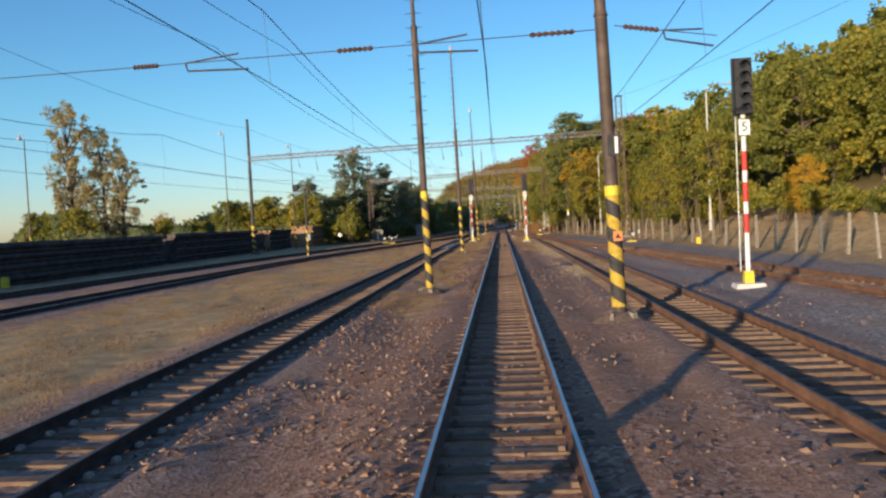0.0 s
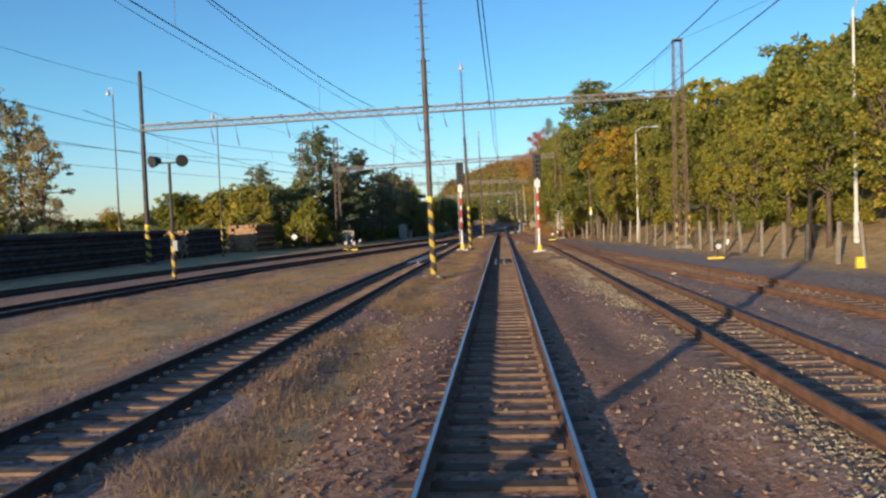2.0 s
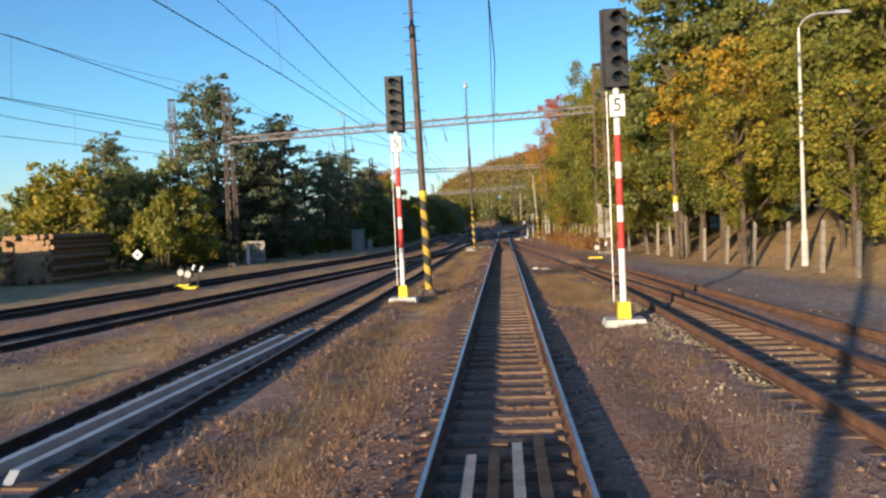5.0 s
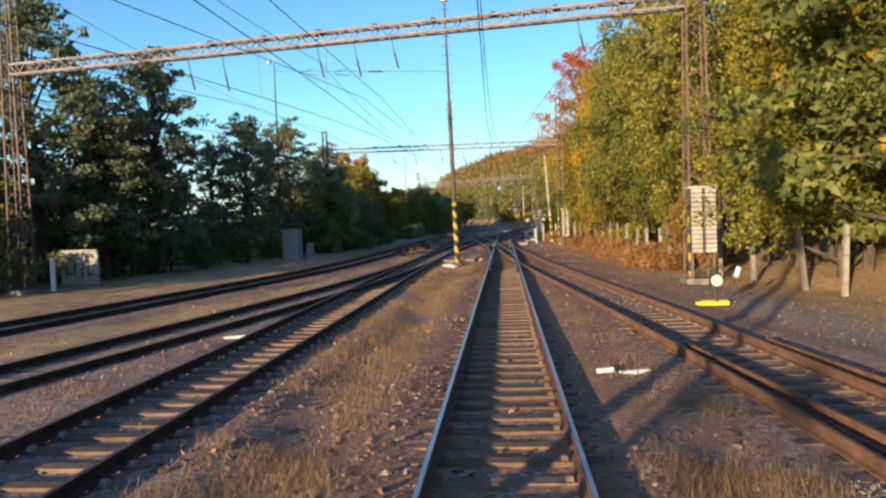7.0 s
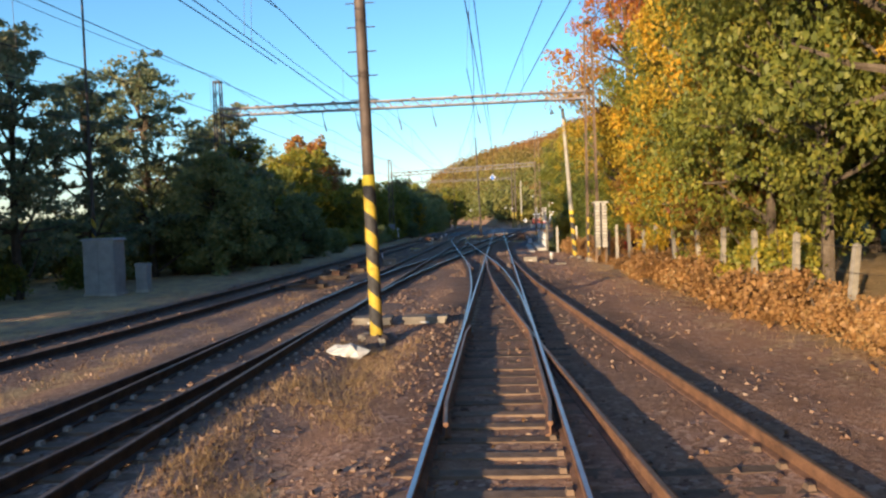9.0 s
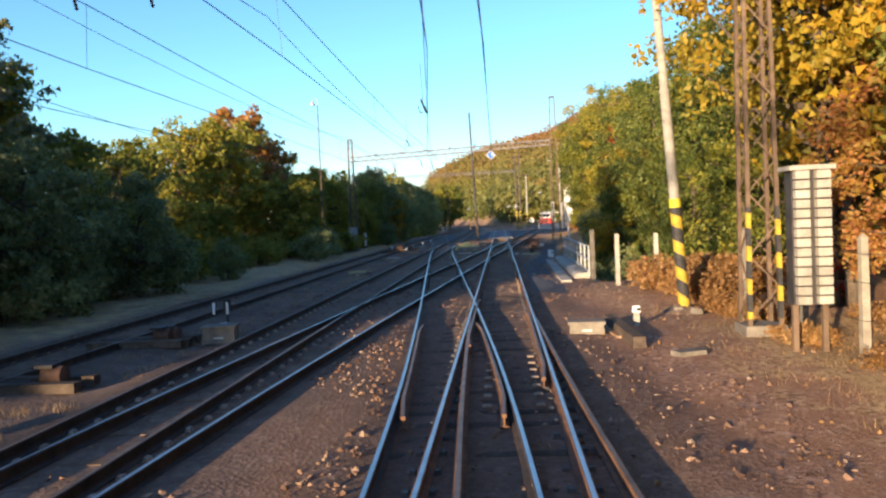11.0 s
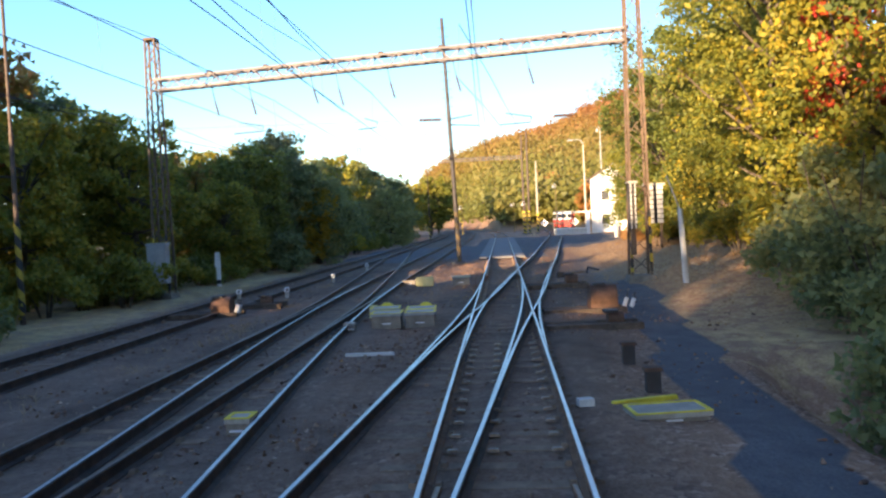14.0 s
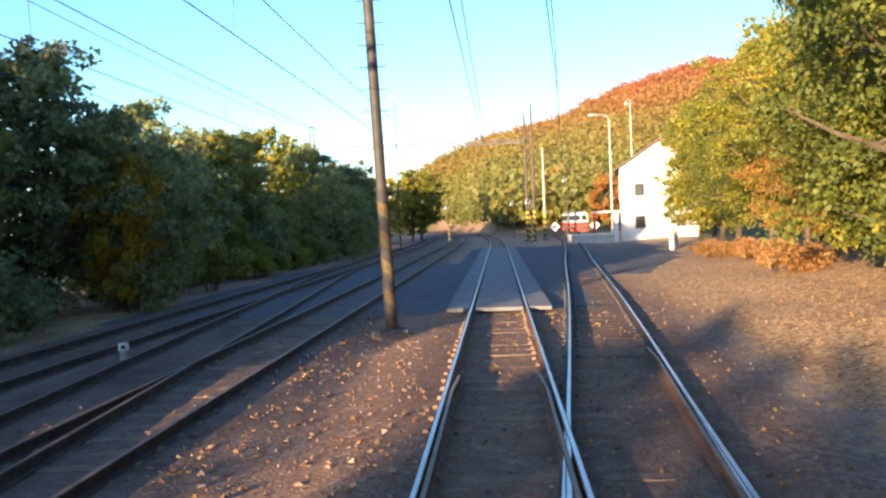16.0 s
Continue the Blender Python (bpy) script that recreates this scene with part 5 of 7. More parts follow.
def cross_span(a, b, cuts, arms, thick=0.012):
    """Span wire between two masts, with long insulators let into it and registration arms hung from it."""
    th = thing("cross_span", (0, 0, 0), "thin span wire with brown insulators and registration arms", "wire", "cross spans")
    a, b = Vector(a), Vector(b)
    at = lambda x: a.lerp(b, (x - a.x) / (b.x - a.x))
    cut = sorted(cuts)
    stops = [a.x] + [x for c in cut for x in c] + [b.x]
    wire = Mesh()
    for x0, x1 in zip(stops[::2], stops[1::2]):
        wire.tube(at(x0), at(x1), thick, thick, 5)
    part("wire", wire, WIRE, th)
    for x0, x1 in cut:
        insulator(th, at(x0), at(x1), 0.07)
    for x0, x1 in arms:
        p, q = at(x0), at(x1)
        d = 0.12 if x1 > x0 else -0.12
        part("registration_arm", Mesh().line([p + Vector((0, 0, -0.02)), p + Vector((d * 0.4, 0, -0.2)), q + Vector((d, 0, -0.26))], 0.026, 6), STEEL_DARK, th)
        part("steady_tube", Mesh().tube(p, q + Vector((-d, 0, 0.14)), 0.022, 0.022, 6), STEEL_DARK, th)


cross_span((-16.9, 151.5, 14.1), (-2.7, 136.4, 10.5), ((-8.1, -7.0),), ((-13.8, -12.6), (-10.9, -9.7)))
cross_span((-16.5, 22.4, 6.75), (2.6, 20.7, 6.62), ((-9.2, -8.5), (-3.75, -2.85), (0.95, 2.0)), ((-7.75, -6.2), (-1.75, -0.4)))
cross_span((-13.1, 215.6, 6.3), (4.8, 215.1, 5.85), ((-2.75, -1.95), (2.09, 2.75)), ((-1.68, -0.7), (1.3, 0.27), (-4.3, -4.9), (-8.6, -9.6)), 0.004)
cross_span((2.9, 20.6, 6.66), (5.2, 20.6, 6.28), ((3.1, 3.9),), ((4.0, 5.0),))


# ---- things along the right-hand side ----
def concrete_fence():
    """Leaning concrete posts with a few wires."""
    rnd = random.Random(3)
    th = thing("concrete_fence", (0, 0, 0), "row of weathered concrete fence posts with loose wires", "fence")
    me = Mesh()
    me.add([(-0.07, -0.07, -0.3), (0.07, -0.07, -0.3), (0.07, 0.07, -0.3), (-0.07, 0.07, -0.3), (-0.06, -0.06, 1.9), (0.06, -0.06, 1.9), (0.06, 0.06, 1.9), (-0.06, 0.06, 1.9), (0, 0, 1.97)],
           [(0, 1, 5, 4), (1, 2, 6, 5), (2, 3, 7, 6), (3, 0, 4, 7), (4, 5, 8), (5, 6, 8), (6, 7, 8), (7, 4, 8)])
    d = me.data("post", FENCE_POST)
    tops = []
    y = 30.0
    while y < 166:
        x = fence_x(y) + rnd.uniform(-0.08, 0.08)
        ob = part("post", d, FENCE_POST, th)
        tilt = (rnd.gauss(0, 2.0), rnd.gauss(0, 2.5))
        ob.matrix_basis = pose(x, y, ground_at(x, y), tilt[0], tilt[1], rnd.uniform(0, 20))
        ob.scale = (1, 1, rnd.uniform(0.9, 1.08))
        tops.append((x, y, ground_at(x, y)))
        y += rnd.uniform(2.3, 2.9)
    for z in (0.6, 1.2, 1.75):
        part("wire", Mesh().line([(p[0] - 0.07, p[1], p[2] + z + rnd.uniform(-0.06, 0.06)) for p in tops], 0.006, 3), WIRE, th)


concrete_fence()


def bridge_side():
    """Footway beside the hollow: parapet kerb and steel railing."""
    a, b = (3.25, 177.9), (3.45, 191.8)
    turn = -math.degrees(math.atan2(b[0] - a[0], b[1] - a[1]))
    L = math.hypot(b[0] - a[0], b[1] - a[1])
    k = thing("bridge_parapet", (a[0], a[1], -0.3), "low weathered concrete parapet at the bridge edge", "parapet", turn=turn)
    cut = [(-0.31, -0.2), (-0.31, 0.16), (-0.28, 0.22), (-0.22, 0.26), (0.22, 0.28), (0.28, 0.24), (0.31, 0.16), (0.31, -0.2)]
    rnd = random.Random(8)
    n = len(cut)
    rows, pieces = 3, 5
    for piece in range(pieces):
        y0, step = L * piece / pieces + 0.006, (L / pieces - 0.012) / rows
        pts = [(x + rnd.uniform(-0.012, 0.012), y0 + step * q, z + rnd.uniform(-0.012, 0.012)) for q in range(rows + 1) for x, z in cut]
        faces = [(q * n + i, q * n + i + 1, (q + 1) * n + i + 1, (q + 1) * n + i) for q in range(rows) for i in range(n - 1)]
        part("coping_block", Mesh().add(pts, faces + [tuple(range(n)), tuple(range(rows * n + n - 1, rows * n - 1, -1))]), CONCRETE, k, smooth=True)
    s = thing("kerb_slab", (2.50, 176.4, -0.36), "flat worn concrete kerb slabs along the footway", "kerb", turn=-0.9)
    for i in range(8):
        part("slab", Mesh().box((rnd.uniform(-0.015, 0.015), (i + 0.5) * 1.82, 0.09), (0.42, 1.8, 0.2), 0, 0.98, rnd.uniform(-0.006, 0.006)), CONCRETE, s)
    w = thing("bridge_abutment", (a[0] + 0.2, a[1] + L / 2, -4.2), "dark concrete side wall below the railing", "wall", kind="structure", turn=turn)
    part("face", Mesh().box((0, 0, 1.95), (0.35, L + 1.5, 3.75)), CONCRETE, w)
    th = thing("railing", (a[0] + 0.27, a[1], -0.15), "galvanised steel bridge railing with three rails", "railing", turn=turn)
    for i in range(9):
        y = L * i / 8
        part("post", Mesh().box((0, y, 0.6), (0.06, 0.06, 1.2)), GALV, th)
    for z, r in ((1.19, 0.034), (0.68, 0.026), (0.2, 0.026)):
        part("rail", Mesh().tube((-0.045, -0.5 if z > 0.3 else -0.1, z), (-0.045, L + 0.1, z), r, r, 8), GALV, th, smooth=True)
    p = thing("end_post", (3.62, 177.45, -0.4), "square post at the end of the railing, shade in its dark brown", "post")
    # The brown concrete stands in for the shade on this post.
    part("shaft", Mesh().box((0, 0, 1.05), (0.17, 0.17, 2.05), 0, 0.95), CONCRETE_DIRTY, p)
    for x, y in ((4.15, 174.6), (5.45, 174.3)):
        q = thing("fence_post", (x, y, ground_at(x, y) - 0.1), "bare concrete fence post by the hollow", "post", "loose posts")
        part("shaft", Mesh().box((0, 0, 0.95), (0.15, 0.15, 1.95), 0, 0.9), CONCRETE, q)


bridge_side()


def lying(name, x0, y0, x1, y1, w, h, material, label, category, group=""):
    th = thing(name, ((x0 + x1) / 2, (y0 + y1) / 2, ground_at((x0 + x1) / 2, (y0 + y1) / 2)), label, category, group, turn=math.degrees(math.atan2(y1 - y0, x1 - x0)))
    part("bar", Mesh().box((0, 0, h / 2), (math.hypot(x1 - x0, y1 - y0), w, h), 0, 0.97), material, th)


def switch_lamp(x, y, turn=0.0, label="round pale switch lamp on a yellow base"):
    th = thing("switch_lamp", (x, y, ground_at(x, y)), label, "switch lamp", "switch lamps", turn=turn)
    part("base", Mesh().box((0, 0, 0.08), (0.85, 0.22, 0.09)).box((0.1, 0.2, 0.1), (0.7, 0.14, 0.08)), YELLOW, th, "yellow painted base bars")
    part("stem", Mesh().tube((0.1, 0, 0.1), (0.1, 0, 0.55), 0.04, 0.04, 10), STEEL_DARK, th)
    part("lantern", Mesh().box((0.1, 0, 0.72), (0.3, 0.26, 0.34), 0, 0.9), BLACK, th, "black lantern box")
    part("disc", Mesh().tube((0.1, -0.13, 0.7), (0.1, -0.17, 0.7), 0.15, 0.15, 18), CONCRETE_PALE, th, "round pale disc")
    part("lever", Mesh().tube((0.45, 0, 0.2), (0.7, 0.1, 1.05), 0.022, 0.022, 8), STEEL_DARK, th)
    part("counterweight", Mesh().tube((0.62, 0, 0.78), (0.72, 0.08, 1.02), 0.065, 0.065, 12), WHITE, th, "white counterweight")
    part("cap", Mesh().tube((0.1, 0, 0.88), (0.1, 0, 1.02), 0.09, 0.05, 10), BLACK, th)


switch_lamp(11.3, 70.0, 5)
switch_lamp(5.6, 115.0, -5)
switch_lamp(-14.2, 101.0, 5)
switch_lamp(-15.4, 103.0, 5)


def switch_stand(x, y):
    th = thing("switch_stand", (x, y, ground_at(x, y)), "small switch stand with white arms on a thin post", "switch stand", "switch stands")
    part("post", Mesh().tube((0, 0, 0), (0, 0, 0.75), 0.03, 0.03, 8), STEEL_DARK, th)
    part("yoke", Mesh().box((-0.12, 0, 0.72), (0.42, 0.05, 0.05)), STEEL_DARK, th)
    part("lantern", Mesh().box((0.0, 0, 0.6), (0.14, 0.14, 0.26)), BLACK, th)
    for dx in (-0.32, 0.03):
        part("arm", Mesh().box((dx, -0.09, 0.52), (0.06, 0.02, 0.3)), WHITE, th, "white painted arm")


switch_stand(-6.97, 166.1)


def cable_box(x, y, size=(0.78, 0.62, 0.34), turn=0.0, rim=False, label="grey concrete cable box beside the rail", top=None):
    th = thing("cable_box", (x, y, ground_at(x, y)), label, "box", "cable boxes", turn=turn)
    part("body", Mesh().box((0, 0, size[2] / 2), size, 0, 0.95), CONCRETE_DIRTY, th)
    part("lid", Mesh().box((0, 0, size[2] + 0.03), (size[0] * 1.06, size[1] * 1.08, 0.06)), top or CONCRETE, th)
    if rim:
        sx, sy, z = size[0] * 1.06, size[1] * 1.08, size[2] + 0.065
        for c, s in (((0, -sy / 2 + 0.02, z), (sx, 0.05, 0.012)), ((0, sy / 2 - 0.02, z), (sx, 0.05, 0.012)), ((-sx / 2 + 0.02, 0, z), (0.05, sy - 0.1, 0.012)), ((sx / 2 - 0.02, 0, z), (0.05, sy - 0.1, 0.012))):
            part("yellow_edge", Mesh().box(c, s), YELLOW, th, "yellow painted edge")
    part("handle", Mesh().tube((-0.1, -size[1] * 0.5, size[2] * 0.4), (0.1, -size[1] * 0.5, size[2] * 0.4), 0.015, 0.015, 6), WHITE, th)


cable_box(1.78, 163.2, (0.72, 0.5, 0.2), -4, False, "brown concrete cable box beside the rail", CONCRETE_DIRTY)
for x, y in ((-2.78, 205.7), (-1.98, 205.75), (-2.95, 206.65), (-2.05, 206.7)):
    cable_box(x, y, (0.7, 0.62, 0.3), 3, True, "concrete cable box with a yellow rimmed grey lid", GREY_BOX)
tray = thing("yellow_tray", (-3.05, 217.4, ground_at(-3.05, 217.4)), "open yellow cable tray box between the tracks", "box", turn=6)
for c, s in (((0, -0.24, 0.17), (0.66, 0.05, 0.34)), ((0, 0.24, 0.17), (0.66, 0.05, 0.34)), ((-0.32, 0, 0.17), (0.05, 0.43, 0.34)), ((0.32, 0, 0.17), (0.05, 0.43, 0.34))):
    part("side", Mesh().box(c, s), YELLOW_PALE, tray)
part("bottom", Mesh().box((0, 0, 0.02), (0.58, 0.42, 0.05)), CONCRETE_DIRTY, tray)
cable_box(-1.58, 217.0, (0.68, 0.5, 0.3), 0, False, "brown cable box with a pale greenish lid", PALE_GREEN)
for x, y, turn in ((-3.0, 207.2, 30), (-2.0, 207.3, -10)):
    stub = thing("cable_bollard", (x, y, ground_at(x, y)), "low cable bollard with a domed yellow top", "bollard", "cable bollards", turn=turn)
    part("stem", Mesh().tube((0, 0, -0.05), (0, 0, 0.26), 0.07, 0.07, 10), CONCRETE_DIRTY, stub)
    part("dome", Mesh().lathe([(0.17, 0.24), (0.18, 0.3), (0.15, 0.37), (0.08, 0.42), (0.0, 0.43)], 14), YELLOW, stub, "worn yellow dome", True)
marker = thing("marker_post", (-3.45, 207.6, ground_at(-3.45, 207.6)), "square faded yellow marker block beside the rail", "post", turn=8)
part("block", Mesh().box((0, 0, 0.16), (0.2, 0.2, 0.34), 0, 0.92), YELLOW_PALE, marker)
cable_box(-3.75, 218.0, (0.5, 0.4, 0.12), 10, False, "low dark box beside the yellow tray", CONCRETE_DIRTY)
cable_box(-6.15, 163.4, (0.7, 0.55, 0.32), 8, False, "dark cable box with yellow marker beside the siding", CONCRETE_DIRTY)
cable_box(-6.9, 183.8, (0.8, 0.5, 0.14), 0, True)
cable_box(-6.8, 195.5, (0.7, 0.5, 0.2), 0)
cable_box(2.0, 196.95, (0.9, 0.5, 0.06), 8, True, "flat yellow rimmed cover plate beside the rail")
cable_box(-3.05, 138.9, (0.9, 0.5, 0.12), 0, False, "flat brown concrete slab at the foot of the mast", CONCRETE_DIRTY)
cable_box(-1.75, 138.7, (1.0, 0.45, 0.12), 0, False, "flat brown concrete slab at the foot of the mast", CONCRETE_DIRTY)


def stub_post(x, y, tall=0.55, label="small white capped marker post"):
    th = thing("marker_post", (x, y, ground_at(x, y)), label, "post", "marker posts")
    part("stem", Mesh().box((0, 0, tall / 2), (0.12, 0.12, tall)), CONCRETE, th)
    part("head", Mesh().box((0, 0, tall), (0.17, 0.13, 0.14), 0, 0.92), WHITE, th, "white painted head")
    part("marking", Mesh().box((0.03, -0.085, tall), (0.08, 0.01, 0.07)), BLACK, th)


stub_post(3.0, 164.3, 0.38)
stub_post(-6.6, 164.8, 0.2, "short pale stub beside the siding")
mb = thing("marker_box", (2.98, 193.0, ground_at(2.98, 193.0)), "leaning white concrete marker box with a dark hole", "marker", turn=8)
part("body", Mesh().box((0, 0, 0.24), (0.32, 0.3, 0.46), 0, 0.94), CONCRETE_PALE, mb)
part("front_plate", Mesh().box((0, -0.155, 0.27), (0.27, 0.02, 0.3), 0, 0.95), WHITE, mb, "white painted front")
part("hole", Mesh().tube((0.04, -0.172, 0.3), (0.04, -0.16, 0.3), 0.05, 0.05, 12), BLACK, mb, "dark round hole")
for x, y in ((-9.6, 214.7), (-7.7, 214.3), (-7.5, 221), (-7.4, 229)):
    stub_post(x, y, 0.3, "small pale marker post between yard tracks")


def point_machine(x, y, turn=0.0, size=1.0, label="rusty brown switch machine with white counterweights"):
    th = thing("point_machine", (x, y, ground_at(x, y)), label, "switch machine", "switch machines", turn=turn)
    part("case", Mesh().tube((-0.34 * size, 0, 0.38 * size), (0.34 * size, 0, 0.38 * size), 0.34 * size, 0.34 * size, 16).box((0, 0, 0.15 * size), (0.7 * size, 0.62 * size, 0.3 * size)), STEEL_BROWN, th, smooth=True)
    part("cover", Mesh().box((-0.1, 0, 0.74 * size), (0.3, 0.3, 0.06)), STEEL_DARK, th)
    part("bed", Mesh().box((-0.5, -0.3, 0.06), (2.1, 0.22, 0.16)).box((-0.5, 0.3, 0.06), (2.1, 0.22, 0.16)), TIMBER, th, "long dark timber bearers")
    part("rod", Mesh().tube((-0.4, 0, 0.12), (-1.6, 0, 0.1), 0.03, 0.03, 8), STEEL_DARK, th)
    for dx, dy in ((0.52, -0.3), (0.66, -0.5)) if size > 0.65 else ():
        part("lever", Mesh().tube((dx, dy, 0.1), (dx + 0.08, dy, 0.55), 0.02, 0.02, 8), STEEL_DARK, th)
        # White weights toned down to pale grey, their shade put in the colour.
        part("counterweight", Mesh().tube((dx - 0.02, dy, 0.16), (dx + 0.05, dy, 0.38), 0.06, 0.05, 12), CONCRETE_PALE, th, "pale counterweight")


point_machine(2.6, 207.6, 3)
lying("timber_beam", 2.47, 164.9, 2.56, 161.4, 0.24, 0.2, TIMBER, "thick dark timber lying beside the cable box", "timber")
lying("loose_board", 2.28, 163.8, 2.38, 162.6, 0.12, 0.05, LOG, "pale worn board lying by the dark timber", "board")
rod = thing("switch_rod", (2.3, 219.1, ground_at(2.3, 219.1)), "rusty switch rod with a dark crank beside the rail", "switch rod")
part("bar", Mesh().box((0.6, 0.3, 0.12), (1.3, 0.09, 0.05), 0, 1.0, 0.35), STEEL_RUST, rod)
part("crank", Mesh().line([(1.2, 0.45, 0.05), (1.25, 0.45, 0.32), (1.65, 0.1, 0.2)], 0.05, 8), STEEL_DARK, rod)
part("block", Mesh().box((0.05, -0.3, 0.1), (0.3, 0.5, 0.2), 0, 0.9), TIMBER, rod)
lying("yellow_bar", 1.4, 197.45, 2.3, 197.75, 0.07, 0.06, YELLOW, "faded yellow bar lying beside the cover plate", "bar")
lying("pale_block", 0.95, 197.35, 1.15, 197.4, 0.14, 0.1, CONCRETE_PALE, "pale block beside the rail", "block")
lying("pale_bar", -3.0, 201.65, -2.05, 201.68, 0.08, 0.06, CONCRETE_PALE, "pale bar lying between the tracks", "bar")
point_machine(2.5, 204.7, 3, 0.5, "small dark switch box beside the path")
cable_box(-3.6, 205.2, (0.25, 0.22, 0.16), 0, False, "small dark box between the tracks")
cable_box(-3.25, 196.6, (0.3, 0.3, 0.16), 0, True, "small yellow topped box between the tracks")
for sx, sy in ((2.11, 200.5), (2.13, 198.5)):
    sp = thing("stub_post", (sx, sy, ground_at(sx, sy)), "short dark stub with a flat worn cap", "post", "stub posts")
    part("stem", Mesh().box((0, 0, 0.16), (0.2, 0.18, 0.34)), STEEL_DARK, sp)
    part("cap", Mesh().box((0, 0, 0.35), (0.28, 0.2, 0.05), 0, 0.85), STEEL_BROWN, sp, "flat rusty cap")
point_machine(2.4, 214.4, 3, 0.6, "low rusty switch rod box")
point_machine(-8.2, 209.3, 0, 0.8, "dark switch machine between yard tracks")
point_machine(-7.5, 211.3, 0, 0.5, "small dark switch stand between yard tracks")
point_machine(-7.4, 163.3, 0, 0.5, "low dark switch stand beside the siding")
lying("pale_slab", 3.0, 160.5, 3.5, 160.7, 0.3, 0.08, CONCRETE_DIRTY, "small pale slab lying in the gravel", "slab")
for k in range(4):
    point_machine(-7.3, 150 + k * 4.5, 0, 0.5, "low dark switch stand between yard tracks")


def cabinet(x, y, z, size, label, material, turn=0.0, panels=2, name="relay_cabinet", foot=True):
    th = thing(name, (x, y, z), label, "cabinet", "cabinets", turn=turn)
    w, d, h = size
    part("body", Mesh().box((0, 0, h / 2 + 0.12), (w, d, h)), material, th)
    if foot:
        part("plinth", Mesh().box((0, 0, 0.02), (w * 1.1, d * 1.1, 0.3)), CONCRETE, th)
    part("roof", Mesh().box((0, 0, h + 0.16), (w * 1.12, d * 1.15, 0.09), 0, 0.92), material, th)
    for i in range(panels):
        pw = w / panels
        part("door", Mesh().box((-w / 2 + pw * (i + 0.5), -d / 2 - 0.012, h / 2 + 0.12), (pw - 0.05, 0.03, h - 0.12)), material, th)


cabinet(-15.6, 149.8, -0.3, (1.25, 0.9, 2.15), "grey steel relay cabinet at the edge of the trees", GREY_BOX)
cabinet(-14.6, 151.0, -0.3, (0.5, 0.4, 1.05), "small pale cabinet beside the relay cabinet", GREY_BOX, 0, 1)
cabinet(-13.35, 216.4, 0.3, (0.75, 0.4, 1.5), "pale grey cabinet fixed to the lattice mast", GREY_BOX, 0, 1, "mast_cabinet", False)
gw = thing("concrete_wall", (-20.5, 129.6, -0.35), "low pale concrete wall panel with dark painted scrawls", "wall", turn=12)
part("panel", Mesh().box((0, 0, 0.95), (1.7, 0.18, 1.9)), CONCRETE, gw)
part("footing", Mesh().box((0, 0, 0.08), (1.9, 0.4, 0.3)), CONCRETE_DIRTY, gw)
for sx, sz, w, h in ((-0.6, 0.95, 0.07, 0.8), (-0.42, 0.75, 0.3, 0.08), (-0.22, 1.0, 0.07, 0.7), (0.0, 1.15, 0.28, 0.08), (0.12, 0.85, 0.08, 0.6), (0.4, 1.0, 0.09, 0.75), (0.55, 0.7, 0.25, 0.08)):
    part("scrawl", Mesh().box((sx, -0.094, sz), (w, 0.01, h)), STEEL_DARK, gw, "dark painted stroke")
wb = thing("white_board", (-20.0, 126.5, -0.3), "narrow white board standing in the weeds", "board")
part("board", Mesh().box((0, 0, 0.85), (0.22, 0.05, 1.5)), WHITE, wb)
part("stake", Mesh().box((0, 0.05, 0.5), (0.06, 0.05, 1.1)), TIMBER, wb)
up = thing("utility_pole", (9.5, 110.2, ground_at(9.5, 110.2) - 0.1), "grey wooden utility pole with a yellow marker band", "pole")
part("shaft", Mesh().tube((0, 0, 0), (-0.1, 0, 7.5), 0.13, 0.1, 12), BARK, up, smooth=True)
part("marker_band", Mesh().tube((-0.045, 0, 3.2), (-0.05, 0, 3.55), 0.135, 0.134, 12), YELLOW, up, "yellow band")
part("white_band", Mesh().tube((-0.04, 0, 2.75), (-0.045, 0, 3.2), 0.134, 0.133, 12), WHITE, up, "white band")
sw = thing("white_post", (11.65, 267.2, ground_at(11.65, 267.2)), "short white roadside post", "post")
part("shaft", Mesh().box((0, 0, 0.6), (0.25, 0.25, 1.3), 0, 0.9), WHITE, sw)
part("cap", Mesh().box((0, 0, 1.28), (0.3, 0.3, 0.06)), CONCRETE, sw)


def slat_cabinet(x, y, z, w, h, label):
    """Pale cabinet clad in horizontal boards."""
    th = thing("meter_cabinet", (x, y, z), label, "cabinet", "slatted cabinets")
    part("body", Mesh().box((0, 0.1, h / 2), (w * 0.9, 0.3, h)), STEEL_DARK, th)
    n = int(h / 0.16)
    for c in (-w / 4, w / 4):
        for i in range(n):
            part("weight_block", Mesh().box((c, 0.0, h * (i + 0.5) / n), (w / 2 - 0.12, 0.36, h / n - 0.03)), CONCRETE_PALE if label.startswith(("white", "narrow white")) else CONCRETE, th)
    part("roof", Mesh().box((0, 0.1, h + 0.04), (w * 1.1, 0.55, 0.08)), CONCRETE, th)
    for c in (-w / 2 + 0.1, w / 2 - 0.1):
        part("leg", Mesh().box((c, 0.1, -0.45), (0.09, 0.09, 0.95)), STEEL_RUST, th)


slat_cabinet(7.02, 121.4, 0.85, 0.95, 2.25, "pale slatted concrete weight stack on the gantry mast")
slat_cabinet(4.72, 215.05, 1.75, 0.3, 1.62, "narrow white slatted weight stack on the rusty mast")
slat_cabinet(5.72, 216.3, 1.9, 0.68, 1.4, "white slatted weight stack beside the rusty mast")
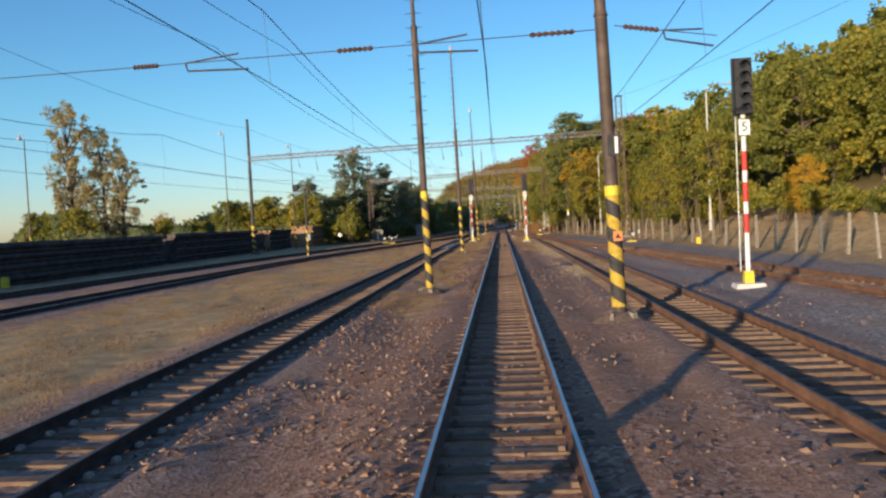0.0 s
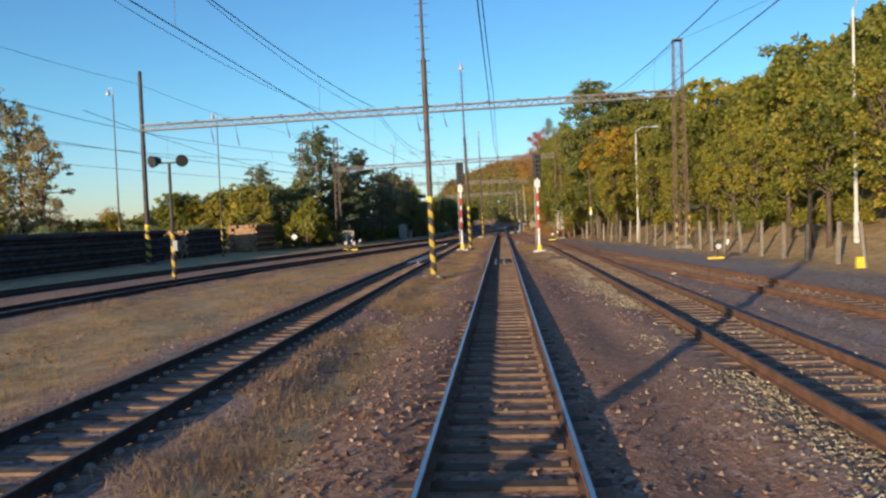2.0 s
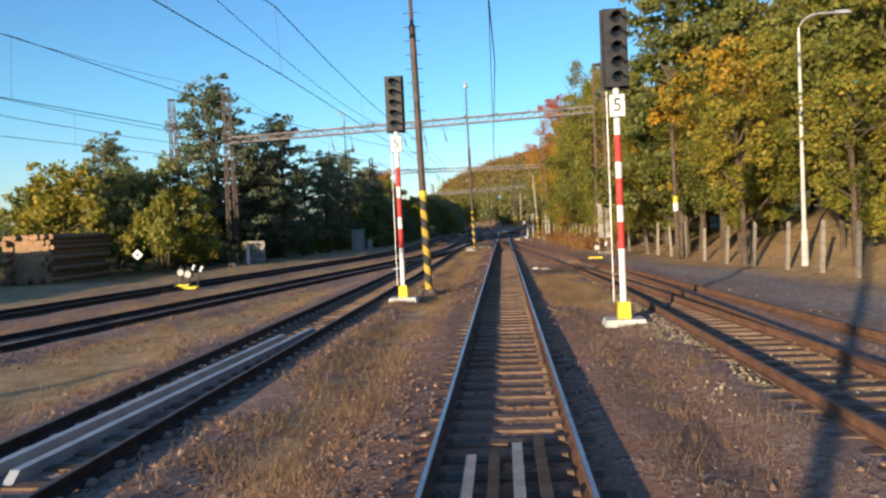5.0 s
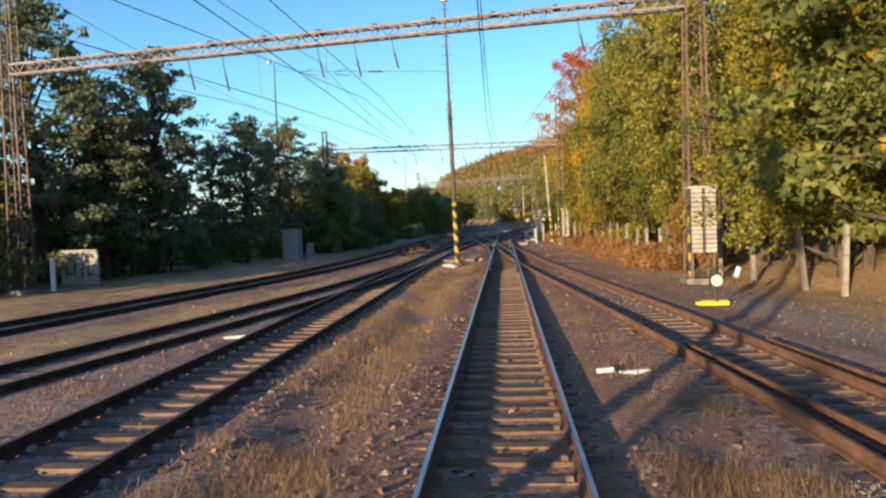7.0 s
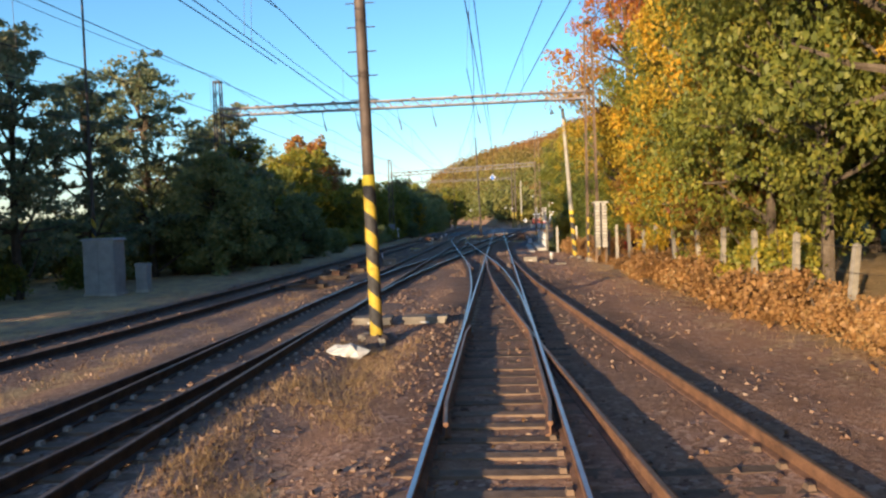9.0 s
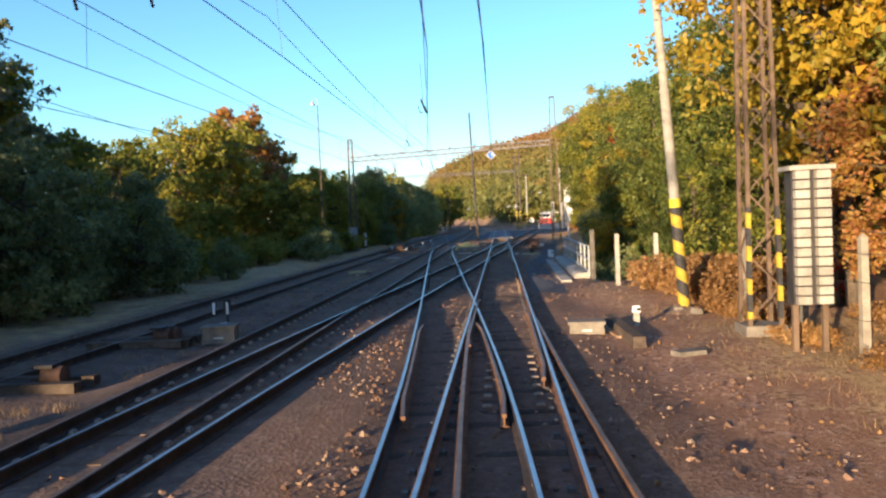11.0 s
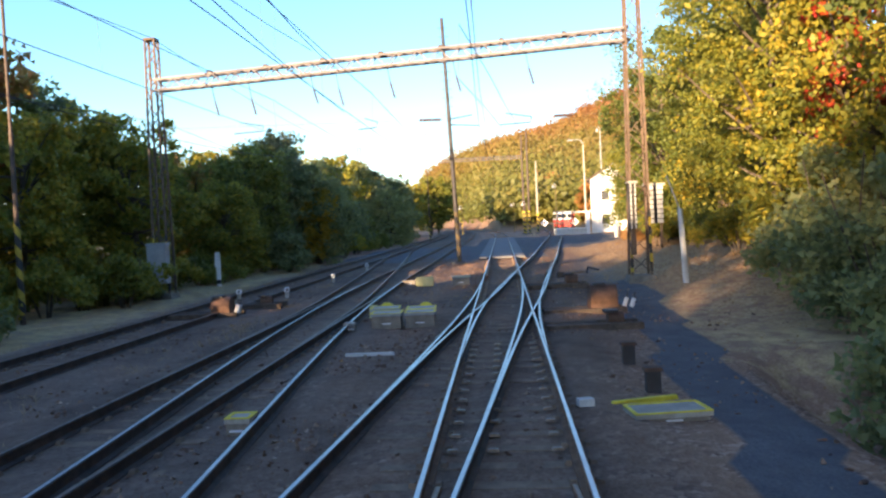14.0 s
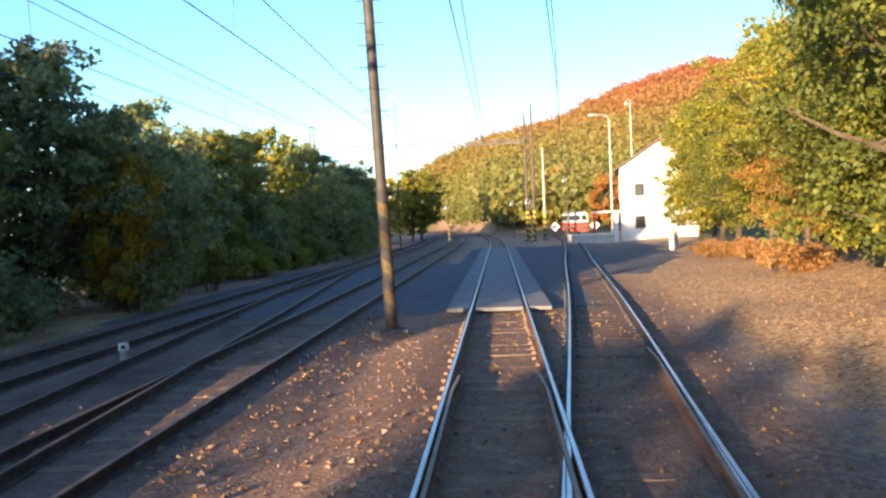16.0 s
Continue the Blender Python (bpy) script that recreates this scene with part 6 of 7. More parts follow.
slat_cabinet(5.35, 160.6, 0.6, 0.7, 2.3, "grey slatted weight stack beside the lattice mast")

for x, y, z, s in ((14.8, 61.4, 0.0, 0.32), (-28.2, 44.0, 0, 0.4)):
    th = thing("yellow_marker", (x, y, ground_at(x, y)), "bright yellow plastic marker box in the grass", "marker", "yellow markers")
    part("body", Mesh().box((0, 0, s * 0.75), (s, s * 0.7, s * 1.5), 0, 0.85), YELLOW, th)
    part("peg", Mesh().tube((0, 0, -0.1), (0, 0, s), 0.03, 0.03, 8), STEEL_DARK, th)


lying("white_stake", 1.45, 105.9, 1.7, 106.0, 0.08, 0.07, WHITE, "broken white stake lying on the gravel", "stake", "white stakes")
lying("white_stake", 1.8, 106.0, 2.3, 106.15, 0.08, 0.07, WHITE, "broken white stake lying on the gravel", "stake", "white stakes")
lying("white_stake", -6.3, 110.6, -5.7, 110.9, 0.1, 0.06, WHITE, "broken white stake lying on the gravel", "stake", "white stakes")
lying("white_stake", 7.0, 60.6, 7.6, 60.4, 0.08, 0.07, WHITE, "broken white stake lying on the gravel", "stake", "white stakes")
for k in range(4):
    x = -0.36 + k * 0.24
    th = thing("buried_plank", (x, 73.0 + 0.4 * k, -0.2), "short dark plank lying between the rails", "plank", "planks in the track")
    part("board", Mesh().box((0, 0, 0.05), (0.11, 5.0 - k * 0.4, 0.1)), TIMBER if k % 2 else CONCRETE, th)
for x, y in ((-5.6, 80.0), (-5.15, 81.0)):
    lying("spare_rail", x, y - 6, x + 0.5, y + 5, 0.12, 0.14, GALV, "spare grey rail lying inside the neighbouring track", "rail", "spare rails")
for x, y, s in ((-2.9, 134.9, 0.34), (-2.1, 208.6, 0.2)):
    th = thing("pale_stone", (x, y, ground_at(x, y)), "pale broken stone lying in dry grass", "stone", "pale stones")
    rnd = random.Random(int(y))
    rings = [[(s * q * rnd.uniform(0.7, 1.3) * math.cos(k * 0.785), s * q * rnd.uniform(0.6, 1.1) * math.sin(k * 0.785), s * h * rnd.uniform(0.8, 1.2)) for k in range(8)] for q, h in ((1.0, -0.1), (1.05, 0.25), (0.6, 0.55), (0.15, 0.62))]
    part("lump", Mesh().add([p for r in rings for p in r], [(a * 8 + k, a * 8 + (k + 1) % 8, a * 8 + 8 + (k + 1) % 8, a * 8 + 8 + k) for a in range(3) for k in range(8)] + [tuple(range(24, 32))]), CONCRETE_PALE, th)


# ---- left edge of the yard ----
def floodlights(x, y, tall):
    th = thing("floodlight_mast", (x, y, ground_at(x, y)), "short grey mast carrying two floodlights", "floodlight")
    part("pole", Mesh().tube((0, 0, 0), (0, 0, tall), 0.1, 0.07, 12), STEEL_DARK, th, smooth=True)
    part("painted_sleeve", Mesh().tube((0, 0, 0.3), (0, 0, 2.6), 0.112, 0.105, 14), STRIPE, th, "yellow and black diagonal bands", True)
    part("crossbar", Mesh().box((0, 0, tall), (1.2, 0.08, 0.08)), STEEL_DARK, th)
    for s in (-1, 1):
        part("lamp_head", Mesh().tube((s * 0.55, 0.15, tall + 0.15), (s * 0.75, -0.25, tall + 0.05), 0.16, 0.3, 12), BLACK, th, "black floodlight head")
    part("switch_box", Mesh().box((0.16, 0, 1.8), (0.22, 0.3, 0.5)), GREY_BOX, th)


floodlights(-15.8, 64.4, 5.8)


def diamond_sign(x, y, z, label="white diamond sign with dark edge on a short post"):
    th = thing("diamond_sign", (x, y, ground_at(x, y)), label, "sign", "diamond signs")
    part("post", Mesh().tube((0, 0, 0), (0, 0, z), 0.035, 0.035, 8), STEEL_DARK, th)
    for r, m, o in ((0.42, BLACK, 0.0), (0.36, WHITE, -0.012), (0.13, BLACK, -0.024)):
        part("plate", Mesh().add([(0, -0.04 + o, z - r), (r, -0.04 + o, z), (0, -0.04 + o, z + r), (-r, -0.04 + o, z), (0, -0.03 + o, z - r), (r, -0.03 + o, z), (0, -0.03 + o, z + r), (-r, -0.03 + o, z)], [(0, 1, 2, 3), (7, 6, 5, 4), (0, 4, 5, 1), (1, 5, 6, 2), (2, 6, 7, 3), (3, 7, 4, 0)]), m, th)


diamond_sign(-24.2, 116.8, 1.4)


def timber_stack(x, y, length, wide, tall, material, ends, label, seed):
    """Logs piled up lengthwise along the yard."""
    rnd = random.Random(seed)
    th = thing("timber_stack", (x, y, ground_at(x, y)), label, "timber stack", "timber stacks")
    z = 0.18
    row = 0
    while z < tall:
        w = -wide / 2 + (0.18 if row % 2 else 0)
        while w < wide / 2:
            r = rnd.uniform(0.15, 0.21)
            o = rnd.uniform(-0.3, 0.3)
            m = Mesh().tube((w, -length / 2 + o, z), (w + rnd.uniform(-0.05, 0.05), length / 2 + o, z), r, r * 0.95, 9)
            m.m = [1 if i >= 9 else 0 for i in range(len(m.f))]
            if w < -wide / 2 + 0.4 or w > wide / 2 - 0.75 or z > tall - 0.4 or row == 0:
                part("log", m, (material, ends), th)
            w += 0.37
        z += 0.33
        row += 1
    part("log_core", Mesh().box((0, 0, tall * 0.47), (wide - 0.6, length - 0.5, tall * 0.9)), material, th)


timber_stack(-31.5, 55, 26, 4, 2.5, LOG_SHADED, LOG_SHADED, "long dark stack of timber along the yard, shade in its colour", 1)
timber_stack(-31.8, 83, 24, 4, 2.7, LOG_SHADED, LOG_SHADED, "long dark stack of timber along the yard, shade in its colour", 2)
timber_stack(-31.2, 103, 10, 4, 2.8, LOG_SHADED, LOG, "dark stack of timber with paler sawn ends", 3)
timber_stack(-28.8, 115.5, 7, 3, 2.9, LOG, LOG, "fresh brown log stack near the trees", 4)
timber_stack(-32.5, 28, 24, 4, 2.3, LOG_SHADED, LOG_SHADED, "long dark stack of timber along the yard, shade in its colour", 5)

# ---- level crossing, halt and house ahead ----
pan = thing("level_crossing", (0, 0, 0), "grey rubber level crossing panels between and beside the rails", "crossing", kind="structure")
for i in range(24):
    y = 236.2 + i * 2.0
    part("panel", Mesh().box((0, y, -0.06), (1.3, 1.97, 0.1)), RUBBER, pan)
    for s in (-1, 1):
        part("side_panel", Mesh().box((s * 1.12, y, -0.06), (0.6, 1.97, 0.1)), RUBBER, pan)
for y in (251, 262, 273):
    lying("white_stake", -0.4, y, 0.4, y, 0.25, 0.06, WHITE, "pale block lying on the crossing panels", "stake", "pale blocks")


def house(x, y, turn):
    th = thing("white_house", (x, y, -0.2), "white plastered house with a dark gabled roof", "house", turn=turn)
    w, d, h = 7.5, 11.0, 7.2
    b = Mesh().box((0, 0, h / 2), (w, d, h))
    b.add([(-w / 2, -d / 2, h), (w / 2, -d / 2, h), (0, -d / 2, h + 2.4), (-w / 2, d / 2, h), (w / 2, d / 2, h), (0, d / 2, h + 2.4)], [(0, 1, 2), (4, 3, 5)])
    part("wall", b, PLASTER, th)
    for s in (-1, 1):
        r = Mesh()
        p = [(s * (w / 2 + 0.5), -d / 2 - 0.5, h - 0.3), (0, -d / 2 - 0.5, h + 2.45), (0, d / 2 + 0.5, h + 2.45), (s * (w / 2 + 0.5), d / 2 + 0.5, h - 0.3)]
        r.add(p + [(q[0], q[1], q[2] + 0.16) for q in p], [(3, 2, 1, 0), (4, 5, 6, 7), (0, 1, 5, 4), (1, 2, 6, 5), (2, 3, 7, 6), (3, 0, 4, 7)])
        part("roof", r, ROOF, th)
    for sx, sz in ((-1.9, 1.9), (1.9, 1.9), (-1.9, 5.0), (1.9, 5.0)):
        wd = part("window", Mesh().box((sx, -d / 2 - 0.01, sz), (1.15, 0.06, 1.4)), WHITE, th)
        part("pane", Mesh().box((sx, -d / 2 - 0.045, sz), (0.95, 0.03, 1.2)), GLASS, wd)
    for sy in (-3.0, 1.0, 4.0):
        wd = part("window", Mesh().box((-w / 2 - 0.01, sy, 4.9), (0.06, 1.1, 1.4)), WHITE, th)
        part("pane", Mesh().box((-w / 2 - 0.045, sy, 4.9), (0.03, 0.9, 1.2)), GLASS, wd)
    part("chimney", Mesh().box((0.8, 1, h + 2.5), (0.7, 0.7, 1.6)), ROOF, th)
    sh = part("porch_roof", Mesh().box((-w / 2 - 1.3, -3.0, 3.0), (3.0, 4.6, 0.14)), WHITE, th, "thin pale porch roof")
    for py in (-5.0, -1.0):
        part("porch_post", Mesh().box((-w / 2 - 2.6, py, 1.5), (0.16, 0.16, 3.0)), RED, th)


house(16.5, 295.0, -9)


def railbus(x, y):
    th = thing("railbus", (x, y, 0.0), "small red and white railbus standing on a siding", "rail vehicle")
    w, L = 2.7, 9.0
    part("lower_body", Mesh().box((0, 0, 1.15), (w, L, 1.2)), RED, th)
    part("upper_body", Mesh().box((0, 0, 2.35), (w * 0.98, L * 0.99, 1.2), 0, 0.97), WHITE, th)
    part("roof", Mesh().box((0, 0, 3.06), (w * 0.95, L * 0.98, 0.22), 0, 0.9), GREY_BOX, th)
    for i in (-1, 0, 1):
        part("window", Mesh().box((i * 0.82, -L / 2 - 0.01, 2.35), (0.66, 0.05, 0.7)), GLASS, th)
    for i in range(4):
        part("window", Mesh().box((-w / 2 - 0.01, -3.3 + i * 2.2, 2.35), (0.05, 1.5, 0.7)), GLASS, th)
    for s in (-1, 1):
        part("buffer", Mesh().tube((s * 0.87, -L / 2, 1.0), (s * 0.87, -L / 2 - 0.45, 1.0), 0.18, 0.2, 12), STEEL_DARK, th)
        for k in (-2.6, 2.6):
            wh = part("wheel", Mesh().tube((s * 0.69, k, 0.44), (s * 0.82, k, 0.44), 0.44, 0.44, 18), STEEL_DARK, th)


railbus(10.6, 322.0)
bf = thing("buffer_stop", (8.5, 300.5, -0.2), "buffer beam with two white diamond boards", "buffer stop")
part("beam", Mesh().box((0, 0, 1.55), (5.4, 0.12, 0.16)), STEEL_DARK, bf)
for s in (-1, 1):
    part("leg", Mesh().box((s * 0.9, 0.2, 0.75), (0.2, 0.4, 1.6)), STEEL_DARK, bf)
    r = 0.55
    c = s * 2.2
    part("board", Mesh().add([(c, -0.16, 1.65 - r), (c + r, -0.16, 1.65), (c, -0.16, 1.65 + r), (c - r, -0.16, 1.65), (c, -0.13, 1.65 - r), (c + r, -0.13, 1.65), (c, -0.13, 1.65 + r), (c - r, -0.13, 1.65)], [(0, 1, 2, 3), (7, 6, 5, 4), (0, 4, 5, 1), (1, 5, 6, 2), (2, 6, 7, 3), (3, 7, 4, 0)]), WHITE, bf, "white diamond board")
    part("board_mark", Mesh().box((c, -0.17, 1.65), (0.3, 0.02, 0.3), 0, 1.0), BLACK, bf)
pf = thing("loading_platform", (9.5, 291.0, -0.25), "low white concrete loading platform", "platform")
part("slab", Mesh().box((0, 3.0, 0.42), (4.2, 7.0, 0.84)), CONCRETE_PALE, pf)
part("edge", Mesh().box((0, -0.55, 0.9), (4.3, 0.25, 0.16)), WHITE, pf)
gp = thing("gate_post", (11.4, 289.5, -0.2), "tall white square gate post", "post")
part("shaft", Mesh().box((0, 0, 1.4), (0.4, 0.4, 3.0)), WHITE, gp)
part("cap", Mesh().box((0, 0, 2.95), (0.52, 0.52, 0.14)), CONCRETE_PALE, gp)
pd = thing("pedestal", (12.2, 269.0, ground_at(12.2, 269) - 0.05), "pale cylindrical concrete pedestal at the roadside", "bollard")
part("drum", Mesh().lathe([(0.36, 0), (0.33, 1.3), (0.2, 1.42)], 14), CONCRETE_PALE, pd, smooth=True)
part("lid", Mesh().lathe([(0.42, 1.4), (0.4, 1.5), (0.1, 1.58)], 14), CONCRETE, pd)
arm_lamp(11.4, 292.0, 12.6, -1)
lamp_mast(14.2, 296.0, 14.5, 0.1, False, "tall pale lamp mast beside the house")
for x, y, h in ((2.4, 330, 5.5), (3.6, 300, 5.0), (9.3, 318, 8.0), (-6.6, 318, 5.0)):
    lamp_mast(x, y, h, 0.08, True, "slim post with yellow and black bands near the halt")
leanpost = thing("lamp_post", (5.8, 212.1, ground_at(5.8, 212.1)), "pale concrete post with a thin raking stay", "post")
part("shaft", Mesh().tube((0, 0, 0), (-0.12, 0, 2.35), 0.1, 0.085, 10), CONCRETE_PALE, leanpost, smooth=True)
part("stay", Mesh().tube((-0.12, 0, 2.3), (-0.5, 0, 3.4), 0.03, 0.02, 8), GALV, leanpost)
wp = thing("distance_post", (-13.4, 222.8, ground_at(-13.4, 222.8)), "white and black banded distance post", "post")
part("shaft", Mesh().box((0, 0, 0.7), (0.18, 0.1, 1.4)), WHITE, wp)
part("band", Mesh().box((0, -0.003, 0.25), (0.184, 0.108, 0.2)), BLACK, wp)
part("board", Mesh().box((0, -0.06, 1.3), (0.3, 0.03, 0.7), 0, 0.8), WHITE, wp)


# ---- slide chairs of the switches, signs on the wires ----
def slide_chairs(base, y0, y1, offsets, label="row of worn steel slide chairs under switch blades"):
    th = thing("slide_chair_row", (0, 0, 0), label, "switch part", "slide chairs", "structure")
    d = Mesh().box((0, 0, -0.13), (0.12, 0.07, 0.03), 0, 0.85).data("slide_chair", RAIL_DULL)
    y = y0
    while y < y1:
        for k, o in enumerate(offsets):
            ob = part("slide_chair", d, RAIL_DULL, th)
            ob.location = (track_x(base, y) + o * (1 + 0.0 * k), y, 0)
        y += 0.58


slide_chairs("main", 137.0, 144.0, (-0.58, 0.58))
slide_chairs("main", 157.0, 160.5, (-0.2, 0.5))
slide_chairs("main", 195.5, 203.0, (-0.56, 0.56, -0.12))
slide_chairs("main", 209.5, 218.0, (-0.58, 0.6))
slide_chairs("left", 145.0, 152.0, (-0.58, 0.58))
slide_chairs("left", 204.0, 211.0, (-0.58, 0.58))

hs = thing("wire_sign", (-0.35, 195.4, 6.25), "small blue and white diamond sign hung from the wires", "sign")
part("plate", Mesh().add([(0, 0, -0.3), (0.3, 0, 0), (0, 0, 0.3), (-0.3, 0, 0), (0, 0.02, -0.3), (0.3, 0.02, 0), (0, 0.02, 0.3), (-0.3, 0.02, 0)], [(0, 1, 2, 3), (7, 6, 5, 4), (0, 4, 5, 1), (1, 5, 6, 2), (2, 6, 7, 3), (3, 7, 4, 0)]), WHITE, hs)
part("blue_face", Mesh().add([(0, -0.012, -0.26), (0.26, -0.012, 0), (0, -0.012, 0.26), (-0.26, -0.012, 0)], [(0, 1, 2, 3)]), surface("blue_enamel", (0.02, 0.10, 0.36), (0.03, 0.16, 0.5), 5.0, 0.4), hs, "blue diamond face")
part("white_mark", Mesh().box((0.08, -0.018, 0.02), (0.12, 0.008, 0.1)), WHITE, hs, "small white mark")
part("hanger", Mesh().tube((0, 0.01, 0.28), (0, 0.01, 1.0), 0.01, 0.01, 6), WIRE, hs)


def section_insulator(x, y, z):
    th = thing("section_insulator", (x, y, z), "dark section insulator set into an overhead wire", "insulator", "section insulators")
    part("rod", Mesh().tube((0, -0.8, 0.2), (0, 0.8, 0), 0.03, 0.03, 8), CERAMIC, th)
    part("runner", Mesh().line([(-0.1, -0.7, 0), (-0.12, 0, -0.12), (-0.1, 0.7, 0)], 0.015, 6), WIRE, th)
    part("runner", Mesh().line([(0.1, -0.7, 0), (0.12, 0, -0.12), (0.1, 0.7, 0)], 0.015, 6), WIRE, th)
    part("hanger", Mesh().tube((0, 0, 0.1), (0, -0.6, 1.4), 0.008, 0.008, 5), WIRE, th)


for x, y, z in ((-2.3, 172.4, 6.0), (-4.9, 190.0, 6.6), (-1.4, 199.0, 6.2)):
    section_insulator(x, y, z)


# ---- loose cover of the ground ----
def scatter_stones(n, seed):
    rng = np.random.default_rng(seed)
    x = rng.uniform(-11, 8, n * 3)
    y = rng.uniform(2, 238, n * 3)
    near = np.full(n * 3, 99.0)
    for ty, tx in TRACKS.values():
        near = np.minimum(near, np.abs(x - np.interp(y, ty, tx)) + np.where((y < ty[0]) | (y > ty[-1]), 99, 0))
    lump = np.sin(x * 1.7 + y * 0.3) + np.sin(y * 0.9 - x * 0.8) + np.sin(x * 0.6 + y * 0.21)
    keep = (((near > 0.95) & ((x < 0) | (rng.random(n * 3) < 0.3)) & (lump > -0.5)) | ((near < 0.66) & (rng.random(n * 3) < np.where(x < -3, 0.45, 0.2)))) & ((np.abs(x) < 4.2) | (rng.random(n * 3) < 0.35)) & ((x < 3.6) | (y < 172) | (y > 204)) & ((y < 208) | (rng.random(n * 3) < 0.45))
    x, y = x[keep][:n], y[keep][:n]
    n = len(x)
    z = height(x, y)
    s = 0.016 + 0.030 * rng.random(n) ** 2
    base = np.array([(1, 0, 0), (-1, 0, 0), (0, 1, 0), (0, -1, 0), (0, 0, 0.6), (0, 0, -0.6)], float)
    v = base[None] * (s[:, None, None] * (0.7 + 0.6 * rng.random((n, 6, 1)))) + rng.normal(0, 0.3, (n, 6, 3)) * s[:, None, None]
    a = rng.uniform(0, 6.28, n)
    ca, sa = np.cos(a)[:, None], np.sin(a)[:, None]
    v = np.stack([v[..., 0] * ca - v[..., 1] * sa, v[..., 0] * sa + v[..., 1] * ca, v[..., 2]], -1) + np.stack([x, y, z + s * 0.3], -1)[:, None]
    tri = np.array([(0, 2, 4), (2, 1, 4), (1, 3, 4), (3, 0, 4), (2, 0, 5), (1, 2, 5), (3, 1, 5), (0, 3, 5)])
    f = (np.arange(n)[:, None, None] * 6 + tri[None]).reshape(-1, 3)
    ob = new("ballast_stones", cloud_mesh("ballast_stones", v.reshape(-1, 3), f, PEBBLE))
    tagged(ob, "loose rusty brown ballast stones scattered between tracks", "gravel", kind="stuff")


def scatter_gravel(n, seed):
    rng = np.random.default_rng(seed)
    y = rng.uniform(34, 101, n)
    edge = np.interp(y, *TRACKS["right"]) - 0.9
    x = edge - np.abs(rng.normal(0, 0.55, n)) + rng.uniform(0, 0.5, n)
    wild = rng.random(n) < 0.35
    x = np.where(wild, np.interp(y, *TRACKS["right"]) + rng.uniform(-0.65, 1.3, n), x)
    lump = np.sin(x * 2.1 + y * 0.37) + np.sin(y * 1.1 - x) + np.sin(y * 0.23)
    keep = (lump > -0.6) & (x > 1.5)
    x, y = x[keep], y[keep]
    n = len(x)
    s = rng.uniform(0.014, 0.036, n)
    base = np.array([(1, 0, 0), (-1, 0, 0), (0, 1, 0), (0, -1, 0), (0, 0, 0.6), (0, 0, -0.6)], float)
    v = base[None] * s[:, None, None] * (0.7 + 0.6 * rng.random((n, 6, 1))) + rng.normal(0, 0.28, (n, 6, 3)) * s[:, None, None]
    v = v + np.stack([x, y, height(x, y) + s * 0.3], -1)[:, None]
    tri = np.array([(0, 2, 4), (2, 1, 4), (1, 3, 4), (3, 0, 4), (2, 0, 5), (1, 2, 5), (3, 1, 5), (0, 3, 5)])
    f = (np.arange(n)[:, None, None] * 6 + tri[None]).reshape(-1, 3)
    ob = new("pale_gravel", cloud_mesh("pale_gravel", v.reshape(-1, 3), f, GRAVEL))
    tagged(ob, "pale yellowish gravel strewn beside the rusty track", "gravel", kind="stuff")


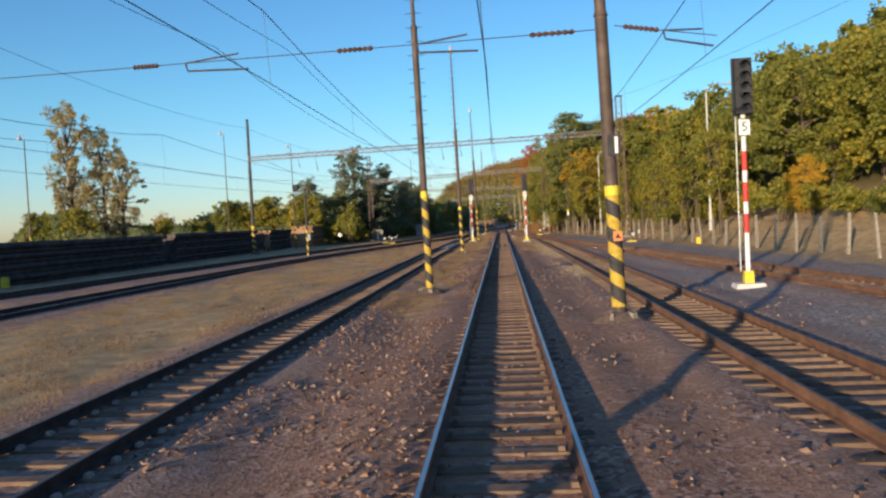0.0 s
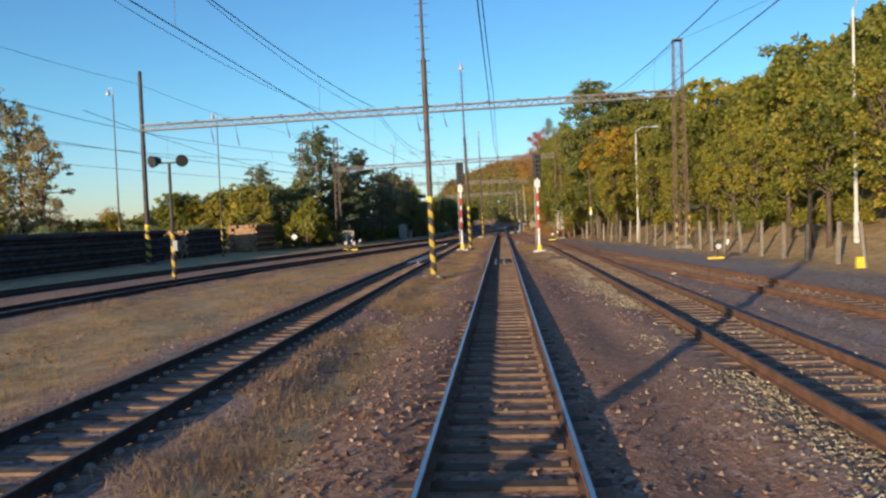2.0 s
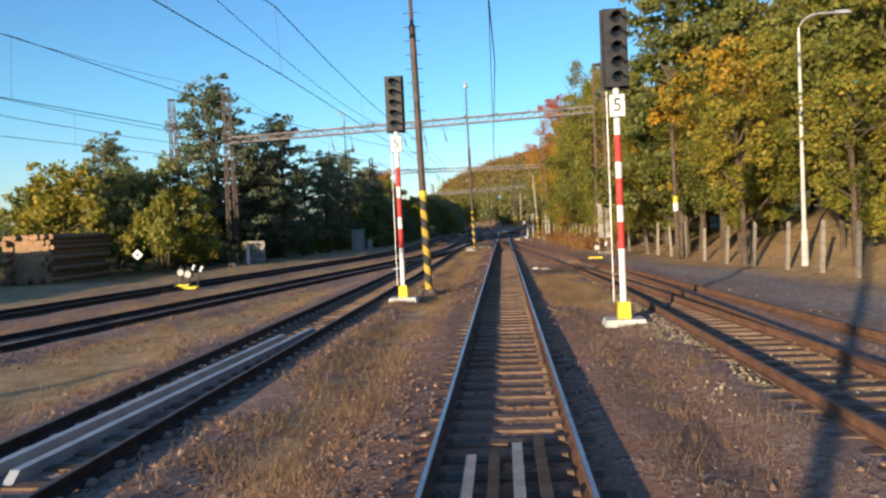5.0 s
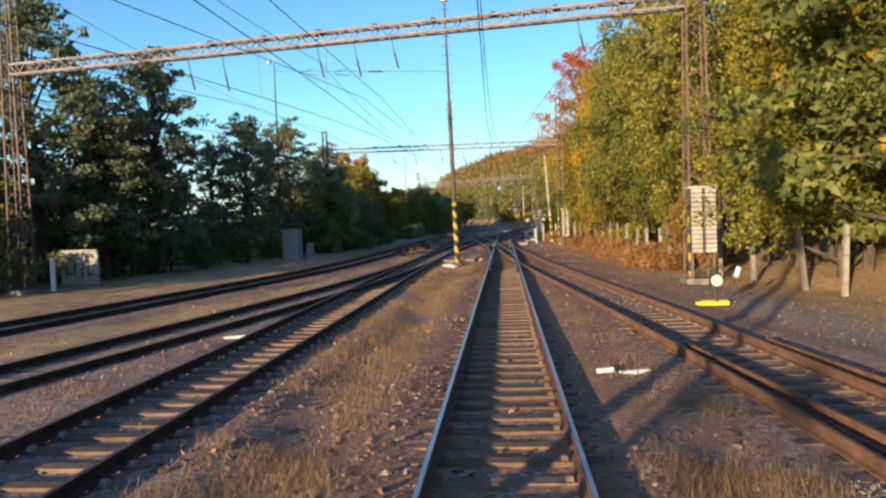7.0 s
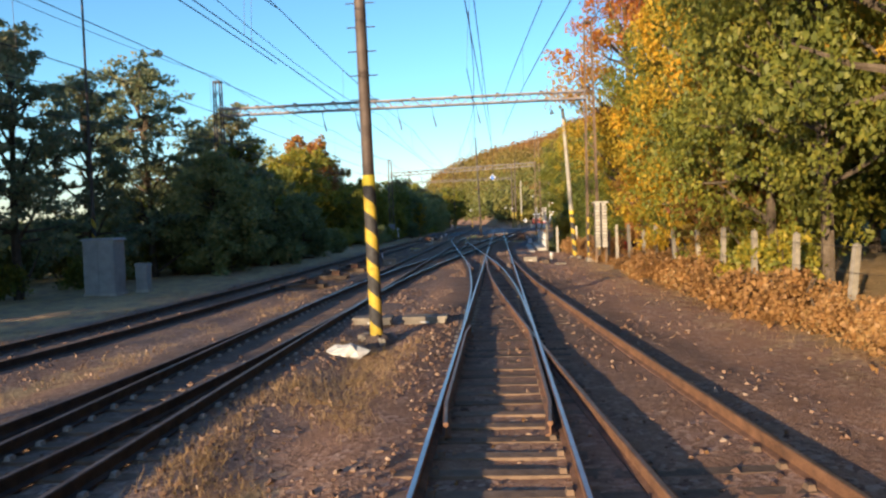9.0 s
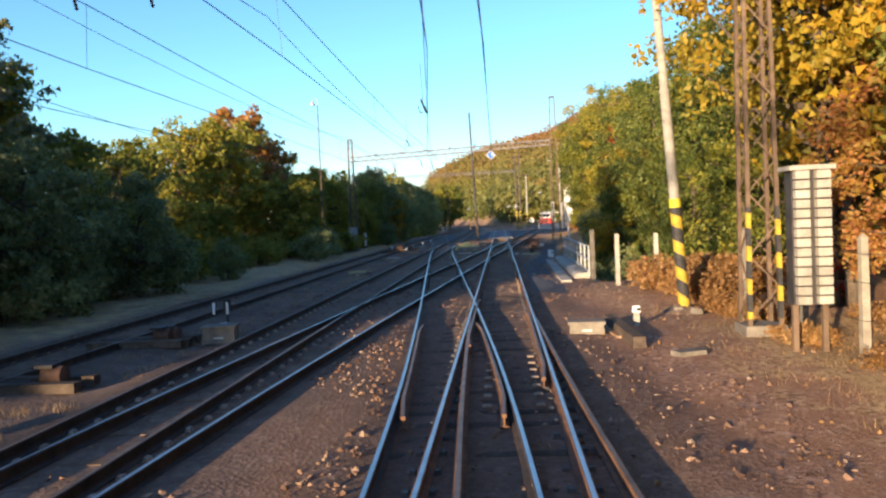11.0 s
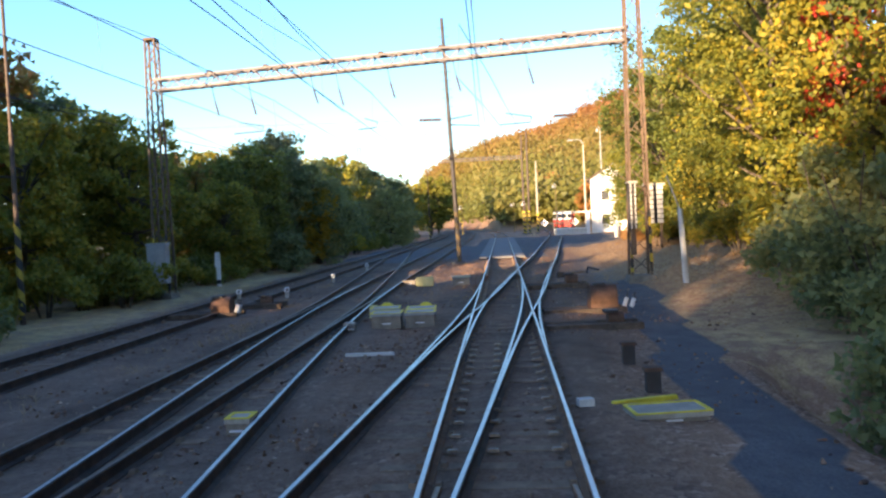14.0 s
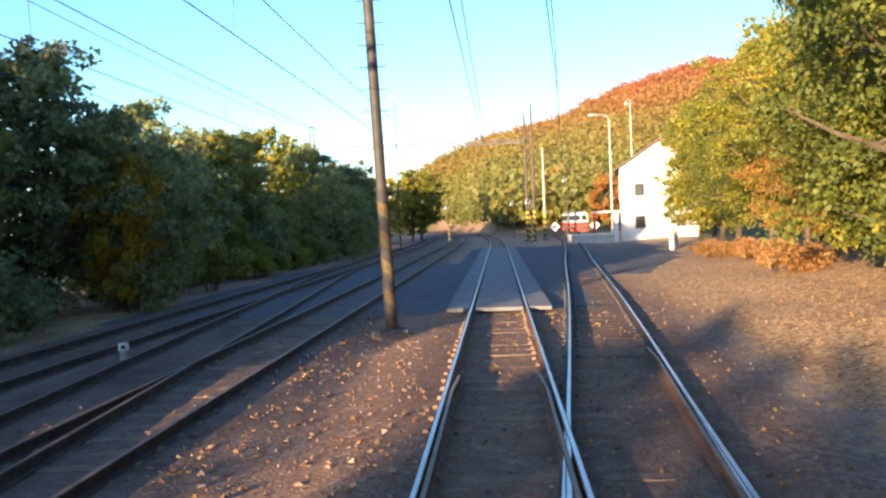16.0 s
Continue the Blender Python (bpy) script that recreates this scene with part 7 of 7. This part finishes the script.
def scatter_grass(n, seed):
    rng = np.random.default_rng(seed)
    x = np.concatenate([rng.uniform(-4.1, -1.6, n), rng.uniform(-15, -6.4, n), rng.uniform(4, 16, n // 2), rng.uniform(1.6, 3.4, n // 6), rng.uniform(-13, -6, n // 3), rng.uniform(1.45, 3.2, n // 5)])
    y = np.concatenate([24 + 112 * rng.random(n) ** 0.92, rng.uniform(4, 100, n), rng.uniform(20, 170, n // 2), rng.uniform(60, 130, n // 6), rng.uniform(100, 240, n // 3), rng.uniform(87, 104, n // 5)])
    near = np.full(len(x), 99.0)
    for ty, tx in TRACKS.values():
        near = np.minimum(near, np.abs(x - np.interp(y, ty, tx)) + np.where((y < ty[0]) | (y > ty[-1]), 99, 0))
    fx = np.interp(y, [p[0] for p in FENCE], [p[1] for p in FENCE])
    lump = np.sin(x * 1.3 + y * 0.45) + np.sin(y * 0.8 - x * 1.1) + np.sin(x * 2.9 + y * 1.7)
    keep = (near > 1.35) & (lump > -0.8) & ((x < -6) | (x > 0) | (y > 66) | (x + 0.4 * np.sin(y * 0.7) < -2.1)) & ((x < 3.5) | (x > fx - 2.5))
    x, y = x[keep], y[keep]
    z = height(x, y)
    k = 26
    n = len(x)
    a = rng.uniform(0, 6.28, (n, k))
    h = rng.uniform(0.04, 0.17, (n, k)) * (0.5 + 0.6 * rng.random((n, 1)))
    px = x[:, None] + rng.normal(0, 0.16, (n, k))
    py = y[:, None] + rng.normal(0, 0.16, (n, k))
    w = 0.005
    lean = rng.uniform(0.5, 1.6, (n, k)) * h
    b0 = np.stack([px - np.sin(a) * w, py + np.cos(a) * w, np.repeat(z[:, None] - 0.02, k, 1)], -1)
    b1 = np.stack([px + np.sin(a) * w, py - np.cos(a) * w, np.repeat(z[:, None] - 0.02, k, 1)], -1)
    tip = np.stack([px + np.cos(a) * lean, py + np.sin(a) * lean, z[:, None] + h], -1)
    v = np.stack([b0, b1, tip], 2).reshape(-1, 3)
    f = np.arange(len(v)).reshape(-1, 3)
    ob = new("dry_grass", cloud_mesh("dry_grass", v, f, STRAW))
    tagged(ob, "tufts of dry straw coloured grass between the tracks", "grass", kind="stuff")


def scatter_leaves(n, seed):
    rng = np.random.default_rng(seed)
    x = np.concatenate([rng.uniform(-1, 14, n), rng.uniform(-3.6, 12, n), rng.uniform(-3.8, 4.2, n // 7)])
    y = np.concatenate([rng.uniform(104, 178, n), rng.uniform(200, 248, n), rng.uniform(211, 235, n // 7)])
    fx = np.interp(y, [p[0] for p in FENCE], [p[1] for p in FENCE])
    keep = (rng.random(len(x)) < np.clip(1 - np.abs(x - fx) / 4.5, 0.06, 1)) | (np.arange(len(x)) > 2 * n)
    x, y = x[keep], y[keep]
    z = height(x, y) + 0.025
    v, f = leaf_cloud(rng, np.stack([x, y, z], -1), np.full(len(x), 0.02), len(x), 0.055, 0.0, 0.4)
    v[:, 2] = np.maximum(v[:, 2], height(v[:, 0], v[:, 1]) + 0.004)
    ob = new("fallen_leaves", cloud_mesh("fallen_leaves", v, f, LEAF_DRY))
    tagged(ob, "fallen orange and brown leaves along the fence", "leaves", kind="stuff")



scatter_stones(80000, 31)
scatter_gravel(26000, 36)
scatter_grass(6500, 32)
scatter_leaves(11000, 33)


# ---- the patterns of the trees are taken away again ----
for pattern in TREE.values():
    for ob in (*pattern.children_recursive, pattern):
        bpy.data.objects.remove(ob)
